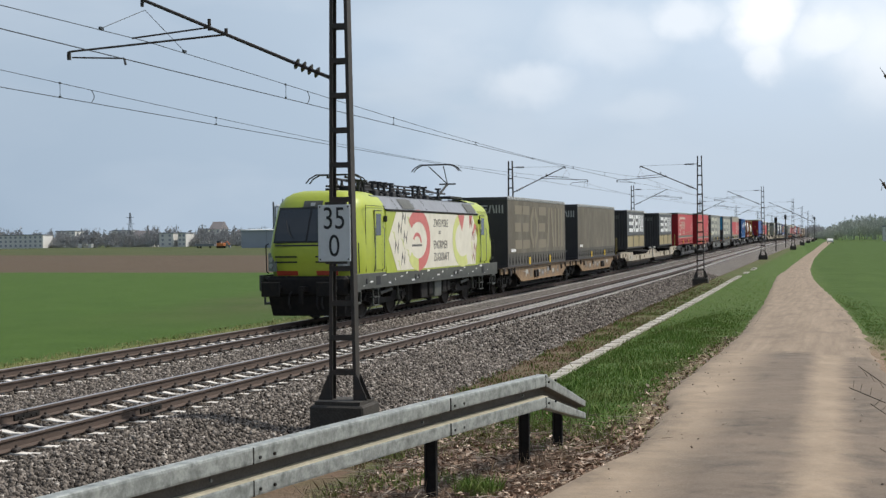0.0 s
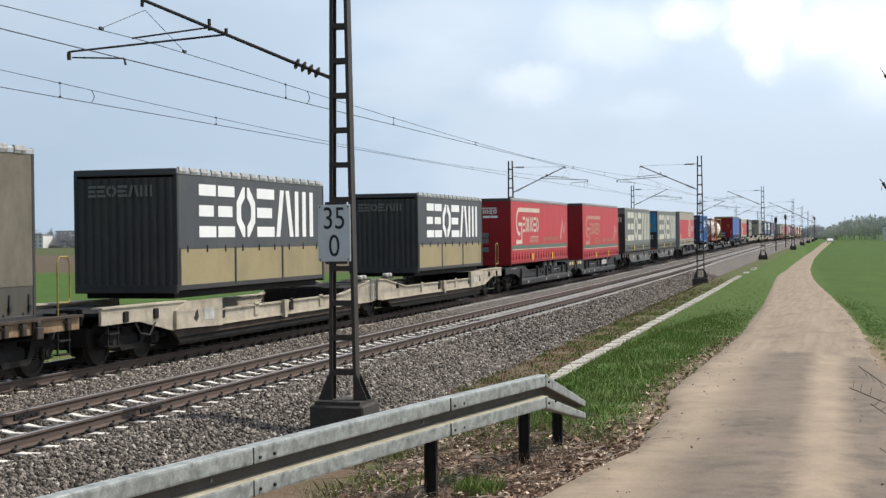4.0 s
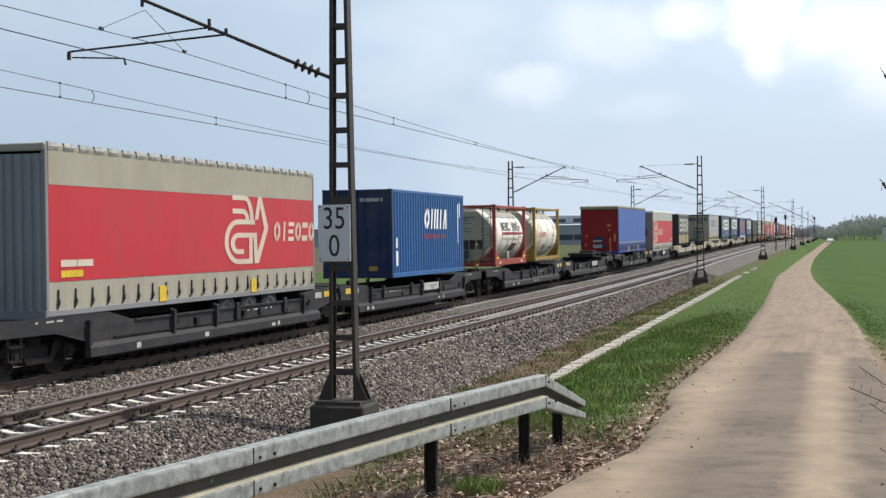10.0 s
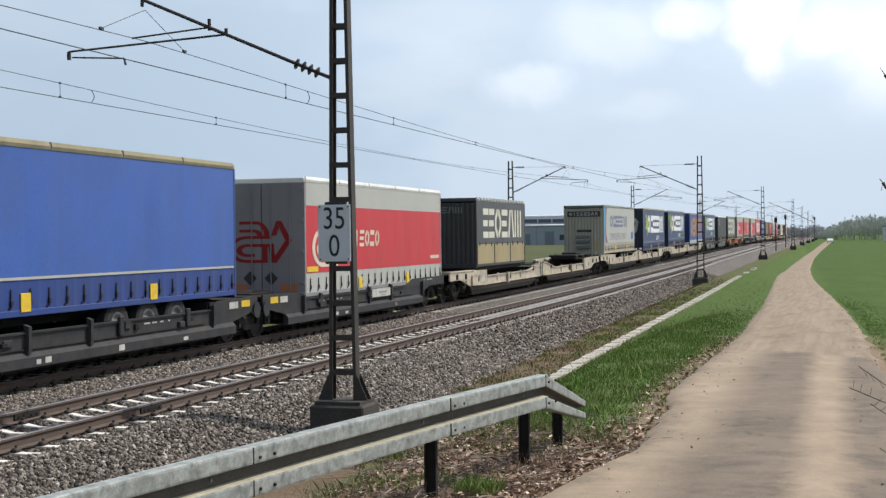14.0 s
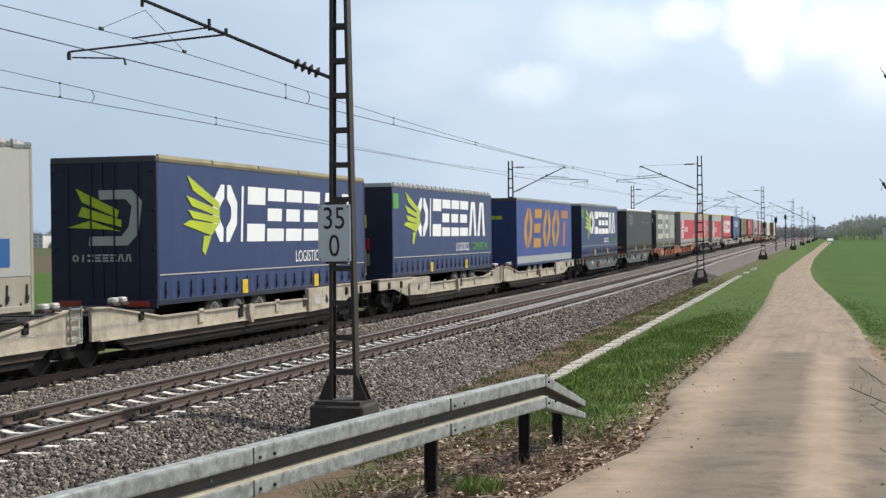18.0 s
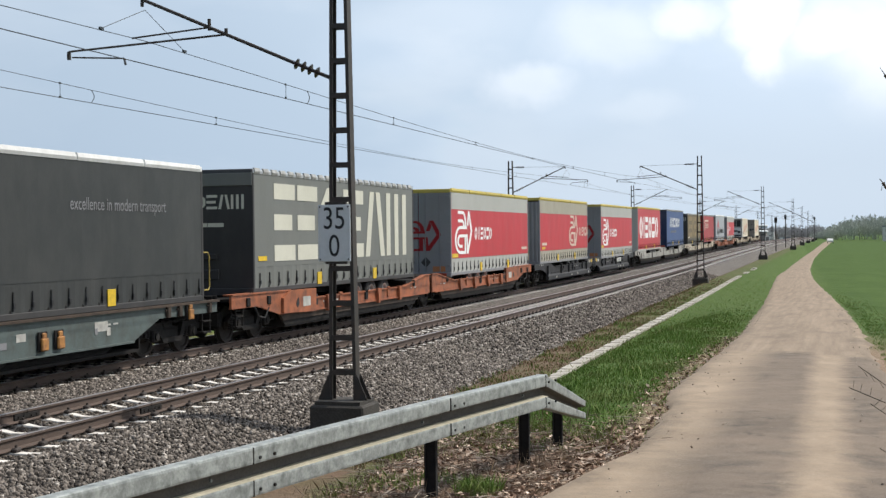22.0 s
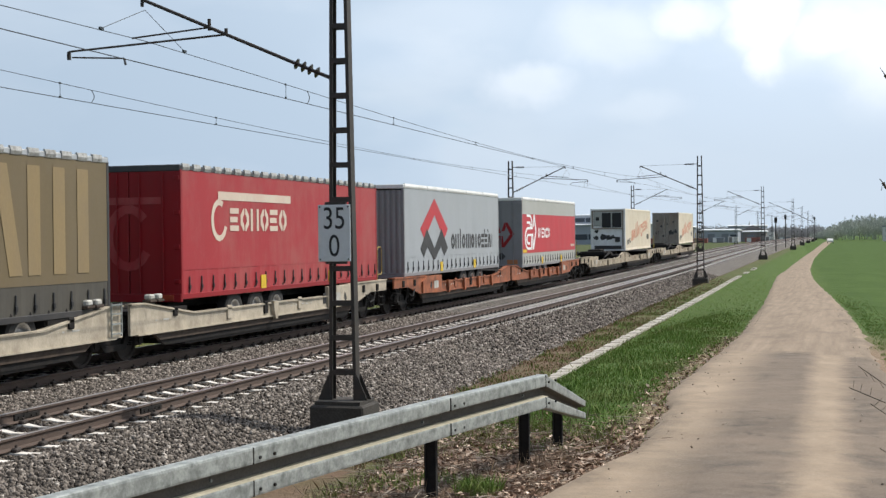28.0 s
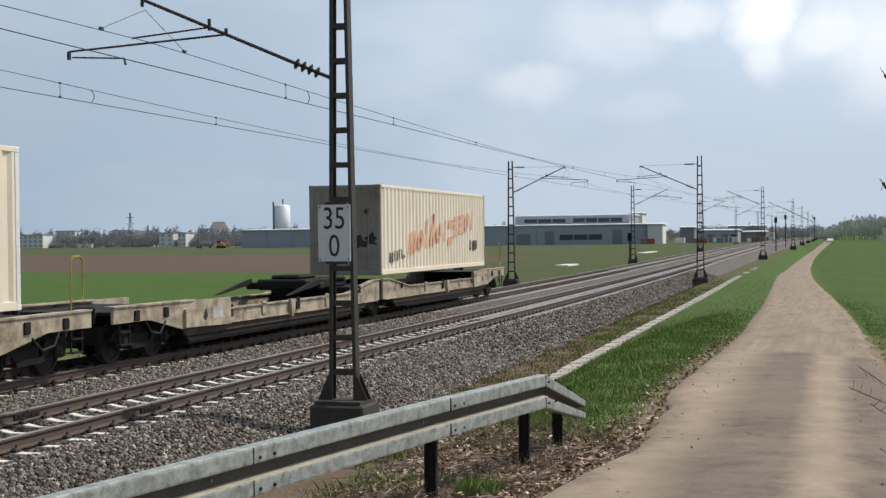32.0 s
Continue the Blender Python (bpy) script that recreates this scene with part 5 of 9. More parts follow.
def trailer(u, L, z0, z1, side, skirt, end, roof, label, skirt_h=0.55, doors=True, straps=True, wheels=True, wave=0.004, edge=None, frame=None, hw=1.275, grapples=True, corrugated=False):
    """A curtain-sided semi-trailer or swap body; its leading end is at y = 0."""
    t = thing("semi_trailer" if wheels else "swap_body", label, "semi-trailer" if wheels else "swap body", "loads of the train")
    frame = frame or end
    edge = edge or roof
    zs = z0 + skirt_h
    for s in (-1, 1):
        part("curtain", side_sheet(s * hw, 0.10, L - 0.08, zs, z1 - 0.10, wave, seed=u), side, t)
        sk = Build()
        if straps:
            n = int(L / 0.62)
            def at(y, z):
                q = (y - 0.1) / (L - 0.18) * n
                return (s * (hw - 0.004 - 0.018 * abs(math.sin(math.pi * q)) * (1 - (z - z0) / skirt_h * 0.6)), y, z)
            sk.grid(at, [0.1 + (L - 0.18) * i / (n * 4) for i in range(n * 4 + 1)], [z0 + skirt_h * i / 3 for i in range(4)])
            if s < 0:
                sk.f = [tuple(reversed(f)) for f in sk.f]
        else:
            sk.box((s * (hw - 0.03), 0.1, z0), (s * (hw - 0.002), L - 0.08, zs), 0.008)
        part("skirt", sk, skirt, t)
        part("side_rave", Build().box((s * (hw - 0.05), 0.05, z0 - 0.10), (s * (hw + 0.004), L - 0.05, z0 + 0.02), 0.01), frame, t)
        part("roof_rail", Build().box((s * (hw - 0.06), 0.02, z1 - 0.13), (s * (hw + 0.012), L - 0.02, z1 - 0.01), 0.02), edge, t)
        if s > 0:
            hem = P_LACING if edge not in (P_ROOFWHITE, P_ROOFYELLOW, P_WEATHERED) else edge
            lace, n = Build(), int(L / (0.55 if hem is P_LACING else 2.4))
            for i in range(n):
                y = 0.08 + (L - 0.16) * i / n
                lace.prism([(hw - 0.02, z1 - 0.125), (hw + 0.014, z1 - 0.125), (hw + 0.038, z1 - 0.06), (hw + 0.022, z1 + 0.022), (hw - 0.02, z1 + 0.03)], 1, y, y + (L - 0.16) / n * (0.62 if hem is P_LACING else 0.97))
            part("roof_lacing", lace, hem, t)["kind"] = "stuff"
        for y in (0.0, L - 0.09):
            part("corner_post", Build().box((s * (hw - 0.08), y, z0 - 0.08), (s * (hw + 0.008), y + 0.10, z1 - 0.1), 0.012), frame, t)
        if straps and s > 0:
            n = int(L / 0.62)
            for i in range(n):
                ob = part("strap", STRAP, None, t)
                ob.location = (hw - 0.004, 0.42 + i * 0.62, z0 + 0.06)
        if grapples:
            for y in (L * 0.335, L * 0.335 + 4.85) if L > 11 else (L * 0.5 - 2.43, L * 0.5 + 2.43):
                part("grapple_plate", Build().box((s * (hw + 0.002), y - 0.16, z0 - 0.02), (s * (hw + 0.022), y + 0.16, z0 + 0.32), 0.006), M_YELLOW, t)
    r = Build()
    n = 24
    r.grid(lambda x, y: (x, y, z1 - 0.02 + 0.012 * math.cos(x / hw * 1.5) + 0.010 * math.sin(y * math.pi / 0.6)), [hw * (-1 + 2 * i / 6) for i in range(7)], [L * i / (n * 2) for i in range(n * 2 + 1)])
    part("roof", r, roof, t)
    part("deck", Build().box((-hw + 0.02, 0.03, z0 - 0.08), (hw - 0.02, L - 0.03, z0 + 0.08)), M_DARK, t)
    for y0, y1 in ((0.0, 0.06), (L - 0.06, L)):
        lead = y0 == 0.0
        if doors or not lead:
            for s in (-1, 1):
                d = Build().box((s * 0.012, y0, z0 + 0.02), (s * (hw - 0.06), y1, z1 - 0.14), 0.012)
                part("door", d, end, t)
                if lead:
                    for x in (0.28, 0.85):
                        part("lock_bar", Build().tube((s * x, y0 - 0.03, z0 + 0.06), (s * x, y0 - 0.03, z1 - 0.18), 0.017, 8), frame, t)
                    for k in range(4):
                        z = z0 + 0.3 + k * (z1 - z0 - 0.6) / 3
                        part("hinge", Build().box((s * (hw - 0.16), y0 - 0.03, z - 0.05), (s * (hw - 0.02), y0 + 0.01, z + 0.05), 0.01), frame, t)
        else:
            b = Build()
            if corrugated:
                xs = []
                for i in range(12):
                    x, q = -hw + 0.08 + i * (2 * hw - 0.16) / 12, (2 * hw - 0.16) / 12
                    xs += [(x, 0.02), (x + q * 0.25, -0.02), (x + q * 0.6, -0.02), (x + q * 0.85, 0.02)]
                xs += [(hw - 0.08, 0.02), (hw - 0.08, 0.06), (-hw + 0.08, 0.06)]
                b.prism(xs, 2, z0, z1 - 0.2)
            else:
                b.box((-hw + 0.05, 0.0, z0), (hw - 0.05, 0.06, z1 - 0.13), 0.015)
            part("front_wall", b, end, t)
        part("header", Build().box((-hw, y0 - 0.012, z1 - 0.15), (hw, y1 + 0.012, z1), 0.02), roof, t)
        part("sill_beam", Build().box((-hw, y0 - 0.02, z0 - 0.16), (hw, y1 + 0.02, z0 + 0.03), 0.015), frame, t)
    if wheels:
        part("chassis", Build().box((-0.52, 0.8, z0 - 0.34), (-0.40, L - 0.3, z0 - 0.08)).box((0.40, 0.8, z0 - 0.34), (0.52, L - 0.3, z0 - 0.08)), M_DARK, t)
        wy = [3.0, 4.31, 5.62] if doors else [L - 5.62, L - 4.31, L - 3.0]
        zc = 0.80
        for y in wy:
            for s in (-1, 1):
                ty = part("tyre", TYRE, None, t)
                ty.matrix_basis = pose(s * 1.06, y, zc, 0, 0, 0 if s > 0 else 180)
                rm = part("rim", RIM, None, ty, "silver steel rim")
            part("axle", Build().tube((-1.0, y, zc), (1.0, y, zc), 0.07, 8), M_DARK, t)
        if doors:
            part("underrun_bar", Build().box((-1.15, 0.05, z0 - 0.42), (1.15, 0.15, z0 - 0.28), 0.02), M_DARK, t)
            for s in (-1, 1):
                part("tail_lamp", Build().box((s * 0.55, -0.03, z0 - 0.13), (s * 1.1, -0.005, z0 + 0.0), 0.008), M_TAIL, t, "red and amber lamp cluster, unlit")
        else:
            part("coupling_panel", Build().box((-0.45, -0.05, z0 + 0.25), (0.35, 0.0, z0 + 0.5), 0.015).box((-0.3, -0.06, z0 + 0.75), (0.3, 0.0, z0 + 0.9), 0.015), frame, t)
    MOVING.append((t, u, 0.0))
    return t


M_TAIL = mat("red and amber lamp plastic", (0.35, 0.05, 0.02), 0.3, 0, 0.2, 8, 20, 0)

# ---- locomotive ----
P_LIME = mat("lime green locomotive paint", srgb(170, 182, 62), 0.38, 0, 0.07, 1.2, 30, 0.02, srgb(130, 142, 56), 0.16)
P_LOCOGREY = mat("grey locomotive underframe paint", srgb(78, 80, 75), 0.55, 0, 0.16, 2, 30, 0.05, srgb(48, 45, 40), 0.3)
P_ROOFGREY = mat("mid grey roof panel", srgb(128, 132, 140), 0.5, 0, 0.1, 2, 30, 0.04, srgb(95, 95, 92), 0.2)
P_CREAM = mat("cream poster film", srgb(226, 220, 204), 0.4, 0, 0.05, 1.2, 30, 0.02, srgb(195, 188, 168), 0.25)
P_POSTRED = mat("faded red print", srgb(200, 110, 105), 0.45, 0, 0.15, 3, 30, 0.02)
P_POSTGREEN = mat("olive green print", srgb(204, 208, 130), 0.45, 0, 0.15, 3, 30, 0.02)
P_POSTDARKRED = mat("dark red print", srgb(140, 70, 66), 0.45, 0, 0.15, 3, 30, 0.02)
P_POSTGREY = mat("dark grey print", srgb(92, 88, 84), 0.5, 0, 0.1)
P_REDSTRIPE = mat("red front stripe", srgb(165, 60, 42), 0.4)
M_ROOFGEAR = mat("sooty roof equipment", (0.03, 0.03, 0.032), 0.7, 0.2, 0.3)
M_LENS = mat("pale headlight cover", (0.22, 0.23, 0.23), 0.2, 0, 0.1, spec=0.6, bump=0)
M_LAMP = mat("clear lamp lens", (0.35, 0.36, 0.36), 0.15, 0, 0.1, spec=0.8, bump=0)

CAB = [(1.40, 0.82, 0.98, 1.46), (1.75, 0.72, 1.02, 1.49), (2.20, 0.66, 1.04, 1.49), (2.60, 0.80, 1.02, 1.48), (3.10, 1.06, 1.01, 1.47), (3.42, 1.24, 0.98, 1.45), (3.64, 1.38, 0.94, 1.38), (3.82, 1.55, 0.86, 1.24), (3.95, 1.80, 0.72, 1.02), (4.02, 2.15, 0.52, 0.76)]


def cab_front(z):
    for (a, ya, *_), (b, yb, *_) in zip(CAB, CAB[1:]):
        if z <= b:
            return ya + (yb - ya) * (z - a) / (b - a)
    return CAB[-1][1]


def locomotive(u):
    L = 20.2
    t = thing("locomotive", "lime green electric locomotive with a cream poster side", "locomotive")

    def flip(b, rear):
        """Draws the nose back a little and, for the rear cab, turns the whole part round."""
        b.v = [(x, y + 0.35 * min(1.0, max(0.0, 2.6 - y)), z) for x, y, z in b.v]
        if rear:
            b.v = [(-x, L - y, z) for x, y, z in b.v]
        return b

    for rear in (False, True):
        b = Build()
        rings = []
        for z, yf, wf, ws in CAB:
            half = [(0.0, yf), (wf * 0.55, yf + 0.015), (wf, yf + 0.06), (wf + (ws - wf) * 0.35, yf + 0.20), (wf + (ws - wf) * 0.66, yf + 0.46), (wf + (ws - wf) * 0.88, yf + 0.80), (ws, yf + 1.25), (ws, 4.22)]
            rings.append([(-x, y, z) for x, y in half[::-1]] + [(x, y, z) for x, y in half[1:]])
        n = len(rings[0])
        for r in rings:
            b.v += r
        for k in range(len(rings) - 1):
            for i in range(n - 1):
                b.f.append((k * n + i, k * n + i + 1, (k + 1) * n + i + 1, (k + 1) * n + i))
                b.m.append(0)
        b.f.append(tuple((len(rings) - 1) * n + i for i in range(n)))
        b.m.append(0)
        cab = part("cab", flip(b, rear), P_LIME, t, "lime green driver's cab", smooth=True)
        # front details
        def face(x0, x1, z0, z1, out, name, material, label="", slices=4):
            g = Build()
            zs = [z0 + (z1 - z0) * i / slices for i in range(slices + 1)]
            for a, c in zip(zs, zs[1:]):
                ya, yc = cab_front(a) - out, cab_front(c) - out
                g.add([(x0, ya, a), (x1, ya, a), (x1, yc, c), (x0, yc, c), (x0, ya + 0.03, a), (x1, ya + 0.03, a), (x1, yc + 0.03, c), (x0, yc + 0.03, c)],
                      [(0, 1, 2, 3), (0, 4, 5, 1), (3, 2, 6, 7), (0, 3, 7, 4), (1, 5, 6, 2)])
            return part(name, flip(g, rear), material, cab, label)
        face(-1.06, 1.06, 2.42, 3.50, 0.012, "window_frame", M_BLACK)
        face(-1.02, -0.03, 2.47, 3.44, 0.022, "windscreen", M_GLASS)
        face(0.03, 1.02, 2.47, 3.44, 0.022, "windscreen", M_GLASS)
        face(-0.30, 0.30, 3.50, 3.70, 0.02, "destination_box", P_LOCOGREY, "", 2)
        face(-0.07, 0.07, 3.54, 3.64, 0.035, "top_lamp", M_LAMP, "", 1)
        for s in (-1, 1):
            face(s * 0.30, s * 0.98, 1.44, 1.58, 0.012, "red_stripe", P_REDSTRIPE, "", 1)
            for z in (1.82, 1.98, 2.32):
                face(s * 0.30 if z < 2.2 else 0.0, s * 1.0, z, z + 0.045, 0.01, "groove", M_BLACK, "", 1)
            hl = Build().prism([(s * 0.98, 0.74), (s * 1.34, 0.98), (s * 1.38, 1.14), (s * 0.98, 0.95)], 2, 1.56, 2.12)
            part("headlight_housing", flip(hl, rear), M_LENS, cab, "pale moulded headlight cover")
            for z in (1.73, 1.92):
                lamp = Build().tube((s * 1.17, 0.90, z), (s * 1.20, 0.83, z), 0.075, 14)
                part("headlight", flip(lamp, rear), M_LAMP, cab, "clear round headlight, unlit")
            wiper = Build().path([(s * 0.45, 0.66, 2.60), (s * 0.60, 0.76, 2.80), (s * 0.70, 0.90, 3.10)], 0.012, 5)
            part("wiper", flip(wiper, rear), M_BLACK, cab)
            rail_ = Build().path([(s * 1.47, 1.28, 1.5), (s * 1.50, 1.22, 1.55), (s * 1.50, 1.18, 2.35), (s * 1.46, 1.3, 2.4)], 0.018, 6)
            part("handrail", flip(rail_, rear), M_BLACK, cab)
            # side door and windows
            dr = Build().box((s * 1.475, 3.10, 1.55), (s * 1.497, 3.80, 3.38), 0.006)
            door = part("cab_door", flip(dr, rear), P_LIME, cab, "lime green cab door")
            gap = Build()
            for a, c in (((3.07, 1.5), (3.10, 3.40)), ((3.80, 1.5), (3.83, 3.40)), ((3.07, 3.38), (3.83, 3.41)), ((2.06, 1.5), (2.075, 3.55)), ((2.06, 3.54), (4.2, 3.555))):
                gap.box((s * 1.470, a[0], a[1]), (s * 1.489, c[0], c[1]))
            part("door_seal", flip(gap, rear), M_BLACK, cab)
            part("door_window", flip(Build().box((s * 1.49, 3.20, 2.62), (s * 1.503, 3.68, 3.30), 0.004), rear), M_GLASS, door)
            for y in (3.02, 3.90):
                part("grab_rail", flip(Build().path([(s * 1.49, y, 1.55), (s * 1.54, y, 1.6), (s * 1.54, y, 2.85), (s * 1.49, y, 2.9)], 0.016, 6), rear), M_STEEL, cab)
            part("side_camera", flip(Build().box((s * 1.46, 4.02, 3.05), (s * 1.58, 4.12, 3.25), 0.03), rear), M_BLACK, cab)
            st = Build()
            for y in (3.15, 3.65):
                st.box((s * 1.36, y, 0.42), (s * 1.40, y + 0.04, 1.0))
            for z in (0.42, 0.68, 0.94):
                st.box((s * 1.28, 3.15, z), (s * 1.44, 3.69, z + 0.03))
            part("cab_steps", flip(st, rear), P_LOCOGREY, t)
            hole = Build().box((s * 1.478, 3.22, 1.08), (s * 1.492, 3.62, 1.36), 0.02)
            part("step_recess", flip(hole, rear), M_BLACK, t)
            sh = Build()
            for y in (0.92, 1.42):
                sh.box((s * 1.42, y, 0.55), (s * 1.47, y + 0.05, 1.40))
            for z in (0.55, 0.92, 1.33):
                sh.box((s * 1.25, 0.92, z), (s * 1.47, 1.47, z + 0.07))
            part("shunter_step", flip(sh, rear), P_LOCOGREY, t)
            bf = Build().tube((s * 0.875, 0.75, 1.05), (s * 0.875, 0.32, 1.05), 0.13, 14).tube((s * 0.875, 0.32, 1.05), (s * 0.875, 0.06, 1.05), 0.10, 14)
            bf.box((s * 0.875 - 0.30, 0.0, 0.83), (s * 0.875 + 0.30, 0.05, 1.27), 0.03)
            part("buffer", flip(bf, rear), M_DARK, t)
        beam = Build().box((-1.30, 0.66, 0.78), (1.30, 1.2, 1.42), 0.10)
        part("buffer_beam", flip(beam, rear), M_DARK, t)
        plow = Build()
        plow.add([(-1.15, 0.85, 0.22), (1.15, 0.85, 0.22), (1.22, 0.70, 0.80), (-1.22, 0.70, 0.80), (-1.25, 1.1, 0.22), (1.25, 1.1, 0.22), (1.25, 1.1, 0.80), (-1.25, 1.1, 0.80)], [(0, 1, 2, 3), (1, 5, 6, 2), (4, 0, 3, 7), (0, 4, 5, 1), (3, 2, 6, 7)])
        part("snow_plough", flip(plow, rear), M_DARK, t)
        hk = Build().box((-0.08, 0.25, 0.95), (0.08, 0.7, 1.12), 0.02).box((-0.06, 0.2, 0.62), (0.06, 0.3, 1.05), 0.02)
        part("coupling_hook", flip(hk, rear), M_DARK, t)
        for s in (-0.45, 0.45, 0.6):
            part("brake_hose", flip(Build().path([(s, 0.62, 0.95), (s, 0.42, 0.85), (s, 0.38, 0.6), (s, 0.5, 0.45)], 0.03, 6), rear), M_RUBBER, t)
    # machine room
    body = Build().prism([(-1.49, 1.42), (1.49, 1.42), (1.49, 3.44), (-1.49, 3.44)], 1, 4.22, L - 4.22)
    part("body", body, P_LIME, t, "lime green machine room wall")
    for s in (-1, 1):
        panel = Build()
        panel.prism([(s * 1.49, 3.46), (s * 1.20, 3.86), (s * 1.16, 3.86), (s * 1.44, 3.46)], 1, 4.22, L - 4.22)
        part("roof_slope", panel, P_ROOFGREY, t, "grey sloping roof panel")
        for y in (6.1, L - 5.75):
            vent = Build()
            vent.add([(s * 1.485, y, 3.50), (s * 1.485, y + 1.35, 3.50), (s * 1.235, y + 1.35, 3.84), (s * 1.235, y, 3.84)], [(0, 1, 2, 3)] if s > 0 else [(3, 2, 1, 0)])
            part("vent_grille", vent, P_LOCOGREY, t, "dark grey louvred vent")
        for y in (5.5, 7.6, 8.9, 11.6):
            seam = Build().add([(s * 1.488, y, 3.47), (s * 1.488, y + 0.035, 3.47), (s * 1.212, y + 0.035, 3.85), (s * 1.212, y, 3.85)], [(0, 1, 2, 3)] if s > 0 else [(3, 2, 1, 0)])
            part("panel_seam", seam, M_DARK, t)
        part("gutter", Build().box((s * 1.46, 4.22, 3.40), (s * 1.515, L - 4.22, 3.47), 0.01), M_DARK, t)
        under = Build().box((s * 1.44, 0.95, 0.98), (s * 1.485, L - 0.95, 1.46), 0.012)
        part("underframe_skirt", under, P_LOCOGREY, t, "grey underframe band")
        x = s * 1.493
        poster = [(4.45, 2.5), (5.35, 1.47), (L - 5.35 + 0.7, 1.47), (L - 4.35, 2.5), (L - 5.0, 3.39), (5.3, 3.39)]
        decal(t, [poster], P_CREAM, x, "poster", "cream poster film with faded red and green shapes")
        x2 = s * 1.497
        def my(polys):
            return polys if s > 0 else [[(L - y, z) for y, z in p][::-1] for p in polys]
        decal(t, my(ring(7.75, 2.45, 1.45, 1.05, 0.42, -90, 140, 18)), P_POSTRED, x2, "print")
        decal(t, my(ring(7.75, 2.45, 1.45, 1.05, 0.42, -140, -90, 6)), P_POSTGREEN, x2, "print")
        decal(t, my(ring(13.6, 2.45, 1.45, 1.05, 0.40, 115, 300, 18)), P_POSTGREEN, x2, "print")
        decal(t, my([[(12.9, 3.38), (13.9, 3.38), (13.55, 2.78)], [(14.6, 3.38), (15.1, 3.38), (14.7, 2.85)], [(15.4, 3.1), (15.75, 2.95), (15.1, 2.6)]]), P_POSTRED, x2, "print")
        decal(t, my(ring(7.6, 2.30, 0.55, 0.42, 0.13, 10, 150, 8)), P_POSTRED, x2, "print")
        decal(t, my([rect(7.0, 2.24, 1.15, 0.07)]), P_POSTGREY, x2, "print")
        bolts = []
        for i, (y, z) in enumerate(((5.3, 2.25), (5.65, 2.85), (6.0, 1.85), (6.25, 2.55), (6.1, 3.2), (15.5, 2.1), (15.8, 2.8), (15.2, 2.6), (14.9, 3.1), (15.3, 1.75))):
            q = 0.23
            bolts += [[(y - q, z - q), (y - 0.12, z + q), (y - 0.06, z + 0.05)], [(y - 0.12, z + q), (y + 0.06, z - 0.06), (y - 0.055, z + 0.05)], [(y + 0.065, z - 0.06), (y + q, z + q), (y + 0.14, z - q)]]
        decal(t, my(bolts[:15]), P_POSTGREY, x2, "print")
        decal(t, my(bolts[15:]), P_POSTDARKRED, x2, "print")
        olive = [[(y - 0.2, z + 0.16), (y + 0.02, z + 0.07), (y, z - 0.02), (y + 0.22, z - 0.2), (y + 0.07, z + 0.03), (y + 0.08, z + 0.12)] for y, z in ((5.0, 2.6), (5.95, 2.35), (6.6, 3.1), (5.55, 1.65), (6.55, 2.0), (14.95, 2.2), (15.0, 1.7))]
        decal(t, my(olive), P_POSTGREEN, x2, "print")
        if s > 0:
            for text, size, y, z in (("ZWEI POLE", 0.40, 9.62, 2.92), ("MIT", 0.17, 10.25, 2.66), ("ENORMER", 0.42, 9.62, 2.14), ("ZUGKRAFT", 0.42, 9.62, 1.70)):
                lettered(t, text, size, y, z, x2 + 0.003, P_POSTGREY, 0.95 if size > 0.2 else 1.1, "dark grey lettering")
        lab = []
        for i in range(26):
            y = 2.0 + i * 0.62
            lab.append(rect(y, 1.08 + 0.09 * (i * 5 % 4), 0.06 + 0.07 * (i * 3 % 5), 0.03 + 0.02 * (i % 3)))
        decal(t, lab, M_WHITE, s * 1.488, "inscription")
        for y in (2.3, 7.4, 7.8, 12.4, 12.9, 16.7):
            part("socket", Build().tube((s * 1.47, y, 1.22), (s * 1.50, y, 1.22), 0.085, 12), M_BLACK, t)
    part("roof", Build().prism([(-1.20, 3.70), (1.20, 3.70), (1.18, 3.90), (-1.18, 3.90)], 1, 3.6, L - 3.6), P_ROOFGREY, t)
    # roof gear
    for k in range(9):
        y = 4.6 + k * 1.0
        for x in (-0.55, 0.55):
            b = Build()
            b.tube((x, y, 3.9), (x, y, 4.02), 0.06, 8)
            for i in range(3):
                b.tube((x, y, 4.0 + i * 0.07), (x, y, 4.03 + i * 0.07), 0.09, 10)
            part("roof_insulator", b, M_ROOFGEAR, t)
    part("roof_busbar", Build().path([(0.55, 4.3, 4.24), (0.55, 14.5, 4.24)], 0.035, 6).path([(-0.55, 4.3, 4.24), (-0.55, 14.5, 4.24)], 0.035, 6), M_ROOFGEAR, t)
    for y in (5.2, 8.4, 11.8):
        part("roof_box", Build().box((-0.6, y, 3.88), (0.5, y + 1.1, 4.08), 0.04), M_ROOFGEAR, t)
    for k, y in enumerate((4.0, 4.5, 5.4, 6.0, 6.6, 7.3, 9.9, 10.5, 11.3, 13.2)):
        part("roof_switch", Build().box((0.35, y, 3.88), (0.75, y + 0.2 + 0.08 * (k % 3), 4.02 + 0.05 * (k % 3)), 0.03).tube((0.62, y + 0.1, 3.9), (0.62, y + 0.1, 4.40), 0.05, 8).tube((0.62, y + 0.1, 4.38), (0.5, y + 0.75, 4.34), 0.022, 6).box((0.50, y + 0.06, 4.36), (0.74, y + 0.14, 4.42), 0.01), M_ROOFGEAR, t)
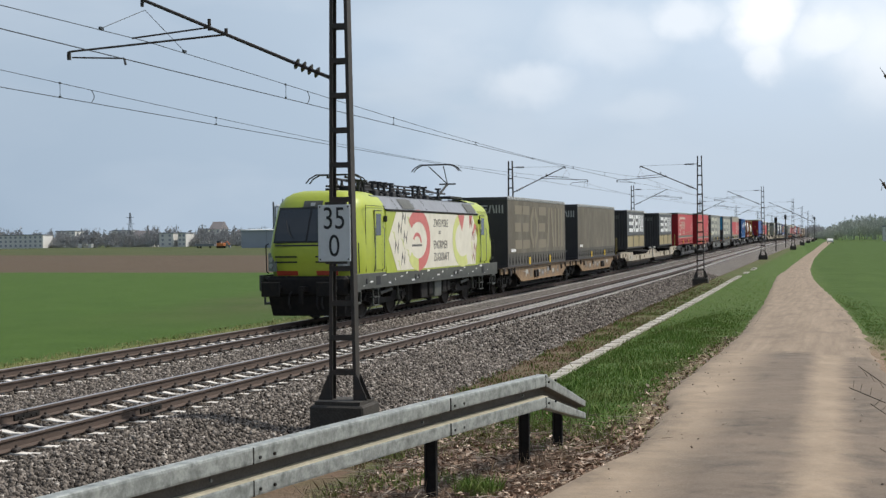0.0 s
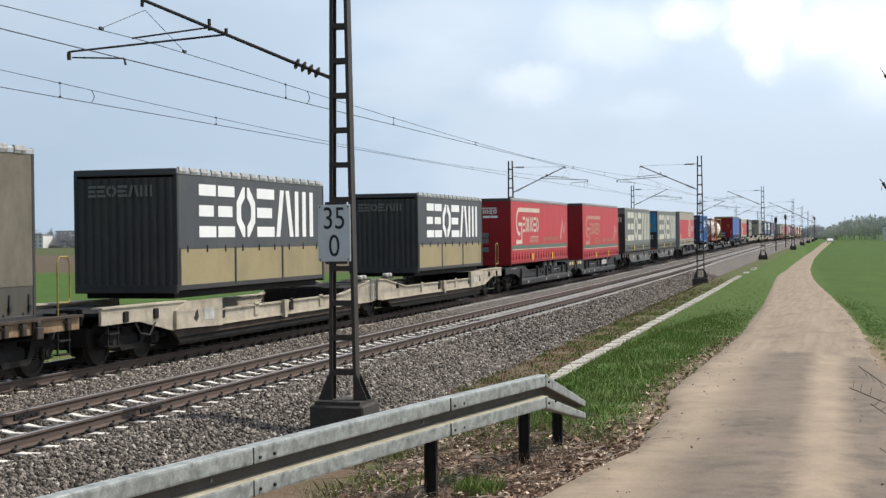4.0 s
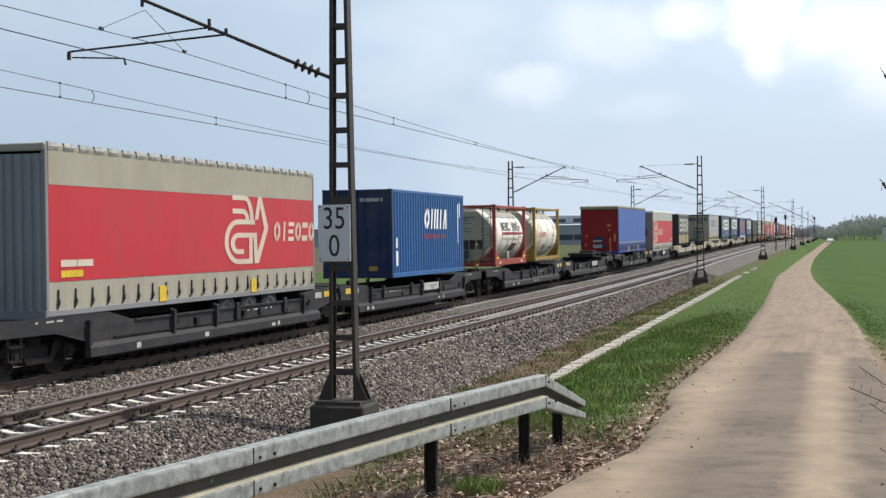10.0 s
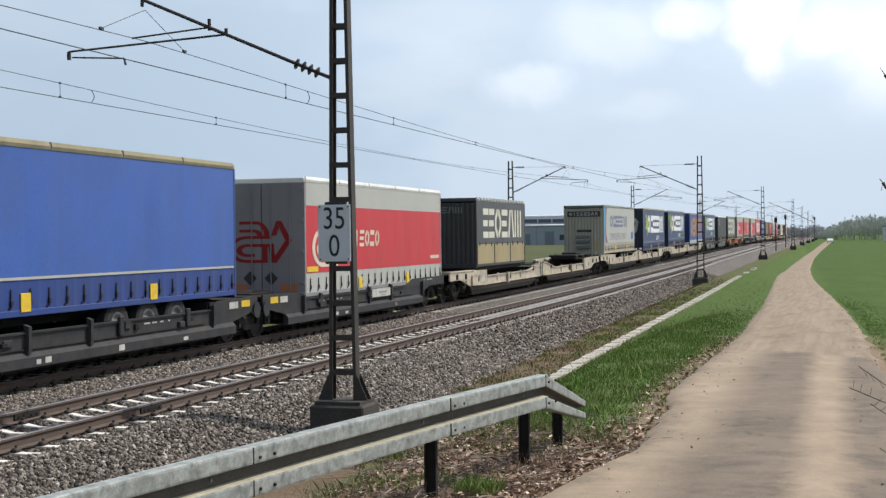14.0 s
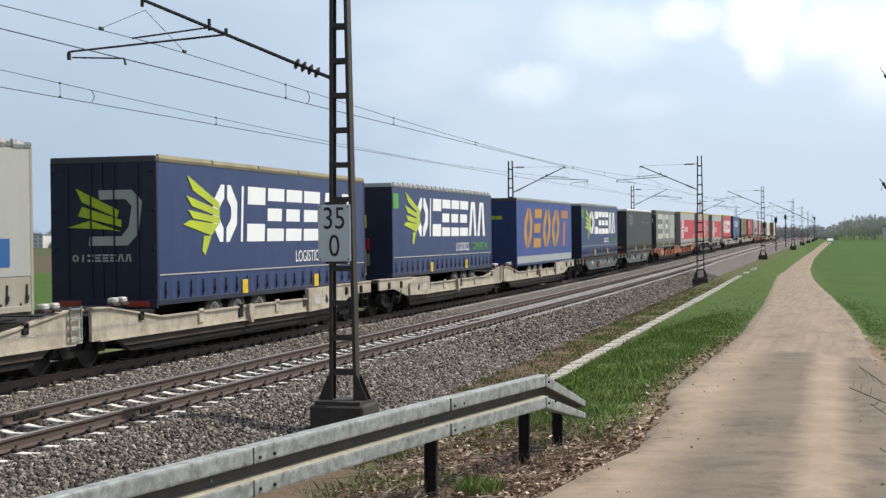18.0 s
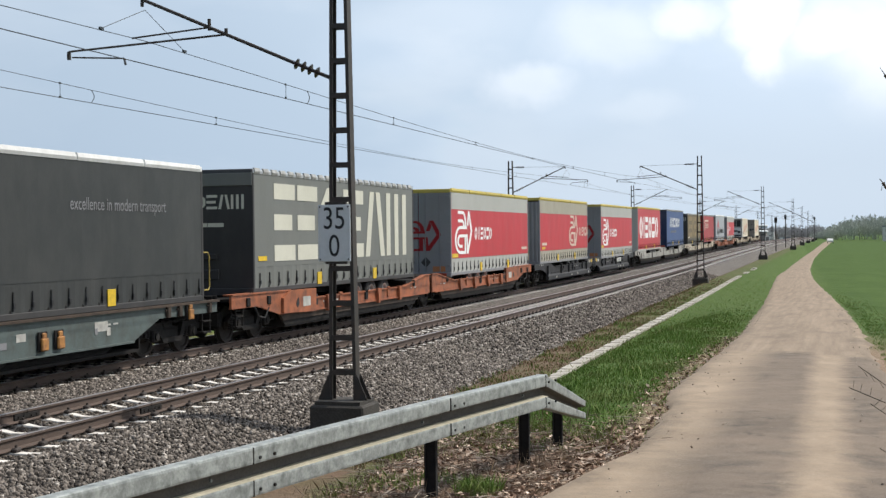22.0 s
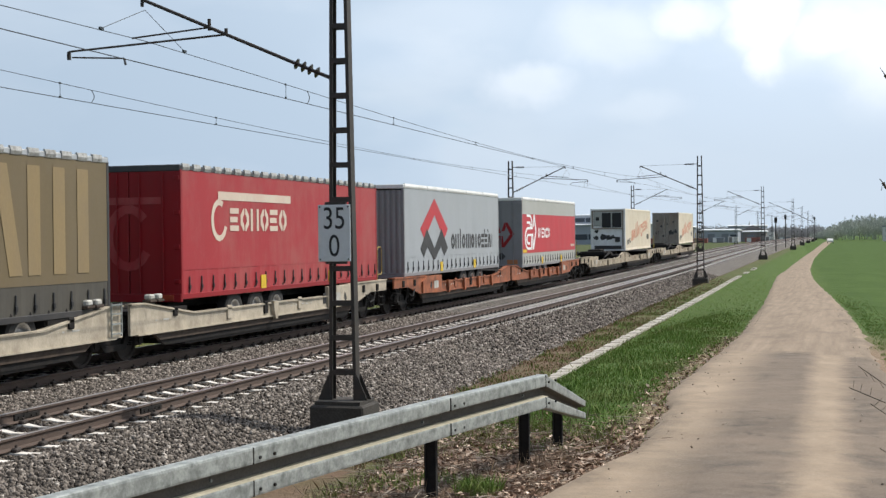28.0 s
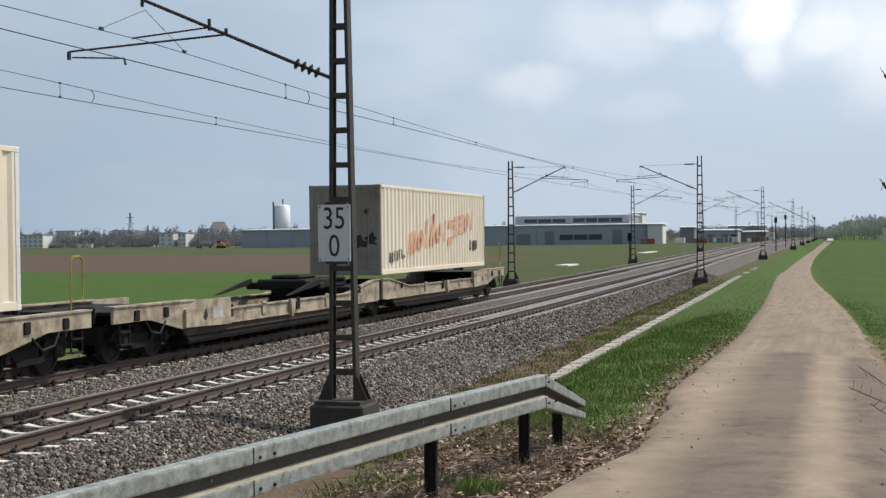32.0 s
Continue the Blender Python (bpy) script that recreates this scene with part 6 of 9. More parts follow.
        part("roof_insulator", Build().lathe([(3.9, 0.05), (4.0, 0.10), (4.05, 0.06), (4.12, 0.10), (4.17, 0.06), (4.24, 0.10), (4.3, 0.05), (4.42, 0.04)], (-0.2, y + 0.3, 0), 2, 10), M_ROOFGEAR, t)
    part("roof_cable", Build().path([(0.2, 4.2, 4.42), (0.25, 5.4, 4.40), (-0.1, 7.0, 4.44), (-0.1, 13.5, 4.42), (0.0, 15.2, 4.3)], 0.03, 6), M_ROOFGEAR, t)

    def pantograph(y, d, up):
        """y: the foot of the lower arm; d: the way in which the knee points."""
        p = Build()
        p.box((-0.62, y - 0.9, 4.10), (-0.50, y + 0.9, 4.17)).box((0.50, y - 0.9, 4.10), (0.62, y + 0.9, 4.17)).box((-0.6, y - 0.85, 4.10), (0.6, y - 0.75, 4.17)).box((-0.6, y + 0.75, 4.10), (0.6, y + 0.85, 4.17))
        part("pantograph_base", p, M_ROOFGEAR, t)
        for sx in (-0.55, 0.55):
            for dy in (-0.8, 0.8):
                b = Build()
                for i in range(3):
                    b.tube((sx, y + dy, 3.9 + i * 0.07), (sx, y + dy, 3.94 + i * 0.07), 0.085, 10)
                part("roof_insulator", b, M_ROOFGEAR, t)
        q = Build()
        if up:
            knee = (0, y + d * 0.9, 4.72)
            head = (0, y - d * 0.75, 5.36)
            q.tube((0, y - d * 0.6, 4.17), knee, 0.045, 8)
            for sx in (-0.3, 0.3):
                q.tube(knee, (sx, head[1], head[2]), 0.022, 6)
            q.tube((-0.35, knee[1], knee[2]), (0.35, knee[1], knee[2]), 0.03, 8)
        else:
            knee = (0, y + d * 2.3, 4.34)
            head = (0, y - d * 1.55, 4.50)
            q.tube((0, y - d * 0.2, 4.2), knee, 0.075, 8)
            q.tube((0.35, y - d * 0.1, 4.18), (0.1, knee[1] - d * 0.4, 4.30), 0.04, 8)
            for sx in (-0.3, 0.3):
                q.tube(knee, (sx, head[1], head[2]), 0.045, 6)
            q.tube((-0.45, knee[1], knee[2]), (0.45, knee[1], knee[2]), 0.05, 8)
            q.box((-0.4, y - 0.5, 4.14), (0.4, y + 0.9, 4.26), 0.04)
        part("pantograph_arm", q, M_ROOFGEAR, t)
        c = Build()
        for dy in (-0.16, 0.16):
            hy = head[1] + dy
            c.path([(-0.98, hy, head[2] - 0.2), (-0.85, hy, head[2] - 0.05), (-0.62, hy, head[2] + 0.07), (0.62, hy, head[2] + 0.07), (0.85, hy, head[2] - 0.05), (0.98, hy, head[2] - 0.2)], 0.022, 6)
        for sx in (-0.5, 0.5):
            c.tube((sx, head[1] - 0.16, head[2] + 0.05), (sx, head[1] + 0.16, head[2] + 0.05), 0.015, 6)
        part("pantograph_head", c, M_ROOFGEAR, t)

    pantograph(5.3, 1, False)
    pantograph(16.0, 1, True)
    # running gear
    for y in (3.7, 6.7, 13.5, 16.5):
        for s in (-1, 1):
            w = Build().lathe([(-0.07, 0.52), (-0.065, 0.655), (-0.035, 0.655), (-0.03, 0.625), (0.06, 0.615), (0.065, 0.53), (0.03, 0.51), (0.02, 0.2), (0.06, 0.18), (0.07, 0.06)], (0, 0, 0), 0, 28)
            wo = part("wheel", w, M_WHEEL, t)
            wo.matrix_basis = pose(s * 0.76, y, 0.625, 0, 0, 0 if s > 0 else 180)
            ax = Build().box((s * 0.95, y - 0.22, 0.42), (s * 1.2, y + 0.22, 0.80), 0.05)
            ax.tube((s * 1.2, y, 0.62), (s * 1.25, y, 0.62), 0.13, 12)
            part("axle_box", ax, M_DARK, t)
            for d in (-0.35, 0.35):
                sp = Build()
                for i in range(5):
                    sp.tube((s * 1.1, y + d, 0.52 + i * 0.07), (s * 1.1, y + d, 0.555 + i * 0.07), 0.10, 10)
                part("spring", sp, M_DARK, t)
            part("sander_pipe", Build().path([(s * 1.0, y + 0.55, 0.85), (s * 0.95, y + 0.72, 0.5), (s * 0.8, y + 0.68, 0.2)], 0.03, 6), P_LOCOGREY, t)
    for y in (5.2, 15.0):
        for s in (-1, 1):
            f = Build().prism([(y - 2.2, 0.60), (y - 2.0, 0.82), (y - 0.7, 0.82), (y - 0.5, 0.62), (y + 0.5, 0.62), (y + 0.7, 0.82), (y + 2.0, 0.82), (y + 2.2, 0.60), (y + 0.6, 0.45), (y - 0.6, 0.45)], 0, s * 1.02, s * 1.14)
            part("bogie_frame", f, M_DARK, t)
            # Plain dark mass, added so no lit grass shows under the body.
            part("bogie_dark_fill", Build().box((s * 0.1, y - 2.35, 0.30), (s * 0.70, y + 2.35, 0.96), 0.05), M_DARK, t)
            part("damper", Build().tube((s * 1.22, y - 0.9, 0.78), (s * 1.22, y + 0.3, 0.86), 0.06, 8), P_LOCOGREY, t)
            part("damper", Build().tube((s * 1.24, y + 0.9, 0.95), (s * 1.24, y + 1.0, 0.5), 0.05, 8), P_LOCOGREY, t)
    for k, (y, w, z) in enumerate(((8.6, 0.8, 0.42), (9.6, 0.5, 0.5), (10.3, 0.9, 0.40), (11.4, 0.5, 0.5), (12.0, 0.4, 0.55))):
        for s in (-1, 1):
            part("underfloor_box", Build().box((s * 0.6, y, z), (s * 1.32, y + w, 0.98), 0.03), M_DARK if k != 2 else P_LOCOGREY, t)
    part("transformer", Build().box((-1.0, 8.0, 0.35), (1.0, 12.2, 1.0), 0.06), M_DARK, t)
    MOVING.append((t, u, 0.0))


locomotive(37.75)

# ---- train: the loads in order ----
P_LACING = mat("pale worn roof hem", (0.42, 0.42, 0.41), 0.5, 0, 0.35, 5, 30, 0.1, (0.14, 0.13, 0.11), 0.45)
P_COOLGREY = paint("cool grey tarpaulin", (172, 177, 182), 0.55, (0.30, 0.30, 0.29), 0.15)
P_BLUEGREY = paint("faded blue-grey print", (112, 120, 148), 0.55, (0.3, 0.3, 0.3), 0.3)
P_WEATHERED = paint("weathered canopy sheet", (168, 160, 132), 0.7, (0.16, 0.14, 0.10), 0.4)
P_SKIRTBLUE = paint("dark blue skirt", (46, 70, 136), 0.5, (0.05, 0.06, 0.12), 0.3)
P_DENIM = paint("dull mid blue curtain", (58, 86, 138), 0.5, (0.12, 0.14, 0.2), 0.25)
P_BEIGE = paint("beige-brown faded curtain", (118, 104, 78), 0.6, (0.16, 0.13, 0.09), 0.3)
P_BEIGEMARK = paint("worn tan block print", (152, 132, 96), 0.6, (0.2, 0.16, 0.11), 0.3)
P_TAUPE = paint("grey-brown faded curtain", (102, 95, 82), 0.6, (0.30, 0.27, 0.21), 0.30, 0.14)
P_TAUPESKIRT = paint("dark taupe skirt", (82, 79, 73), 0.6, (0.13, 0.115, 0.09), 0.3)
P_TAUPE_MARK = paint("faded beige print", (136, 127, 109), 0.6, (0.25, 0.22, 0.17), 0.3)
P_CHARCOAL = paint("charcoal paint", (60, 59, 60), 0.55, (0.10, 0.09, 0.08), 0.2)
P_SLATE = paint("slate grey curtain", (78, 80, 84), 0.5, (0.2, 0.19, 0.17), 0.15)
P_GRAPHITE = paint("graphite curtain", (55, 57, 57), 0.5, (0.12, 0.115, 0.105), 0.15)
P_GREY = paint("grey curtain", (118, 120, 116), 0.5, (0.2, 0.19, 0.16), 0.15)
P_GREYMARK = paint("cream print", (218, 216, 200), 0.5, (0.45, 0.43, 0.36), 0.2)
P_LIGHT = paint("light grey tarpaulin", (182, 183, 178), 0.55, (0.33, 0.31, 0.26), 0.2)
P_LIGHTDIRT = paint("dusty light grey tarpaulin", (174, 169, 153), 0.6, (0.25, 0.22, 0.17), 0.3)
P_RED = paint("red curtain", (200, 50, 60), 0.45, (0.28, 0.07, 0.06), 0.2)
P_FADED = paint("faded red curtain", (172, 54, 60), 0.55, (0.36, 0.14, 0.12), 0.35)
# Red of prints and end walls; the ends' shade is in it.
P_DEEPRED = paint("deep red, end wall shade included", (150, 24, 32), 0.45, (0.12, 0.03, 0.03), 0.2)
P_MARKPALE = paint("pale worn print", (222, 208, 190), 0.5, (0.55, 0.3, 0.26), 0.3)
P_GREENSTRIPE = paint("dull green stripe", (92, 118, 100), 0.5, (0.15, 0.14, 0.12), 0.3)
P_TANMARK = paint("worn tan print", (206, 158, 132), 0.5, (0.42, 0.14, 0.12), 0.5)
P_WHITEMARK = mat("white print", (0.87, 0.87, 0.86), 0.45, 0, 0.05, 1.6, 30, 0.03, (0.62, 0.62, 0.6), 0.08)
P_ENDGREY = paint("grey door", (142, 142, 145), 0.5, (0.16, 0.15, 0.14), 0.25)
P_BLUE = paint("bright blue curtain", (66, 100, 178), 0.45, (0.06, 0.10, 0.22), 0.3, 0.16)
P_NAVY = paint("navy blue curtain", (50, 66, 110), 0.4, (0.05, 0.06, 0.10), 0.15)
# Navy copy for end walls, with their shade painted in.
P_NAVYSHADE = paint("navy end wall, shade in the colour", (38, 43, 64), 0.45, (0.05, 0.05, 0.06), 0.2)
P_INDIGO = paint("indigo curtain", (62, 82, 150), 0.5, (0.10, 0.12, 0.22), 0.2)
P_ORANGE = paint("worn orange print", (196, 146, 62), 0.5, (0.40, 0.20, 0.10), 0.3)
P_BURNT = paint("faded burnt orange print", (190, 125, 82), 0.5, (0.30, 0.17, 0.12), 0.3)
P_WING = paint("yellow-green print", (196, 214, 44), 0.4)
P_GREENTEXT = paint("green print", (92, 180, 70), 0.4)
P_SKYBLUE = paint("sky blue picture", (60, 150, 196), 0.45, (0.05, 0.2, 0.34), 0.2)
P_SILVER = mat("silver roof edge", (0.50, 0.51, 0.52), 0.4, 0.5, 0.1, 2, 30, 0.05)
P_ROOFDARK = paint("dark roof sheet", (70, 72, 78), 0.6)
P_ROOFWHITE = paint("white roof sheet", (248, 248, 247), 0.6)
P_ROOFYELLOW = paint("yellowed roof edge", (206, 186, 92), 0.6)
P_DROPSIDE = paint("beige drop-side board", (168, 154, 116), 0.6, (0.15, 0.12, 0.08), 0.3)
P_CONTBLUE = paint("container blue", (42, 98, 160), 0.4, (0.05, 0.12, 0.22), 0.15)
# Blue copy for end walls, darkened to stand for shade.
P_CONTSHADE = paint("blue end wall, shade in the colour", (24, 46, 88), 0.45)
P_TANKWHITE = mat("white tank shell", (0.86, 0.83, 0.75), 0.35, 0, 0.06, 1.2, 30, 0.03, (0.52, 0.42, 0.28), 0.2)
P_RUST_RED = paint("weathered red print", (186, 62, 44), 0.5, (0.4, 0.2, 0.12), 0.3)
P_DIAMOND = paint("yellowed emblem print", (232, 196, 118), 0.45, (0.5, 0.36, 0.18), 0.3)
P_TANKRED = paint("tank frame red", (164, 68, 60), 0.5, (0.2, 0.07, 0.05), 0.25)
P_TANKYELLOW = paint("tank frame mustard", (158, 128, 56), 0.5, (0.2, 0.15, 0.06), 0.25)
P_REEFER = paint("cream reefer side", (250, 238, 216), 0.5, (0.62, 0.50, 0.34), 0.3, 0.06)
P_REEFERMARK = paint("faded salmon print", (226, 164, 136), 0.55, (0.72, 0.52, 0.36), 0.5)
P_RUST = paint("rust-stained grey steel", (160, 152, 142), 0.6, (0.16, 0.08, 0.04), 0.4)
W_GRIME = mat("brown grime on steel", (0.055, 0.042, 0.034), 0.8, 0, 0.3, 2, 25, 0.2, (0.12, 0.085, 0.06), 0.3, spec=0.25)
W_PATCH = mat("paler repainted steel", (0.24, 0.20, 0.155), 0.7, 0, 0.3, 3, 30, 0.1, (0.10, 0.075, 0.055), 0.4, spec=0.25)
W_DARK = mat("dark grey wagon paint", (0.032, 0.033, 0.037), 0.65, 0, 0.25, 2, 30, 0.1, (0.07, 0.06, 0.05), 0.3, spec=0.2)
W_CREAM = mat("dirty cream wagon paint", (0.50, 0.44, 0.345), 0.65, 0, 0.2, 1.1, 30, 0.1, (0.13, 0.095, 0.065), 0.30, spec=0.25)
W_TAN = mat("rusty tan wagon paint", (0.29, 0.20, 0.118), 0.7, 0, 0.25, 2, 30, 0.1, (0.12, 0.07, 0.045), 0.4, spec=0.25)
W_GREY = mat("grey wagon paint", (0.125, 0.132, 0.135), 0.6, 0, 0.2, 2, 30, 0.1, (0.11, 0.095, 0.075), 0.3, spec=0.25)
W_LIGHT = mat("pale grey wagon paint", (0.36, 0.35, 0.32), 0.65, 0, 0.2, 2, 30, 0.1, (0.15, 0.12, 0.09), 0.35, spec=0.25)
W_ORANGE = mat("orange wagon paint", (0.37, 0.125, 0.06), 0.6, 0, 0.25, 1.4, 30, 0.1, (0.11, 0.058, 0.042), 0.5, spec=0.25)


def end_decal(parent, polys, material, y=-0.006, name="marking"):
    """Flat painted shapes on the leading end, given as (x, z) outlines."""
    b = Build()
    for p in polys:
        b.prism(p, 1, y - 0.004, y)
    return part(name, b, material, parent)


SX = 1.275 + 0.0075


def six_blocks(y, z, w, h):
    ws = [0.125, 0.13, 0.155, 0.155, 0.165, 0.185]
    return block_row(y, z, h, [w * a for a in ws], w * 0.016, 0, "ccdcnm", w * 0.036)


def clip_mark(y, z, w, h):
    """An arrow emblem of bent parallel lines."""
    def q(*pts):
        return [(y + a * w, z + b * h) for a, b in pts]

    def bar(a, b, c, d):
        return q((a, b), (a + c, b), (a + c, b + d), (a, b + d))

    def arc(cy, cz, ry, rz, a0, a1, n=8, ty=0.082, tz=0.072):
        out = []
        for i in range(n):
            u, v = radians(a0 + (a1 - a0) * i / n), radians(a0 + (a1 - a0) * (i + 1) / n)
            out.append(q(*[(cy + (ry - ty * k) * math.cos(t), cz + (rz - tz * k) * math.sin(t)) for t, k in ((u, 0), (v, 0), (v, 1), (u, 1))]))
        return out
    out = [bar(0.18, 0.928, 0.27, 0.072), bar(0.18, 0.733, 0.22, 0.072), bar(0.30, 0.578, 0.38, 0.072), bar(0.30, 0.0, 0.32, 0.072), bar(0.54, 0.072, 0.08, 0.313), bar(0.30, 0.385, 0.42, 0.07), bar(0.30, 0.145, 0.12, 0.07)]
    out += arc(0.45, 0.652, 0.20, 0.348, 90, 0) + arc(0.40, 0.652, 0.145, 0.153, 90, 0)
    out += arc(0.30, 0.325, 0.30, 0.325, 90, 270, 14) + arc(0.30, 0.30, 0.17, 0.155, 90, 270, 10, 0.09, 0.07)
    out += [q((0.76, 1.0), (0.84, 1.0), (1.0, 0.53), (0.90, 0.53)), q((0.90, 0.527), (1.0, 0.527), (0.76, 0.0), (0.66, 0.0)), q((0.76, 0.998), (0.68, 0.654), (0.76, 0.654), (0.80, 0.83)), q((0.665, 0.01), (0.64, 0.383), (0.72, 0.383), (0.735, 0.16))]
    return out


def word_blocks(y, z, h, n, w, kinds="", slant=0.0):
    return block_row(y, z, h, [w] * n, w * 0.22, slant, kinds or "d" * n, w * 0.27)


def bars(y, z, w, h, n, gap=0.5):
    n = max(1, round(n / 4))
    return [rect(y + w * i / n, z, w / n - 0.35 * h * gap, h) for i in range(n)]


def taupe(u, z0, z1, strength, label):
    beige = "beige" in label
    t = trailer(u, 13.65, z0, z1, P_BEIGE if beige else P_TAUPE, P_TAUPESKIRT, P_CHARCOAL, P_ROOFDARK, label, doors=False, edge=P_SILVER)
    if strength:
        decal(t, six_blocks(1.5, z0 + 0.74, 11.4, 2.0), P_BEIGEMARK if beige else P_TAUPE_MARK, SX)
    end_decal(t, six_blocks(-0.75, z1 - 0.72, 1.85, 0.36), P_LIGHT)
    decal(t, [rect(0.7, z0 + 0.62, 0.9, 0.13)], M_WHITE, SX, "plate")
    end_decal(t, [rect(-0.1, z0 + 0.35, 0.75, 0.09)], P_GREY)
    return t


def dropside(u, z0, z1, label, worn=False):
    t = trailer(u, 9.12, z0, z1, P_SLATE, P_DROPSIDE, P_CHARCOAL, P_ROOFDARK, label, skirt_h=0.82, doors=False, straps=False, wheels=False, edge=P_SILVER, grapples=False, corrugated=True)
    decal(t, six_blocks(1.1, z0 + 1.08, 7.2, 1.22), P_WHITEMARK if not worn else P_GREYMARK, SX)
    for k in range(4):
        part("board_stake", Build().box((1.262, 0.08 + k * 2.96, z0 - 0.03), (1.292, 0.17 + k * 2.96, z0 + 0.85), 0.006), P_CHARCOAL, t)
    for k in range(9):
        part("hook", Build().box((1.27, 0.5 + k * 1.0, z0 + 0.74), (1.295, 0.54 + k * 1.0, z0 + 0.90)), P_CHARCOAL, t)
    part("underframe", Build().box((-1.1, 0.2, z0 - 0.28), (1.1, 8.9, z0 - 0.06), 0.02), M_DARK, t)
    end_decal(t, six_blocks(-0.9, z1 - 0.62, 1.6, 0.26), P_GREY, -0.022)
    return t


def red_hauler(u, z0, z1, label, lead_equipment):
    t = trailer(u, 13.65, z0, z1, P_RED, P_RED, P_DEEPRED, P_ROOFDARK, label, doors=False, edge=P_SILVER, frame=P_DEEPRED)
    z = z0 + 1.2
    P_MARK = P_MARKPALE if lead_equipment else P_TANMARK
    decal(t, ring(1.75, z + 0.62, 0.70, 0.66, 0.18, 92, 268, 12) + [rect(1.76, z + 1.08, 4.3, 0.20), [(6.06, z + 1.0), (6.3, z + 1.18), (6.06, z + 1.36)], rect(1.76, z - 0.04, 0.16, 0.18), rect(1.55, z + 0.42, 0.75, 0.17), rect(2.13, z - 0.22, 0.17, 0.64), rect(1.25, z - 0.40, 1.05, 0.18), [(1.25, z - 0.46), (1.25, z - 0.16), (0.95, z - 0.31)]], P_MARK, SX)
    decal(t, word_blocks(2.45, z + 0.14, 0.72, 6, 0.50, "cdudcd"), P_MARK, SX)
    lettered(t, "LOGISTICS", 0.42, 3.95, z - 0.34, SX + 0.003, P_MARK, 0.95)
    decal(t, word_blocks(7.1, z - 0.28, 0.17, 22, 0.15, "undcnidudnicdnunidcdnu"), P_TANMARK, SX, "writing")
    decal(t, [rect(0.2, z0 + 0.58, 13.2, 0.16)], P_GREENSTRIPE, SX, "stripe")
    decal(t, [rect(0.2, z0 + 0.53, 13.2, 0.035)], P_MARKPALE, SX, "stripe")
    decal(t, [[(11.5, z0 + 0.95), (11.7, z0 + 0.95), (12.2, z0 + 1.9), (12.1, z0 + 2.0)], [(12.1, z0 + 2.0), (12.2, z0 + 1.9), (12.6, z0 + 1.3), (12.5, z0 + 1.25)], [(12.5, z0 + 1.25), (12.6, z0 + 1.3), (13.1, z0 + 1.85), (13.0, z0 + 1.85)]], P_MARKPALE, SX, "marking")
    if lead_equipment:
        end_decal(t, ring(-0.72, z1 - 0.62, 0.13, 0.17, 0.05, 0, 360, 10) + word_blocks(-0.5, z1 - 0.70, 0.20, 6, 0.16, "cdudcd") + bars(0.0, z1 - 0.88, 0.7, 0.1, 7) + [rect(-0.72, z1 - 0.46, 1.35, 0.04)], P_WHITEMARK)
        for z_ in (z0 + 0.45, z0 + 0.85, z0 + 1.1):
            part("coupling_box", Build().box((-0.55, -0.10, z_), (0.25, 0.0, z_ + 0.22), 0.02), P_GREY, t)
    return t


def grey_hauler(u, z0, z1, label, picture=False):
    t = trailer(u, 13.65, z0, z1, P_GREY, P_GREY, P_CHARCOAL if not picture else P_SKYBLUE, P_ROOFDARK, label, doors=picture, edge=P_SILVER, frame=P_CHARCOAL)
    decal(t, six_blocks(1.35, z0 + 0.68, 11.5, 2.02), P_GREYMARK, SX)
    decal(t, [rect(0.3, z0 + 0.70, 0.55, 0.12)], M_YELLOW, SX, "plate")
    if picture:
        end_decal(t, [rect(-1.2, z0 + 0.05, 2.4, 1.25)], P_CHARCOAL)
        end_decal(t, six_blocks(-1.0, z0 + 0.72, 1.9, 0.36), P_WHITEMARK, -0.012)
        for mtl, cx, cz, r in ((P_WING, 0.0, 2.2, 0.34), (P_NAVY, -0.45, 2.35, 0.24), (P_CONTBLUE, 0.25, 1.9, 0.28), (P_WING, -0.05, 1.55, 0.2), (P_DEEPRED, -0.75, 1.85, 0.16), (P_ORANGE, 0.62, 1.75, 0.2), (P_NAVY, 0.5, 2.25, 0.15)):
            end_decal(t, [[(cx + r * (1 + 0.3 * math.sin(i * 2.3)) * math.cos(i * 0.7), z0 + cz + r * math.sin(i * 0.7)) for i in range(9)]], mtl, -0.012 - 0.001 * r)
    else:
        end_decal(t, six_blocks(-0.85, z1 - 1.0, 1.9, 0.36) + bars(-0.4, z1 - 1.45, 0.9, 0.1, 8), P_GREYMARK)
        part("valance", Build().box((-1.27, -0.03, z1 - 0.42), (1.27, 0.0, z1 - 0.1), 0.01), P_GREY, t)
    return t


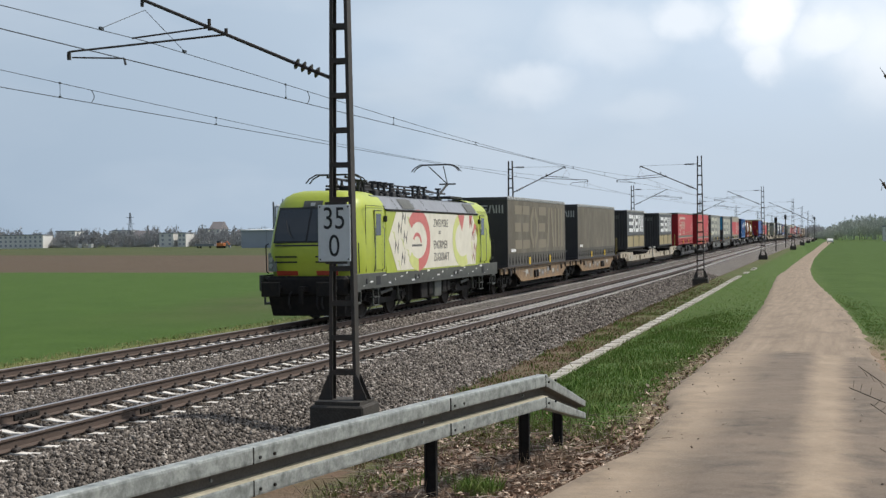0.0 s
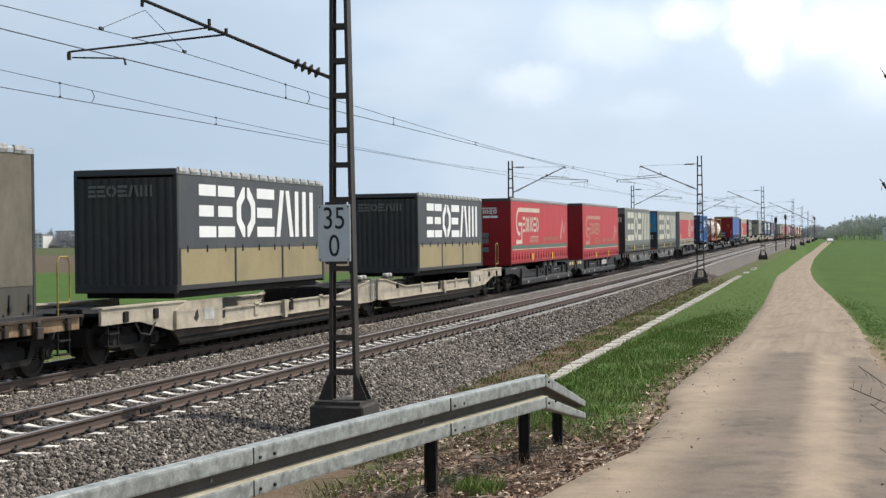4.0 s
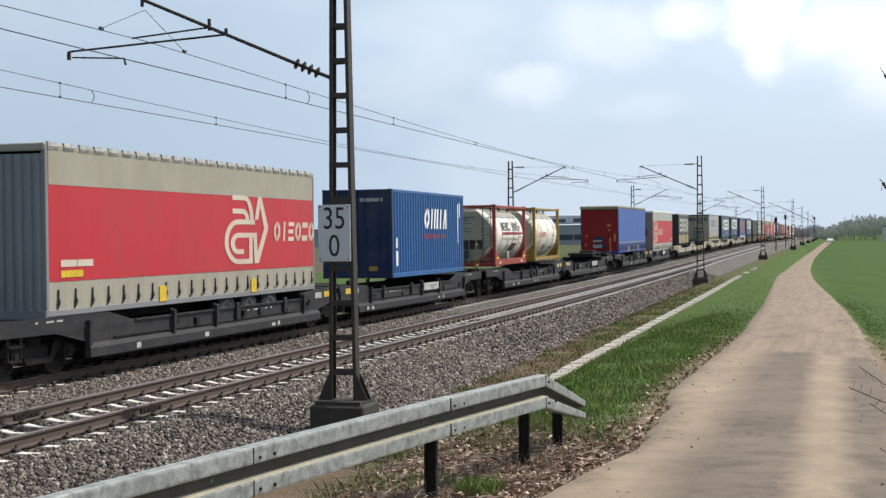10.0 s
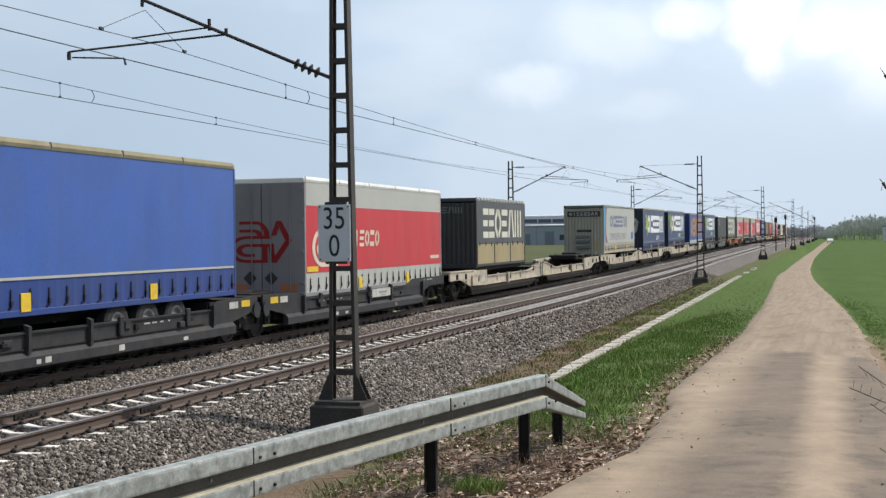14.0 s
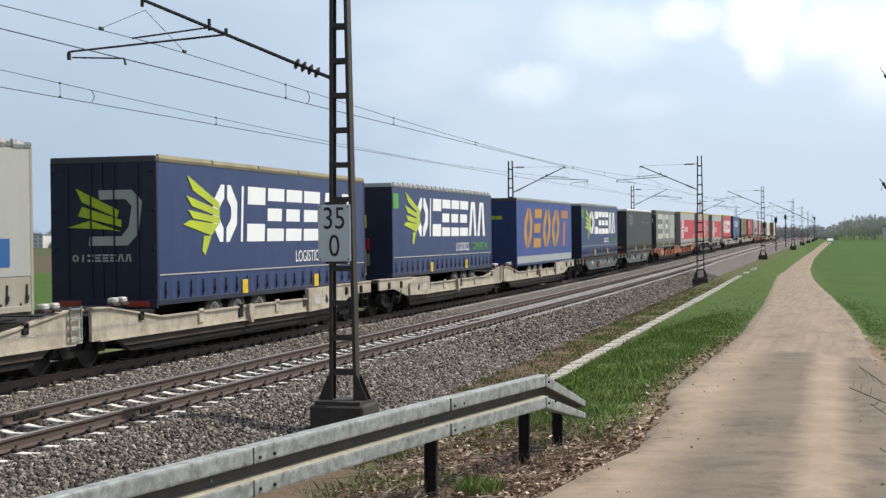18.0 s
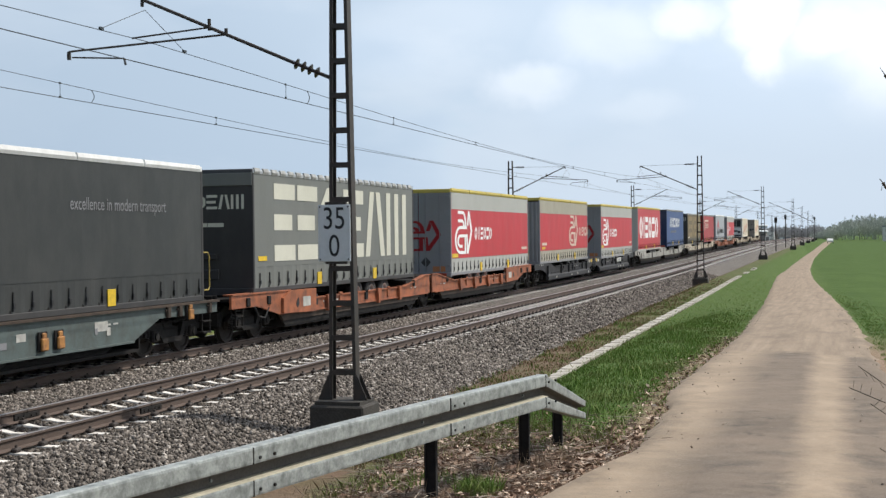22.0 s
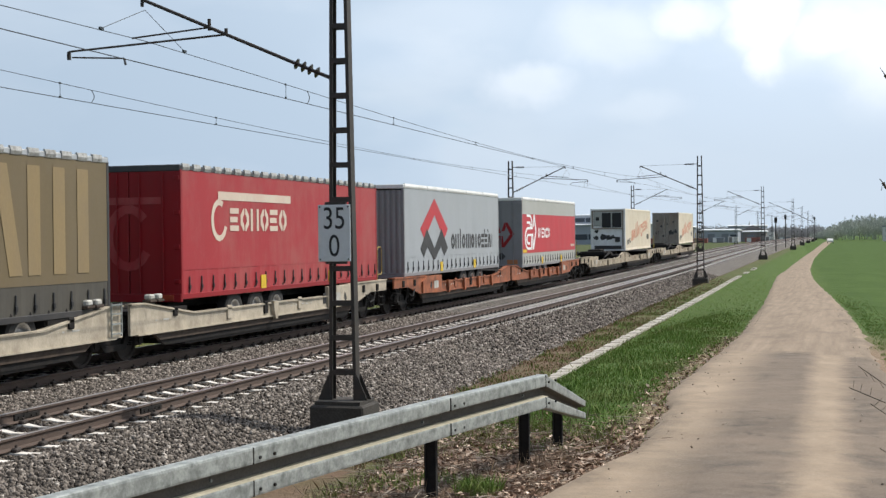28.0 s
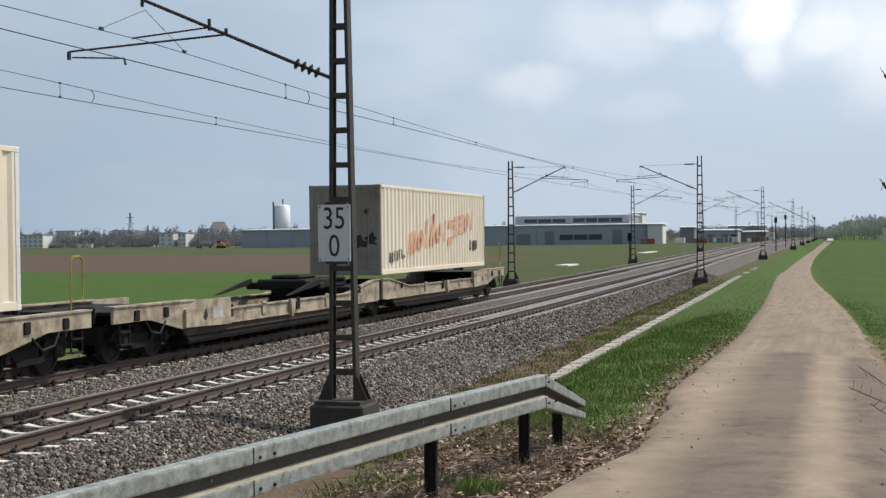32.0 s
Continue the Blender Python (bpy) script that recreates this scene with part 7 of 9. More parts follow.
def clip_hauler(u, z0, z1, label, roof, doors, right=False):
    t = trailer(u, 13.65, z0, z1, P_RED, P_LIGHT if not right else P_LIGHTDIRT, P_ENDGREY, roof, label, doors=doors, edge=roof, frame=P_ENDGREY, corrugated=not doors)
    band = 0.67
    decal(t, [rect(0.12, z1 - 0.10 - band, 13.4, band)], P_LIGHT if not right else P_LIGHTDIRT, SX - 0.004, "band", "light grey upper band")
    y = 0.55 if not right else 7.75
    decal(t, clip_mark(y, z0 + 0.70, 2.65, 1.68), P_WHITEMARK if not (right or "pale" in label) else P_MARKPALE, SX)
    decal(t, word_blocks(y + 3.0, z0 + 1.25, 0.50, 6, 0.40, "dicdjd", 0.06), P_WHITEMARK if not (right or "pale" in label) else P_MARKPALE, SX)
    decal(t, [rect(0.15, z0 + 0.58, 0.85, 0.15)] if not right else [rect(0.5, z0 + 0.62, 0.8, 0.13)], M_YELLOW, SX, "plate")
    decal(t, bars(0.5, z0 + 0.82, 1.2, 0.13, 9) if right else bars(12.2, z0 + 0.75, 1.1, 0.12, 8), P_MARKPALE, SX, "writing")
    if doors:
        end_decal(t, clip_mark(-1.0, z0 + 0.85, 1.9, 1.15), P_DEEPRED)
        for cx in (-0.35, 0.28):
            end_decal(t, [[(cx, z0 + 0.22), (cx + 0.2, z0 + 0.42), (cx, z0 + 0.62), (cx - 0.2, z0 + 0.42)]], P_CHARCOAL)
        end_decal(t, [rect(-0.95, z0 + 0.06, 0.5, 0.2), rect(0.55, z0 + 0.06, 0.5, 0.2)], P_BURNT)
    return t


def navy_hauler(u, z0, z1, label, lead):
    t = trailer(u, 13.65, z0, z1, P_NAVY, P_NAVY, P_NAVYSHADE, P_SILVER if lead != "D" else P_ROOFDARK, label, doors=lead == "D", edge=P_SILVER if lead != "D" else P_WEATHERED, frame=P_NAVYSHADE)
    z = z0 + 1.05
    decal(t, block_row(2.75, z + 0.20, 1.36, [1.35, 0.3, 1.1, 1.1, 1.1, 1.2, 1.2, 1.25], 0.16, 0.10, "dijcccnn", 0.34), P_WHITEMARK, SX, "marking")
    wing = [[(1.45, 1.72), (3.15, 1.12), (3.15, 0.95), (1.75, 1.38)], [(1.40, 1.26), (3.15, 0.945), (3.15, 0.785), (1.70, 1.02)], [(1.50, 0.93), (3.15, 0.78), (3.15, 0.625), (1.75, 0.74)], [(1.25, 0.60), (1.60, 0.70), (3.10, 0.62), (2.70, 0.35)], [(2.30, 0.345), (2.70, 0.345), (2.35, -0.10), (2.20, 0.0)]]
    decal(t, [[(p, z + q) for p, q in f] for f in wing], P_WING, SX + 0.004, "marking", "yellow-green wing shape")
    lettered(t, "LOGISTICS.", 0.44, 7.9, z - 0.36, SX + 0.003, P_WHITEMARK, 0.92)
    if lead != "D":
        lettered(t, "TOMORROW.", 0.44, 10.35, z - 0.36, SX + 0.003, P_GREENTEXT, 0.92)
    decal(t, [rect(0.12, z0 + 0.54, 13.4, 0.03)], P_LIGHT, SX, "stripe")
    if lead == "D":
        end_decal(t, [[(-0.1, z0 + 2.4), (0.7, z0 + 2.4), (0.95, z0 + 2.15), (0.85, z0 + 1.45), (0.6, z0 + 1.2), (-0.35, z0 + 1.2), (-0.32, z0 + 1.4), (0.45, z0 + 1.4), (0.62, z0 + 1.6), (0.7, z0 + 2.05), (0.55, z0 + 2.2), (-0.08, z0 + 2.2)]], P_LIGHT)
        end_decal(t, [[(-0.65, z0 + 2.45), (0.4, z0 + 1.95), (0.35, z0 + 1.8), (-0.5, z0 + 2.15)], [(-0.5, z0 + 2.05), (0.45, z0 + 1.75), (0.45, z0 + 1.6), (-0.6, z0 + 1.85)], [(-0.85, z0 + 1.6), (0.1, z0 + 1.55), (0.45, z0 + 1.5), (-0.3, z0 + 1.75)]], P_WING, -0.012)
        end_decal(t, word_blocks(-0.75, z0 + 0.85, 0.16, 8, 0.15, "dijcccnn"), P_LIGHT)
    else:
        end_decal(t, [rect(-1.15, z0 + 1.55, 1.55, 0.42)], P_WING)
        end_decal(t, bars(-0.9, z0 + 1.63, 0.8, 0.26, 4), M_BLACK, -0.012, "inscription")
        end_decal(t, [rect(-1.2, z0 + 1.0, 1.6, 0.22)], P_GREENTEXT)
        for z_ in (0.3, 0.8):
            part("coupling_box", Build().box((0.0, -0.10, z0 + z_), (0.5, 0.0, z0 + z_ + 0.4), 0.02), P_DEEPRED if z_ > 0.5 else P_GREY, t)
        decal(t, [rect(0.15, z1 - 0.85, 0.55, 0.5)], P_GREENTEXT, SX, "plate")
    return t


def corrugated_box(u, L, z0, z1, side, end, label, lead="doors", pitch=0.30, frame=None):
    t = thing("container", label, "container", "loads of the train")
    hw = 1.22
    frame = frame or end
    n = int((L - 0.3) / pitch)
    for s in (-1, 1):
        ys, xs = [0.15], [hw - 0.005]
        p = (L - 0.3) / n
        for i in range(n):
            y = 0.15 + i * p
            ys += [y + 0.1 * p, y + 0.3 * p, y + 0.6 * p, y + 0.8 * p]
            xs += [hw - 0.005, hw - 0.055, hw - 0.055, hw - 0.005]
        ys.append(L - 0.15)
        xs.append(hw - 0.005)
        b = Build()
        for y, x in zip(ys, xs):
            b.v += [(s * x, y, z0 + 0.12), (s * x, y, z1 - 0.08)]
        m = len(ys)
        b.f = [(2 * i, 2 * i + 2, 2 * i + 3, 2 * i + 1) if s > 0 else (2 * i + 1, 2 * i + 3, 2 * i + 2, 2 * i) for i in range(m - 1)]
        b.m = [0] * (m - 1)
        part("side_wall", b, side, t)
        part("top_rail", Build().box((s * (hw - 0.06), 0.1, z1 - 0.10), (s * hw, L - 0.1, z1), 0.012), side, t)
        part("bottom_rail", Build().box((s * (hw - 0.06), 0.1, z0), (s * hw, L - 0.1, z0 + 0.16), 0.012), side, t)
        for y in (0.0, L - 0.14):
            part("corner_post", Build().box((s * (hw - 0.14), y, z0 + 0.1), (s * hw, y + 0.14, z1 - 0.1), 0.012), frame, t)
            for z in (z0 - 0.005, z1 - 0.113):
                part("corner_casting", Build().box((s * (hw - 0.16), y - 0.006, z), (s * (hw + 0.006), y + 0.152, z + 0.118), 0.015), frame, t)
    part("roof", Build().box((-hw + 0.05, 0.1, z1 - 0.06), (hw - 0.05, L - 0.1, z1 - 0.02)), side, t)
    part("floor", Build().box((-hw + 0.05, 0.1, z0 + 0.03), (hw - 0.05, L - 0.1, z0 + 0.14)), M_DARK, t)
    for y0, d in ((0.06, -1), (L - 0.06, 1)):
        for s in (-1, 1):
            part("door", Build().box((s * 0.01, y0 - 0.03, z0 + 0.12), (s * (hw - 0.13), y0 + 0.03, z1 - 0.12), 0.01), end, t)
            if d < 0 and lead == "doors":
                for x in (0.28, 0.80):
                    part("lock_bar", Build().tube((s * x, y0 - 0.06, z0 + 0.08), (s * x, y0 - 0.06, z1 - 0.08), 0.018, 8), frame, t)
                for k in range(4):
                    z = z0 + 0.35 + k * (z1 - z0 - 0.7) / 3
                    part("hinge", Build().box((s * (hw - 0.2), y0 - 0.06, z - 0.05), (s * (hw - 0.08), y0, z + 0.05), 0.01), frame, t)
        part("header", Build().box((-hw + 0.1, y0 - 0.05, z1 - 0.13), (hw - 0.1, y0 + 0.05, z1 - 0.005), 0.012), frame, t)
        part("door_sill", Build().box((-hw + 0.1, y0 - 0.05, z0), (hw - 0.1, y0 + 0.05, z0 + 0.13), 0.012), frame, t)
    MOVING.append((t, u, 0.0))
    return t


def tank(u, z0, z1, frame_mat, label, red):
    """A tank barrel in an open steel frame; its leading end is clad and carries a ladder."""
    L, hw = 6.06, 1.22
    t = thing("tank_container", label, "tank container", "loads of the train")
    cz = (z0 + z1) / 2 + 0.03
    R = 1.185
    prof = [(0.10, 0.02), (0.10, 0.98), (0.13, 1.06), (0.20, 1.13), (0.34, R), (L - 0.52, R), (L - 0.38, 1.10), (L - 0.28, 0.92), (L - 0.22, 0.5), (L - 0.20, 0.05)]
    part("barrel", Build().lathe(prof, (0, 0, cz), 1, 56), P_TANKWHITE, t, "white insulated tank barrel with rust-brown streaks", smooth=True)
    bands = (0.42, 1.45, 2.55, 3.65, 4.75) if red else (0.42, 1.75, 3.25, 4.75)
    for y in bands:
        part("band", Build().lathe([(y - 0.018, R + 0.001), (y - 0.014, R + 0.008), (y + 0.014, R + 0.008), (y + 0.018, R + 0.001)], (0, 0, cz), 1, 56), P_SLATE, t)
    rail = 0.30 if red else 0.20
    for s in (-1, 1):
        for y in (0.0, L - 0.13):
            part("corner_post", Build().box((s * (hw - 0.14), y, z0), (s * hw, y + 0.13, z1), 0.02), frame_mat, t)
            for z in (z0 - 0.012, z1 - 0.118):
                part("corner_casting", Build().box((s * (hw - 0.17), y - 0.012, z), (s * (hw + 0.012), y + 0.142, z + 0.13), 0.015), frame_mat, t)
        part("bottom_rail", Build().box((s * (hw - 0.05), 0.13, z0 + 0.03), (s * (hw - 0.01), L - 0.13, z0 + rail), 0.012), frame_mat, t)
        part("top_rail", Build().box((s * (hw - 0.10), 0.12, z1 - 0.12), (s * (hw - 0.01), L - 0.12, z1 - 0.02), 0.02), frame_mat, t)
        for y in (0.06, L - 0.06):
            part("gusset", Build().prism([(s * (hw - 0.12), z0 + 0.12), (s * (hw - 0.75), z0 + 0.12), (s * (hw - 0.12), z0 + 0.85)], 1, y - 0.012, y + 0.012), frame_mat, t)
            q = 0.13 if y < 1 else L - 0.13
            d = 1 if y < 1 else -1
            part("gusset", Build().prism([(q, z0 + rail - 0.02), (q + d * (0.62 if red else 0.25), z0 + rail - 0.02), (q + d * 0.42 * (1 if red else 0.4), z0 + rail + 0.22), (q, z0 + rail + (0.34 if red else 0.30))], 0, s * (hw - 0.045), s * (hw - 0.015)), frame_mat, t)
    for y in (0.02, L - 0.13):
        part("end_beam", Build().box((-hw + 0.14, y, z0), (hw - 0.14, y + 0.11, z0 + 0.15), 0.02), frame_mat, t)
        part("end_beam", Build().box((-hw + 0.14, y, z1 - 0.11), (hw - 0.14, y + 0.11, z1 - 0.01), 0.02), frame_mat, t)
    part("walkway", Build().box((-0.4, 0.2, z1 - 0.08), (0.4, L - 0.2, z1 - 0.03)), P_SILVER, t)
    for y in (1.0, 2.6, 4.2):
        part("walkway_bracket", Build().box((0.72, y, z1 - 0.26), (0.78, y + 0.06, z1 - 0.04)), P_CHARCOAL, t)

    # leading end: dusty cladding, dark band, ladder, grab rail and valve cover
    flat = Build().prism([(-1.0, cz - 0.42), (-0.42, cz - 1.02), (0.42, cz - 1.02), (1.0, cz - 0.42), (1.0, cz + 0.42), (0.42, cz + 1.02), (-0.42, cz + 1.02), (-1.0, cz + 0.42)], 1, 0.055, 0.098)
    part("end_plate", flat, P_LIGHTDIRT, t, "dusty flat end cladding")
    part("end_band", Build().box((-0.98, 0.044, cz - 0.62), (0.62, 0.053, cz - 0.22)), P_CHARCOAL if red else P_GREY, t)
    part("valve_cover", Build().box((-0.42, 0.0, cz - 1.0), (0.10, 0.05, cz - 0.64), 0.012), P_SLATE, t)
    for x in (0.66, 1.02):
        part("ladder_rail", Build().tube((x, 0.02, z0 + 0.1), (x, 0.02, z1 - 0.12), 0.018, 6), P_CHARCOAL if red else frame_mat, t)
    for i in range(8):
        part("rung", Build().tube((0.66, 0.02, z0 + 0.3 + i * 0.28), (1.02, 0.02, z0 + 0.3 + i * 0.28), 0.014, 6), P_SILVER, t)
    if red:
        part("grab_rail", Build().tube((0.05, -0.03, z0 + 0.1), (0.05, -0.03, cz - 0.18), 0.02, 6).tube((0.05, -0.03, cz - 0.18), (0.36, -0.03, cz - 0.18), 0.02, 6).tube((0.36, -0.03, cz - 0.18), (0.36, -0.03, cz - 0.75), 0.02, 6).tube((0.05, -0.03, cz - 0.75), (0.36, -0.03, cz - 0.75), 0.02, 6), P_LIGHTDIRT, t)
        for k, (x, w) in enumerate(((-0.45, 0.78), (-0.28, 0.24), (-0.5, 0.62), (-0.5, 0.3), (-0.5, 0.6), (-0.5, 0.66))):
            part("writing", Build().box((x, 0.046, cz + 0.72 - k * 0.115), (x + w, 0.053, cz + 0.72 - k * 0.115 + (0.075 if k < 2 else 0.04))), P_GREY, t)

    def bent(y, z, lift):
        return (math.sqrt(max(0.01, (R + lift) ** 2 - (z - cz) ** 2)), y, z)

    def wrapped(polys, material, name="marking", label_="", lift=0.010):
        """Shapes on the barrel's near side, bent round it, each a part of its own."""
        for p in polys:
            g = Build()
            lo, hi = min(z for _, z in p), max(z for _, z in p)
            n = max(1, int((hi - lo) / 0.05))

            def span(zz):
                ys = []
                for (ya, za), (yb, zb) in zip(p, p[1:] + p[:1]):
                    if abs(zb - za) < 1e-6:
                        if abs(zz - za) < 1e-6:
                            ys += [ya, yb]
                    elif min(za, zb) - 1e-6 <= zz <= max(za, zb) + 1e-6:
                        ys.append(ya + (yb - ya) * (zz - za) / (zb - za))
                return min(ys), max(ys)
            for i in range(n):
                q = []
                for zz, order in ((lo + (hi - lo) * i / n, 1), (lo + (hi - lo) * (i + 1) / n, -1)):
                    q += [bent(y, zz, lift) for y in span(zz)[::order]]
                g.add(q, [(0, 1, 2, 3)])
            part(name, g, material, t, label_)

    def written(text, size, y, z, width, material):
        me = lettering(text, size, 0.0)
        far = max(v.co.x for v in me.vertices)
        for v in me.vertices:
            v.co = bent(y + v.co.x * width / far, z + v.co.y, 0.012)
        me.materials.append(material)
        part("lettering", me, None, t)["kind"] = "stuff"

    # weathered panels along the crown
    crown = P_LIGHTDIRT if red else P_GREY
    for a, b in zip(bands, bands[1:] + (L - 0.6,)):
        wrapped([rect(a + 0.03, cz + 0.84, b - a - 0.06, 0.17)], crown if red else P_LIGHTDIRT, "crown_panel")
        wrapped([rect(a + 0.03, cz + 1.02, b - a - 0.06, 0.12)], P_GREY, "crown_panel")
    if red:
        wrapped(block_row(1.38, 2.77, 0.38, [0.27, 0.2, 0.2, 0.22, 0.2, 0.28], 0.06, 0.0, "nucndj", 0.075), P_CHARCOAL)
        wrapped(block_row(3.35, 2.77, 0.38, [0.24, 0.3, 0.2, 0.26, 0.2], 0.07, 0.0, "inunc", 0.075), P_CHARCOAL)
        wrapped([rect(1.4, 2.60, 3.0, 0.11), rect(4.42, 2.61, 1.05, 0.09)], P_DEEPRED)
        written("Internationale Spedition & Lagerung", 0.19, 1.38, 2.36, 3.35, P_GREY)
        wrapped([[(3.1, 1.87), (4.25, 1.87), (4.5, 2.21), (3.45, 2.21)]], P_CHARCOAL, lift=0.006)
        wrapped([[(3.75, 2.04), (3.96, 1.93), (4.17, 2.04), (3.96, 2.15)]], P_TANKRED)
        wrapped([rect(2.65, 2.08 - i * 0.07, 0.5 - 0.1 * i, 0.045) for i in range(3)], P_GREY, "writing")
        wrapped([rect(4.75, 2.16, 0.36, 0.11)], M_YELLOW, "plate")
        wrapped([rect(4.75, 2.47, 0.45, 0.04), rect(4.85, 2.85, 0.22, 0.16)], P_GREY, "writing")
        part("document_box", Build().box((hw - 0.02, 1.95, z0 + 0.28), (hw + 0.06, 2.3, z0 + 0.62), 0.02), P_LIGHTDIRT, t)
        for y in (0.75, 5.0):
            part("placard", Build().box((hw - 0.008, y, z0 + 0.10), (hw + 0.004, y + 0.24, z0 + 0.19)), P_TANKWHITE, t)
        for y in (0.16, 5.4):
            part("placard", Build().box((hw - 0.012, y, z0 + 0.31), (hw + 0.004, y + 0.5, z0 + 0.40)), M_YELLOW, t)
    else:
        c, w, h = 1.22, 0.78, 0.60
        outer = [(c - w, 2.58), (c, 2.58 - h), (c + w, 2.58), (c, 2.58 + h)]
        inner = [(c + (y - c) * 0.76, 2.58 + (z - 2.58) * 0.76) for y, z in outer]
        for i in range(4):
            j = (i + 1) % 4
            part("emblem_bar", bar_strip(outer[i], outer[j], inner[j], inner[i], bent), P_DIAMOND, t, "yellowed emblem outline")
        wrapped(block_row(0.92, 2.45, 0.26, [0.13, 0.15, 0.15, 0.17, 0.14, 0.17, 0.07, 0.15, 0.14, 0.14], 0.05, 0.03, "cundinincu", 0.05), P_RUST_RED, lift=0.014)
        wrapped([[(2.5, 1.86), (2.9, 1.82), (3.05, 2.06), (2.72, 2.1)]], P_RUST_RED)
        wrapped([[(3.12, 1.92), (3.25, 1.9), (3.3, 2.0), (3.18, 2.02)]], P_CHARCOAL)
        wrapped([rect(4.45, 2.45, 0.34, 0.12), rect(4.4, 2.3, 0.5, 0.05), rect(4.75, 2.05, 0.5, 0.04), rect(4.85, 2.88, 0.16, 0.08)], P_GREY, "writing")
        wrapped([rect(4.7, 1.84, 0.42, 0.15)], P_SLATE, "plate")
    MOVING.append((t, u, 0.0))
    return t


def bar_strip(a, b, c, d, bent):
    """A slanting bar between edges a-b and d-c, bent round a barrel."""
    g, n = Build(), 12
    for i in range(n):
        q = []
        for (p, r), f in (((a, b), i / n), ((a, b), (i + 1) / n), ((d, c), (i + 1) / n), ((d, c), i / n)):
            q.append(bent(p[0] + (r[0] - p[0]) * f, p[1] + (r[1] - p[1]) * f, 0.010))
        g.add(q, [(0, 1, 2, 3)])
    return g


def load_train():
    taupe(59.89, 1.19, 4.28, 1, "grey-brown faded curtain trailer with worn block letters")
    taupe(77.27, 1.20, 4.24, 0, "plain grey-brown dusty curtain trailer")
    dropside(96.57, 1.52, 4.14, "dark swap body with white blocks and beige drop sides")
    dropside(114.91, 1.46, 4.10, "charcoal swap body with white blocks and weathered beige boards")
    red_hauler(129.3, 1.36, 4.24, "red curtain trailer with pale emblem and red front wall darkened for shade", True)
    red_hauler(147.6, 1.14, 4.33, "bright red curtain trailer with worn pale emblem", False)
    grey_hauler(164.3, 1.30, 4.29, "grey curtain trailer with large cream block marks")
    grey_hauler(182.5, 1.24, 4.27, "grey curtain trailer with cream marks and blue picture doors", True)
    clip_hauler(199.3, 1.24, 4.37, "dusty red and grey curtain trailer with pale arrow emblem", P_LIGHTDIRT, False, True)
    t = corrugated_box(220.2, 9.12, 1.21, 4.16, P_CONTBLUE, P_CONTSHADE, "blue corrugated steel container with white mark")
    decal(t, block_row(3.7, 2.85, 0.72, [0.62, 0.42, 0.5, 0.5, 0.5], 0.10, 0.12, "diuin", 0.17), P_WHITEMARK, 1.222)
    decal(t, word_blocks(3.7, 2.50, 0.16, 9, 0.25, "djnucnidc"), P_TANKRED, 1.222, "writing")
    decal(t, [rect(8.2, 2.3, 0.1, 1.5), rect(8.45, 3.3, 0.1, 0.55), rect(0.42, 1.6, 0.2, 0.5), rect(0.42, 2.2, 0.15, 0.35)], P_WHITEMARK, 1.222, "marking")
    end_decal(t, [rect(-0.75, 3.2, 0.12, 0.5), rect(-0.55, 3.2, 0.12, 0.5), rect(-0.4, 2.5, 0.1, 0.5), rect(0.1, 3.75, 0.8, 0.12)], P_LIGHT, 0.02)
    end_decal(t, [rect(-0.4, 2.2, 0.12, 0.25), rect(-0.9, 1.45, 0.3, 0.15), rect(-0.3, 1.45, 0.3, 0.2), rect(0.4, 1.45, 0.3, 0.15)], P_ORANGE, 0.02)
    tank(234.62, 1.24, 3.90, P_TANKRED, "white tank container with dark writing in a red steel frame", True)
    tank(242.8, 1.28, 3.90, P_TANKYELLOW, "white tank container with orange emblem in a mustard frame", False)
    t = trailer(269.4, 13.65, 1.30, 4.36, P_BLUE, P_SKIRTBLUE, P_DEEPRED, P_WEATHERED, "bright blue curtain trailer with deep red front wall", doors=False, edge=P_WEATHERED, frame=P_SKIRTBLUE)
    part("front_canopy", Build().box((-1.31, -0.14, 4.14), (1.31, 0.12, 4.38), 0.06), P_WEATHERED, t, "weathered grey canopy over the front wall")
    decal(t, [rect(0.12, 1.86, 13.4, 0.05)], P_LIGHT, SX, "stripe")
    for x, z, w, h, m_ in ((-0.45, 1.55, 0.6, 0.25, P_LIGHT), (-0.45, 1.95, 0.6, 0.14, P_LIGHT), (-0.35, 1.75, 0.4, 0.12, P_CHARCOAL), (0.45, 1.6, 0.2, 0.5, P_DEEPRED), (-0.45, 2.2, 0.7, 0.1, P_CHARCOAL)):
        part("coupling_box", Build().box((x, -0.09, z), (x + w, 0.0, z + h), 0.015), m_, t)
    end_decal(t, [rect(0.5, 3.0, 0.24, 0.16), rect(0.6, 2.7, 0.12, 0.12), rect(-0.95, 2.3, 0.12, 0.14), rect(-1.0, 1.7, 0.1, 0.16), rect(0.95, 2.0, 0.14, 0.5)], P_ORANGE)
    clip_hauler(287.6, 1.04, 4.23, "red and grey curtain trailer with pale emblem and grey doors", P_ROOFWHITE, True)
    dropside(306.5, 1.40, 4.12, "dark swap body with worn cream blocks and tan boards", True)
    t = trailer(338.7, 13.65, 1.38, 4.34, P_LIGHT, P_LIGHTDIRT, P_LIGHTDIRT, P_GREY, "pale grey curtain trailer with blue and orange curved edge", doors=False, corrugated=True, edge=P_GREY, frame=P_LIGHTDIRT)
    decal(t, block_row(2.5, 2.95, 0.75, [0.95, 0.25, 0.85, 0.85, 0.85, 0.95, 0.95, 0.95], 0.12, 0.05, "dijcccnn", 0.2), P_BLUEGREY, SX)
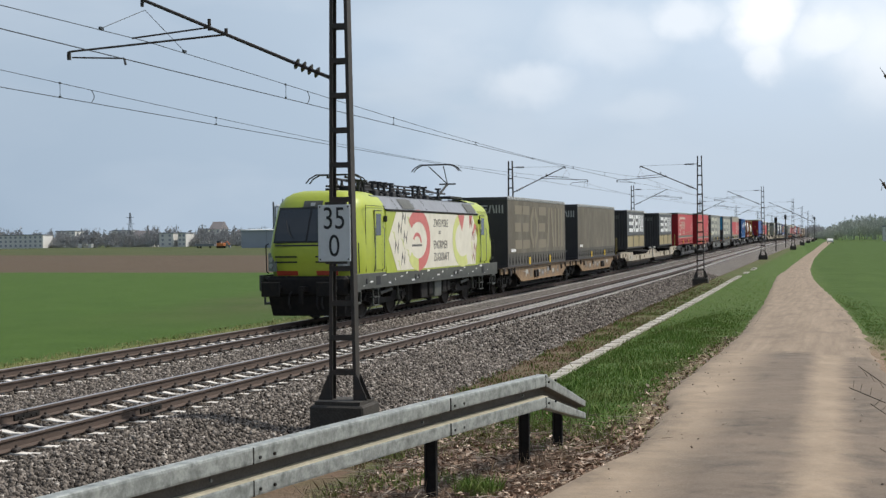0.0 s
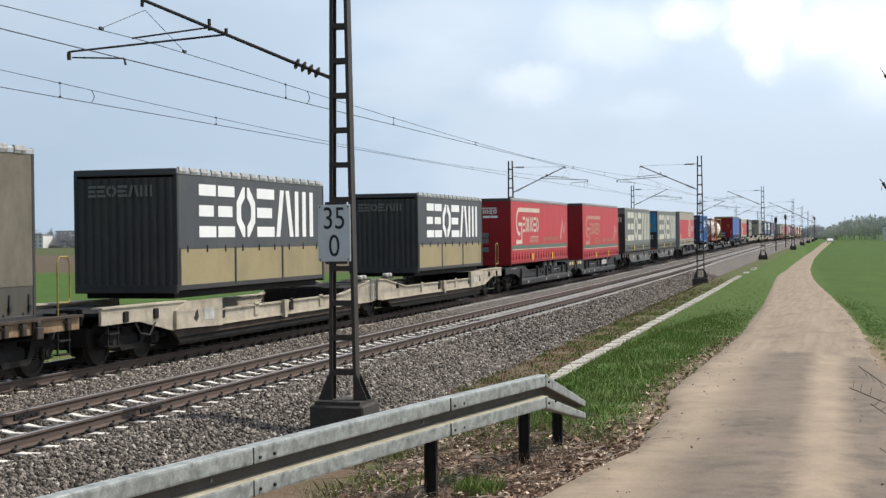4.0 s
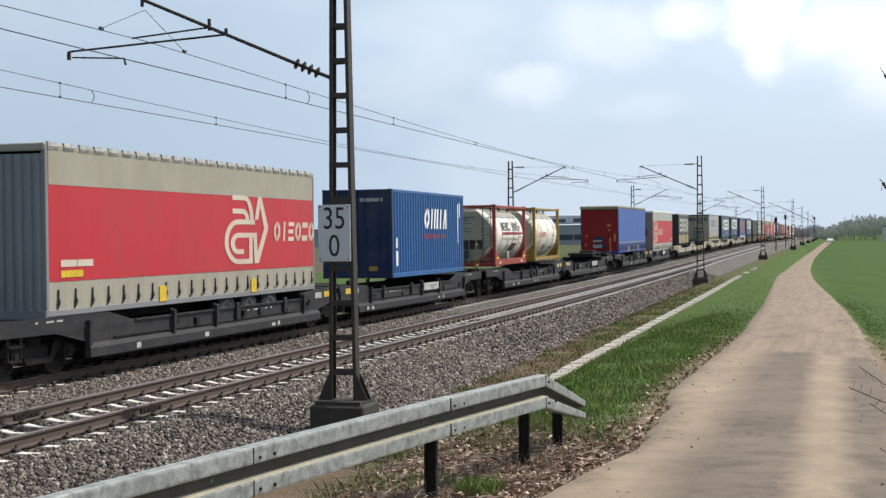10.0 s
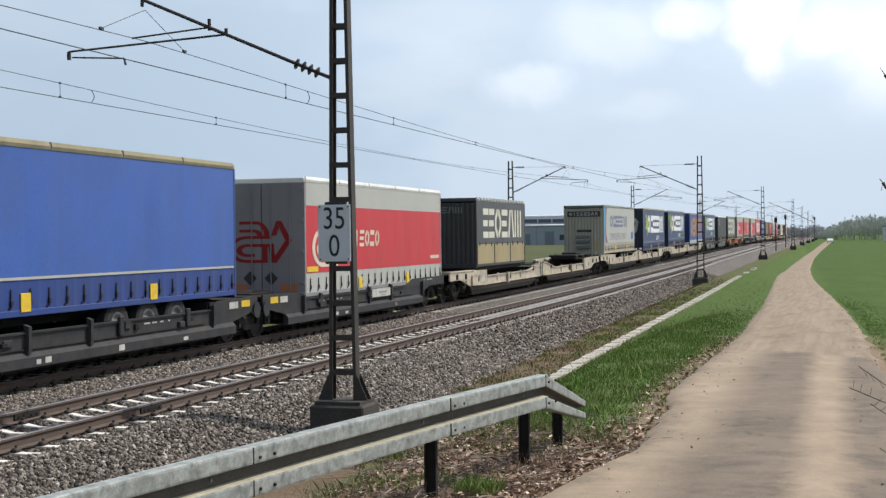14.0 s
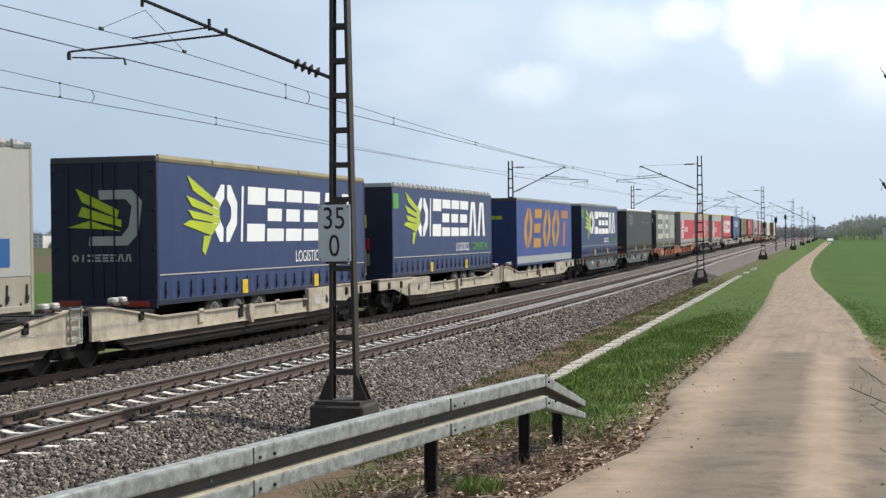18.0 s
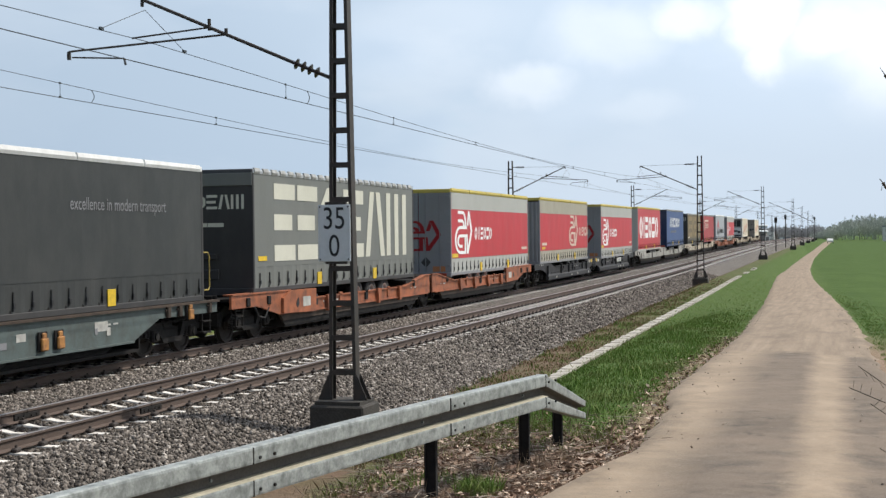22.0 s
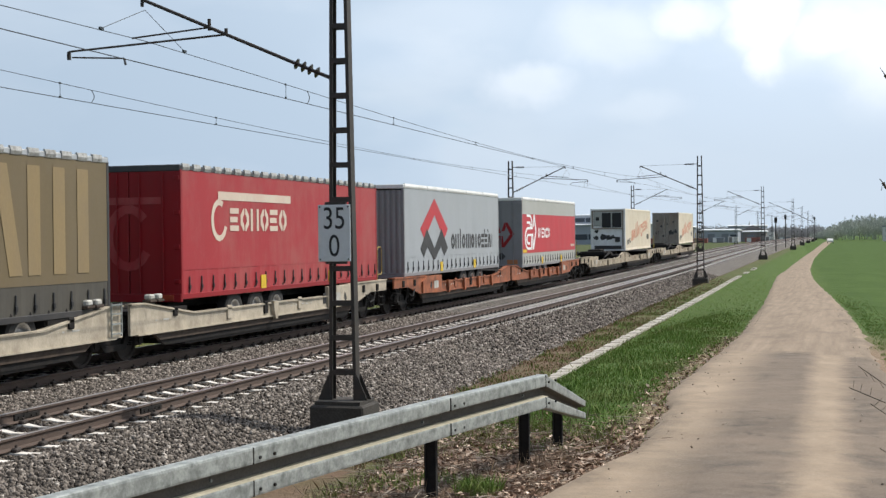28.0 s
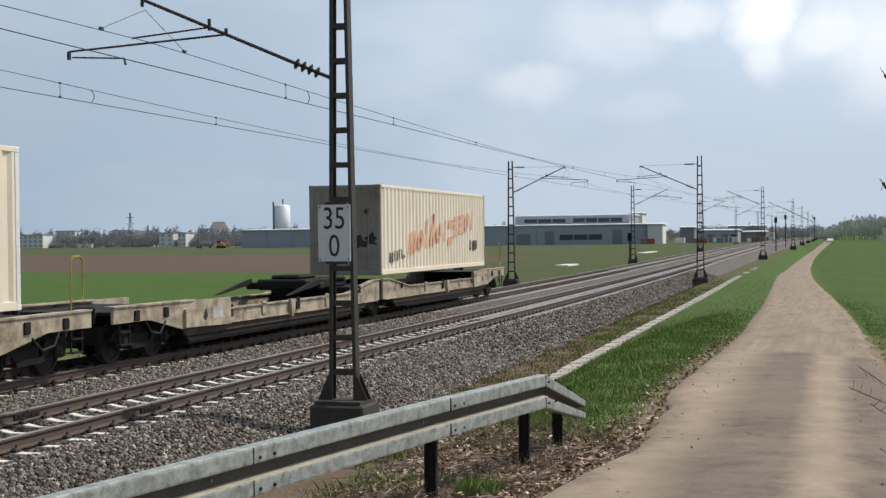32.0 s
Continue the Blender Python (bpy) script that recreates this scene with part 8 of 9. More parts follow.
    decal(t, block_row(2.3, 2.12, 0.44, [0.36] * 11, 0.30, 0.06, "cudncdciuni", 0.07), P_BLUEGREY, SX, "writing")
    decal(t, [rect(11.9, 2.1, 1.0, 0.5)], P_CONTBLUE, SX, "plate")
    decal(t, [[(0.11, 1.95), (0.80, 1.95), (0.62, 2.4), (0.58, 2.9), (0.70, 3.5), (1.05, 4.2), (0.11, 4.2)]], P_SKYBLUE, SX - 0.006, "marking")
    decal(t, [[(0.80, 1.95), (1.30, 1.95), (0.86, 2.4), (0.74, 2.9), (0.84, 3.5), (1.22, 4.2), (1.05, 4.2), (0.70, 3.5), (0.58, 2.9), (0.62, 2.4)]], P_FADED, SX - 0.003, "marking")
    decal(t, [[(1.30, 1.95), (1.62, 1.95), (1.10, 2.25), (0.90, 2.5), (0.94, 2.3)]], P_ORANGE, SX - 0.003, "marking")
    end_decal(t, [rect(-1.05, 3.62, 2.1, 0.34)], P_CHARCOAL, -0.024)
    end_decal(t, word_blocks(-0.92, 3.69, 0.2, 8, 0.19, "dijcccnn"), P_LIGHT, -0.03)
    end_decal(t, bars(-0.45, 2.65, 0.95, 0.15, 8), P_CHARCOAL, -0.024, "inscription")
    for z in (1.6, 1.95, 2.25):
        part("coupling_box", Build().box((-0.5, -0.12, z), (0.4, -0.02, z + 0.2), 0.02), P_GREY, t)
    navy_hauler(357.1, 1.24, 4.37, "navy curtain trailer with white block marks and shield doors", "D")
    navy_hauler(373.5, 1.33, 4.36, "navy curtain trailer with white blocks and green wing", "plate")
    t = trailer(391.95, 13.65, 1.24, 4.28, P_INDIGO, P_SILVER, P_NAVY, P_ROOFDARK, "indigo blue curtain trailer with orange block marks and silver skirt", skirt_h=0.34, straps=False, doors=True, edge=P_ENDGREY, grapples=False)
    decal(t, block_row(1.4, 1.95, 1.88, [1.75, 1.7, 1.8, 1.85], 0.46, 0.42, "dcdd", 0.52), P_ORANGE, SX)
    decal(t, [rect(11.0, 1.95, 0.6, 1.30, 0.28), [(p + 0.3, q) for p, q in rect(10.35, 3.42, 1.85, 0.41, 0.09)]], P_BURNT, SX)
    end_decal(t, [rect(-0.5, 3.35, 0.5, 0.14), rect(0.1, 3.3, 0.5, 0.16)], P_WING)
    navy_hauler(408.7, 1.29, 4.32, "navy curtain trailer with white blocks beside grey wagon", "plate")
    t = trailer(426.6, 13.65, 1.25, 4.22, P_GRAPHITE, P_GRAPHITE, P_CHARCOAL, P_ROOFWHITE, "slate grey curtain trailer with white roof edge", doors=True, edge=P_ROOFWHITE)
    decal(t, [p for q in [block_row(1.3, 3.1, 0.72, [0.55, 0.55, 0.55], 0.15, 0, "cmn", 0.15)] for p in q], P_ENDGREY, SX)
    lettered(t, "excellence in modern transport", 0.36, 7.9, 3.15, SX + 0.003, P_ENDGREY, 0.85)
    end_decal(t, block_row(-0.75, 3.1, 0.42, [0.4, 0.4, 0.4], 0.12, 0, "cmn", 0.11), P_DEEPRED)
    end_decal(t, [rect(0.35, 1.45, 0.6, 0.16), rect(-0.9, 1.45, 0.6, 0.16)], P_ORANGE)
    grey_hauler(443.1, 1.29, 4.31, "grey curtain trailer with cream blocks on orange wagon")
    clip_hauler(461.6, 1.17, 4.37, "red and grey curtain trailer with white arrow emblem", P_ROOFYELLOW, True)
    clip_hauler(478.0, 1.21, 4.40, "faded red and grey curtain trailer with ribbed front wall", P_ROOFYELLOW, False, True)
    clip_hauler(496.5, 1.08, 4.37, "red and grey curtain trailer with yellow roof edge", P_ROOFYELLOW, True)
    t = trailer(513.2, 13.65, 1.26, 4.44, P_RED, P_RED, P_LIGHT, P_ROOFYELLOW, "bright red curtain trailer with large white block marks", doors=False, edge=P_ROOFYELLOW, frame=P_LIGHT)
    decal(t, block_row(0.9, 2.10, 1.62, [1.65, 1.0, 1.6, 1.75, 1.7, 1.75], 0.30, 0.12, "dicdjd", 0.50), P_WHITEMARK, SX)
    t = trailer(531.4, 13.65, 1.34, 4.44, P_DENIM, P_DENIM, P_CONTSHADE, P_ROOFDARK, "mid blue curtain trailer with white block marks", doors=True)
    decal(t, block_row(2.5, 2.9, 0.85, [0.7, 0.6, 0.7, 0.6, 0.6, 0.3, 0.6, 0.6, 0.5, 0.3, 0.6], 0.14, 0, "nidnjindiid", 0.17), P_WHITEMARK, SX)
    decal(t, word_blocks(3.0, 2.40, 0.22, 18, 0.2, "undcniiduincdnuicd"), P_ENDGREY, SX, "writing")
    taupe(549.0, 1.19, 4.22, 1, "beige-brown dusty curtain trailer on cream wagon")
    t = trailer(565.8, 13.65, 1.32, 4.23, P_FADED, P_FADED, P_DEEPRED, P_ROOFDARK, "faded red curtain trailer with peeling white emblem", doors=True, edge=P_SLATE, frame=P_DEEPRED)
    decal(t, ring(2.0, 3.0, 0.45, 0.5, 0.14, 60, 340, 12) + [rect(1.95, 3.48, 4.5, 0.2)] + word_blocks(2.6, 2.75, 0.55, 6, 0.5, "cdudcd"), P_MARKPALE, SX)
    end_decal(t, ring(0.0, 2.6, 0.6, 0.75, 0.2, 40, 330, 14) + [rect(-0.9, 3.35, 1.7, 0.16)], P_FADED)
    t = trailer(582.35, 13.65, 1.32, 4.35, P_COOLGREY, P_COOLGREY, P_ENDGREY, P_ROOFWHITE, "pale grey curtain trailer with red and black chevron emblem", doors=False, corrugated=True, edge=P_ROOFWHITE)
    decal(t, [[(1.90, 2.85), (3.70, 4.0 - 0.05), (3.70, 3.35), (2.95, 2.85), (2.35, 2.5)], [(3.70, 3.95), (5.45, 2.85), (5.00, 2.5), (4.40, 2.85), (3.70, 3.35)]], P_RED, SX)
    decal(t, [[(1.90, 2.15), (2.70, 2.85), (3.65, 2.15), (4.60, 2.85), (5.45, 2.15), (4.95, 1.85), (4.50, 2.2), (3.75, 1.75), (3.55, 1.75), (2.75, 2.2), (2.30, 1.85)]], P_CHARCOAL, SX + 0.001)
    decal(t, block_row(5.95, 2.1, 0.56, [0.48, 0.48, 0.3, 0.48, 0.7, 0.48, 0.34, 0.48, 0.46, 0.46, 0.48, 0.14], 0.11, 0, "duidmdidccni", 0.15), P_CHARCOAL, SX)
    decal(t, [rect(7.22, 2.66, 0.13, 0.2), rect(11.05, 2.66, 0.13, 0.2), rect(11.64, 2.72, 0.14, 0.12)], P_CHARCOAL, SX)
    clip_hauler(600.65, 1.16, 4.32, "red and grey curtain trailer with white roof edge on orange wagon", P_ROOFWHITE, True)
    t = corrugated_box(633.95, 13.72, 1.32, 4.24, P_REEFER, P_ROOFWHITE, "cream corrugated refrigerated container with faded salmon script", "unit", 0.40)
    reefer_front(t, 1.32, 4.24)
    script(t)
    t = corrugated_box(668.1, 13.72, 1.35, 4.27, P_REEFER, P_RUST, "cream corrugated container with rust-stained doors and faded script", "doors", 0.40)
    script(t)
    me = lettering("45", 0.42, 0.002)
    me.materials.append(P_CHARCOAL)
    ob = part("lettering", me, None, t)
    ob.matrix_basis = pose(-0.98, 0.02, 2.25, 90)
    for k, (x, z, r) in enumerate(((-0.75, 3.5, 0.12), (0.5, 2.4, 0.22), (0.9, 2.5, 0.2), (-0.4, 3.0, 0.1), (0.75, 3.4, 0.1), (-0.2, 2.1, 0.12), (0.2, 3.2, 0.09))):
        end_decal(t, [[(x + r * (1 + 0.4 * math.sin(i * 3.1 + k)) * math.cos(i * 0.7), z + r * (1 + 0.4 * math.cos(i * 2.1 + k)) * math.sin(i * 0.7)) for i in range(9)]], P_CHARCOAL, 0.022, "stain")


def script(t):
    """A slanting faded word in wide strokes, drawn as plain slabs."""
    polys = []
    y, z = 2.9, 1.95
    for k, kind in enumerate("mdindijccdi"):
        h = (0.75, 0.75, 1.05, 1.15, 0.75, 0.75, 0.95, 0.75, 0.75, 0.75, 0.75)[k]
        low = z - (0.25 if k == 6 else 0.0)
        polys += [[(p + 0.22 * (q - low) / h + 0.0, q + 0.09 * (p - y)) for p, q in poly] for poly in bar_shape(kind, y, low, 0.95 if k == 0 else 0.66, h, 0.26)]
        y += 1.08 if k == 0 else 0.80
        z += 0.085
    decal(t, polys, P_REEFERMARK, 1.222)
    decal(t, [p for i in range(3) for p in bar_shape("u", 0.9 + 0.5 * i, 1.72 + 0.05 * i, 0.4, 0.34, 0.11)] + [rect(2.45, 1.86, 0.12, 0.10)], P_CHARCOAL, 1.222, "writing")
    decal(t, [rect(11.2, 2.0, 0.22, 0.4), rect(11.7, 2.0, 0.3, 0.4), rect(12.05, 2.05, 0.3, 0.35)], P_CHARCOAL, 1.222, "writing")


def reefer_front(t, z0, z1):
    part("fan_frame", Build().box((-1.0, -0.02, z0 + 1.75), (1.0, 0.03, z1 - 0.2), 0.02), P_LIGHT, t)
    for a, c in (((-1.14, z0 + 1.55), (-1.02, z1 - 0.1)), ((1.0, z0 + 0.1), (1.1, z1 - 0.1)), ((-1.02, z1 - 0.2), (1.0, z1 - 0.1)), ((-1.02, z0 + 1.50), (1.0, z0 + 1.58))):
        part("front_frame", Build().box((a[0], -0.03, a[1]), (c[0], 0.025, c[1]), 0.01), P_RUST, t)
    for x0, x1 in ((-0.42, 0.22), (0.30, 0.95)):
        part("fan_opening", Build().box((x0, -0.035, z0 + 1.62), (x1, 0.02, z1 - 0.28), 0.02), M_BLACK, t)
    part("control_box", Build().box((-0.85, -0.035, z0 + 2.1), (-0.6, 0.02, z0 + 2.35), 0.02), M_BLACK, t)
    stains = []
    for k, (x, z, r) in enumerate(((-0.3, 0.95, 0.26), (0.05, 0.9, 0.22), (0.35, 0.95, 0.16), (-0.85, 0.9, 0.18), (-0.8, 1.35, 0.15))):
        stains.append([(x + r * (1 + 0.3 * math.sin(i * 3.1 + k)) * math.cos(i * 0.7), z0 + z + r * 0.8 * (1 + 0.3 * math.cos(i * 2.1 + k)) * math.sin(i * 0.7)) for i in range(9)])
    end_decal(t, stains, P_CHARCOAL, 0.022, "stain")
    part("lower_grille", Build().box((-0.95, -0.03, z0 + 0.1), (0.95, 0.02, z0 + 0.35), 0.02), P_CHARCOAL, t)
    part("socket_box", Build().box((0.5, -0.05, z0 + 0.6), (0.85, 0.02, z0 + 0.95), 0.02), P_CHARCOAL, t)


load_train()
CREAM_L, DARK_L = "dirty cream articulated twin pocket wagon", "dark grey articulated twin pocket wagon"
HALF = "dirty cream articulated twin pocket wagon, half empty"
W_BROWN = mat("brown-stained cream wagon paint", (0.45, 0.385, 0.29), 0.7, 0, 0.25, 1.4, 30, 0.1, (0.10, 0.062, 0.04), 0.45, spec=0.25)
W_GREEN = mat("grey-green wagon paint", (0.10, 0.125, 0.12), 0.55, 0, 0.15, 2, 30, 0.06, (0.06, 0.055, 0.045), 0.3, spec=0.25)
WAGONS = [(W_TAN, "sill", "rusty tan articulated twin container wagon with folding spigots"), (W_CREAM, "box", CREAM_L), (W_DARK, "pocket", DARK_L),
          (W_GREY, "sill", "grey articulated twin container wagon with folding spigots"), (W_DARK, "pocket", DARK_L), (W_DARK, "pocket", DARK_L), (W_DARK, "pocket", DARK_L),
          (W_CREAM, "box", HALF), (W_CREAM, "box", CREAM_L), (W_CREAM, "box", CREAM_L),
          (W_GREEN, "sill", "grey-green articulated twin container wagon with orange spigots"), (W_ORANGE, "box", "orange articulated twin pocket wagon"), (W_DARK, "pocket", DARK_L),
          (W_LIGHT, "box", "pale grey articulated twin pocket wagon"), (W_CREAM, "box", CREAM_L), (W_ORANGE, "box", "orange articulated twin pocket wagon"),
          (W_BROWN, "box", "brown-stained articulated twin pocket wagon, half empty"), (W_BROWN, "box", "brown-stained last twin pocket wagon, half empty")]
RAISED = {5: (None, 0.9), 7: (None, 1.2), 16: (12.0, None), 17: (12.0, None)}
for k, (m_, style, label) in enumerate(WAGONS):
    pocket_wagon(58.25 + 34.85 * k, m_, style, label, RAISED.get(k, (None, None)), M_SPIGOT if k == 10 else None)

# ---- distance: fields' far edge, halls, town, woods ----
# Hall walls are lightened to stand for distance haze.
M_HALL = mat("blue-grey sheet metal wall, haze added", (0.34, 0.375, 0.42), 0.6, 0, 0.08, 0.2, 4, 0.0)
M_HALLDARK = mat("dark grey facade", (0.20, 0.22, 0.245), 0.6, 0, 0.08, 0.2, 4, 0.0)
M_HALLROOF = mat("pale metal roof", (0.75, 0.77, 0.78), 0.45, 0.1, 0.06, 0.2, 4, 0.0)
M_PLASTER = mat("white plaster", (0.70, 0.69, 0.66), 0.8, 0, 0.06, 0.3, 4, 0.0)
M_TILES = mat("grey-brown roof tiles", (0.22, 0.20, 0.20), 0.8, 0, 0.1, 0.5, 4, 0.0)
M_PANE = mat("dark window pane", (0.06, 0.07, 0.085), 0.15, 0, 0.05, bump=0)
# Pane copy for far houses, with distance haze in its colour.
M_HAZYPANE = mat("window pane paled for haze", (0.34, 0.36, 0.39), 0.2, 0, 0.05, bump=0)
# Tree tones are paled and greyed to stand for distance haze.
M_TWIGS = island_material("bare grey twigs paled for haze", [(0.0, (0.34, 0.335, 0.33)), (1.0, (0.50, 0.49, 0.485)), (0.6, (0.42, 0.41, 0.405))])
M_FARGREEN = island_material("grey-green woods paled for haze", [(0.0, (0.40, 0.42, 0.37)), (1.0, (0.54, 0.56, 0.49)), (0.6, (0.47, 0.49, 0.43))])


def hall(name, x0, x1, y, depth, z0, z1, label, wall, doors=(), bands=(), pitch=0.4):
    h = thing(name, label, "industrial hall" if "hall" in name else "building", "buildings in the distance")
    part("wall", Build().box((x0, y, z0 - 1), (x1, y + depth, z1)), wall, h)
    part("roof", Build().prism([(y - 0.6, z1), (y + depth / 2, z1 + depth * 0.02 + pitch), (y + depth + 0.6, z1), (y + depth / 2, z1 + depth * 0.02 + pitch + 0.3), (y - 0.6, z1 + 0.35)][:1] + [(y + depth + 0.6, z1), (y + depth + 0.6, z1 + 0.35), (y + depth / 2, z1 + 0.35 + pitch), (y - 0.6, z1 + 0.35)], 0, x0 - 0.5, x1 + 0.5), M_HALLROOF, h)
    for a, b, zt in doors:
        part("gate", Build().box((a, y - 0.12, z0), (b, y + 0.05, zt), 0.03), M_HALLDARK, h)
    for a, b, za, zb in bands:
        n = max(1, int((b - a) / 5))
        for i in range(n):
            w = (b - a) / n
            part("window", Build().box((a + i * w + 0.2, y - 0.1, za), (a + (i + 1) * w - 0.2, y + 0.05, zb), 0.02), M_PANE, h)
    for i in range(1, int((x1 - x0) / 12)):
        part("pilaster", Build().box((x0 + i * 12 - 0.1, y - 0.08, z0), (x0 + i * 12 + 0.1, y, z1)), M_HALLDARK, h)
    return h


def house(x, y, w, d, z0, storeys, label, flat=True):
    h = thing("house", label, "house", "houses of the town")
    z1 = z0 + storeys * 2.5 + 0.3
    part("wall", Build().box((x, y, z0 - 1), (x + w, y + d, z1)), M_PLASTER, h)
    if flat:
        part("roof", Build().box((x - 0.3, y - 0.3, z1), (x + w + 0.3, y + d + 0.3, z1 + 0.5), 0.05), M_HALLDARK, h)
    else:
        part("roof", Build().prism([(y - 0.5, z1), (y + d + 0.5, z1), (y + d / 2, z1 + d * 0.42)], 0, x - 0.4, x + w + 0.4), M_TILES, h)
    n = max(2, int(w / 3.2))
    for s in range(storeys):
        for i in range(n):
            cx = x + (i + 0.5) * w / n
            part("window", Build().box((cx - 0.7, y - 0.08, z0 + s * 2.5 + 0.9), (cx + 0.7, y + 0.05, z0 + s * 2.5 + 2.2), 0.02), M_HAZYPANE, h)
    return h


def clump_trees(name, label, spots, material, seed, leaf=0.8, per=170):
    """Far trees: a trunk and a ragged crown of many small pieces each, in one mesh."""
    rs = np.random.RandomState(seed)
    V, F = [], []
    for x, y, z, w, h in spots:
        o = len(V)
        V += [(x - 0.2, y, z), (x + 0.2, y, z), (x, y, z + h * 0.7)]
        F.append((o, o + 1, o + 2))
        n = per
        u = rs.randn(n, 3)
        u /= np.linalg.norm(u, axis=1, keepdims=True)
        r = rs.rand(n, 1) ** 0.5
        lump = 0.75 + 0.35 * np.sin(u[:, :1] * 5 + seed) * np.cos(u[:, 2:] * 4)
        c = u * r * lump * np.array([w / 2, w / 2, h * 0.42]) + np.array([x, y, z + h * 0.56])
        for p in c:
            s = leaf * (0.4 + rs.rand())
            a, b = rs.randn(3) * s * (1, 0.3, 1.6), rs.randn(3) * s * (1, 0.3, 1)
            o = len(V)
            V += [tuple(p), tuple(p + a), tuple(p + b)]
            F.append((o, o + 1, o + 2))
    me = bpy.data.meshes.new(name)
    me.from_pydata(V, [], F)
    me.materials.append(material)
    return tagged(new(name, me), label, "trees", kind="stuff")


def build_distance():
    rs = random.Random(5)
    # long factory hall with a higher rear part, silo and side hall
    hall("factory_hall", -131.5, -62.0, 560, 40, -0.9, 6.9, "long low blue-grey sheet metal factory hall", M_HALL,
         [(-116, -110, 3.6), (-104, -100, 4.6), (-76, -72, 5.0)], [(-98, -80, 1.0, 3.2)])
    hall("rear_factory_hall", -126.0, -75.0, 602, 30, -0.9, 11.5, "higher rear factory hall with dark window band", M_HALL, (), [(-122, -103, 8.6, 10.2), (-100, -78, 8.6, 10.4)])
    hall("white_annex_hall", -61.5, -55.5, 558, 12, -0.9, 6.8, "white square hall annex beside the factory", M_PLASTER)
    hall("white_roof_hall", -80.5, -74.5, 640, 14, -0.9, 12.6, "white stair tower block on the factory", M_PLASTER)
    hall("side_hall", -239.5, -141.0, 560, 30, -0.9, 6.6, "low blue-grey hall with pale roof beside a silo", M_HALL, [(-190, -186, 3.6), (-165, -160, 3.6)], [(-182, -168, 1.2, 2.6)])
    hall("shed_hall", -53.0, -47.0, 600, 15, -0.9, 5.6, "dark shed with pale roof beside the factory", M_HALLDARK, [(-51.5, -49.5, 3.0)], ())
    hall("shed_hall", -46.0, -30.0, 620, 20, -0.9, 4.2, "low shed with pale roof behind the line", M_HALL, [(-43, -40, 2.8), (-37, -34, 2.8)], [(-33.5, -30.5, 0.8, 2.4)])
    hall("shed_hall", -40.0, -22.0, 700, 20, -0.9, 6.4, "grey shed with pale roof behind lower sheds", M_HALL, (), [(-38, -24, 3.8, 5.0)])
    hall("shed_hall", -29.0, -19.0, 640, 14, -0.9, 3.4, "brownish low shed beside the line", M_TILES, [(-27, -24, 2.2)], ())
    b = thing("house", "gabled grey-roofed house with a white gable end", "house", "houses of the town")
    part("wall", Build().box((-31, 660, -1.9), (-19.5, 668, 3.4)), M_HALLDARK, b)
    part("roof", Build().prism([(-32, 3.3), (-18.5, 3.3), (-19.5, 4.2), (-26, 6.6), (-31, 4.4)], 1, 659.4, 668.6), M_TILES, b)
    part("gable", Build().box((-19.4, 659, -1.9), (-16.2, 664, 3.4)), M_PLASTER, b)
    part("window", Build().box((-18.4, 658.9, 0.4), (-17.2, 659.1, 1.8)), M_PANE, b)
    red = mat("faded red sheet metal", (0.28, 0.10, 0.08), 0.7)
    for k, (x, y, w, h, m) in enumerate(((-62.5, 545, 5.5, 2.2, red), (-52, 570, 4, 2.3, M_PLASTER), (-45, 572, 6, 1.9, red), (-38, 580, 5, 2.2, M_HALLDARK), (-31, 575, 4, 2.4, M_PLASTER), (-25, 590, 6, 2.0, red), (-17, 590, 4, 2.4, M_PLASTER), (-12, 600, 5, 2.0, M_HALLDARK))):
        b = thing("storage_container", "small storage container standing in the yard by the line", "container", "containers in the yard", at=pose(x, y, -0.9))
        part("shell", Build().box((0, 0, 0), (w, 2.4, h), 0.05), m, b)
        part("door", Build().box((w * 0.1, -0.05, 0.15), (w * 0.4, 0.02, h - 0.2), 0.02), M_HALLROOF if k % 2 else M_TILES, b)
    s = thing("silo", "pale metal silo tower behind the hall", "silo", "buildings in the distance", at=pose(-238.2, 604, 0))
    part("shell", Build().lathe([(-1, 3.7), (18.2, 3.7), (18.8, 2.8), (19.0, 0.4)], (0, 0, 0), 2, 24), M_HALLROOF, s, smooth=True)
    part("ladder_cage", Build().box((-4.5, -1.0, -1), (-3.8, -0.3, 20.3)), M_HALLDARK, s)
    part("vent_pipe", Build().tube((0.3, 0, 18.8), (0.3, 0, 21.5), 0.4, 8), M_HALLDARK, s)
    # town
    for x, w, st, y, flat, lab in ((-494, 16, 3, 770, True, "white flat-roofed apartment block"), (-472, 14, 4, 790, True, "white four-storey apartment block"), 
                                   (-437, 13, 4, 800, True, "white tower-like apartment house"), (-366, 6, 4, 780, True, "narrow white apartment house"), (-357, 7, 4, 776, False, "white house with brown tiled roof"),
                                   (-410, 15, 2, 775, False, "low house with brown tiled roof"), (-490, 44, 3, 733, True, "long low white flat-roofed building"), (-369, 9, 3, 733, True, "white apartment block among bare trees"), (-357, 5, 3, 733, True, "narrow white house among bare trees"), (-395, 10, 2, 752, False, "low white house with tiled roof"), (-318, 8, 3, 762, True, "white block behind the trees"), (-300, 14, 2, 790, False, "house with brown tiled roof among trees"), (-345, 16, 2, 785, False, "two-storey house with tiled roof")):
        house(x, y, w, 11, -0.9, st, lab, flat)
    for k in range(3):
        b = thing("shed", "small white shed at the field's edge", "shed", "sheds", at=pose(-423.5 + k * 3.3, 735, -0.9))
        part("wall", Build().box((0, 0, -0.5), (2.4, 3, 2.3)), M_PLASTER, b)
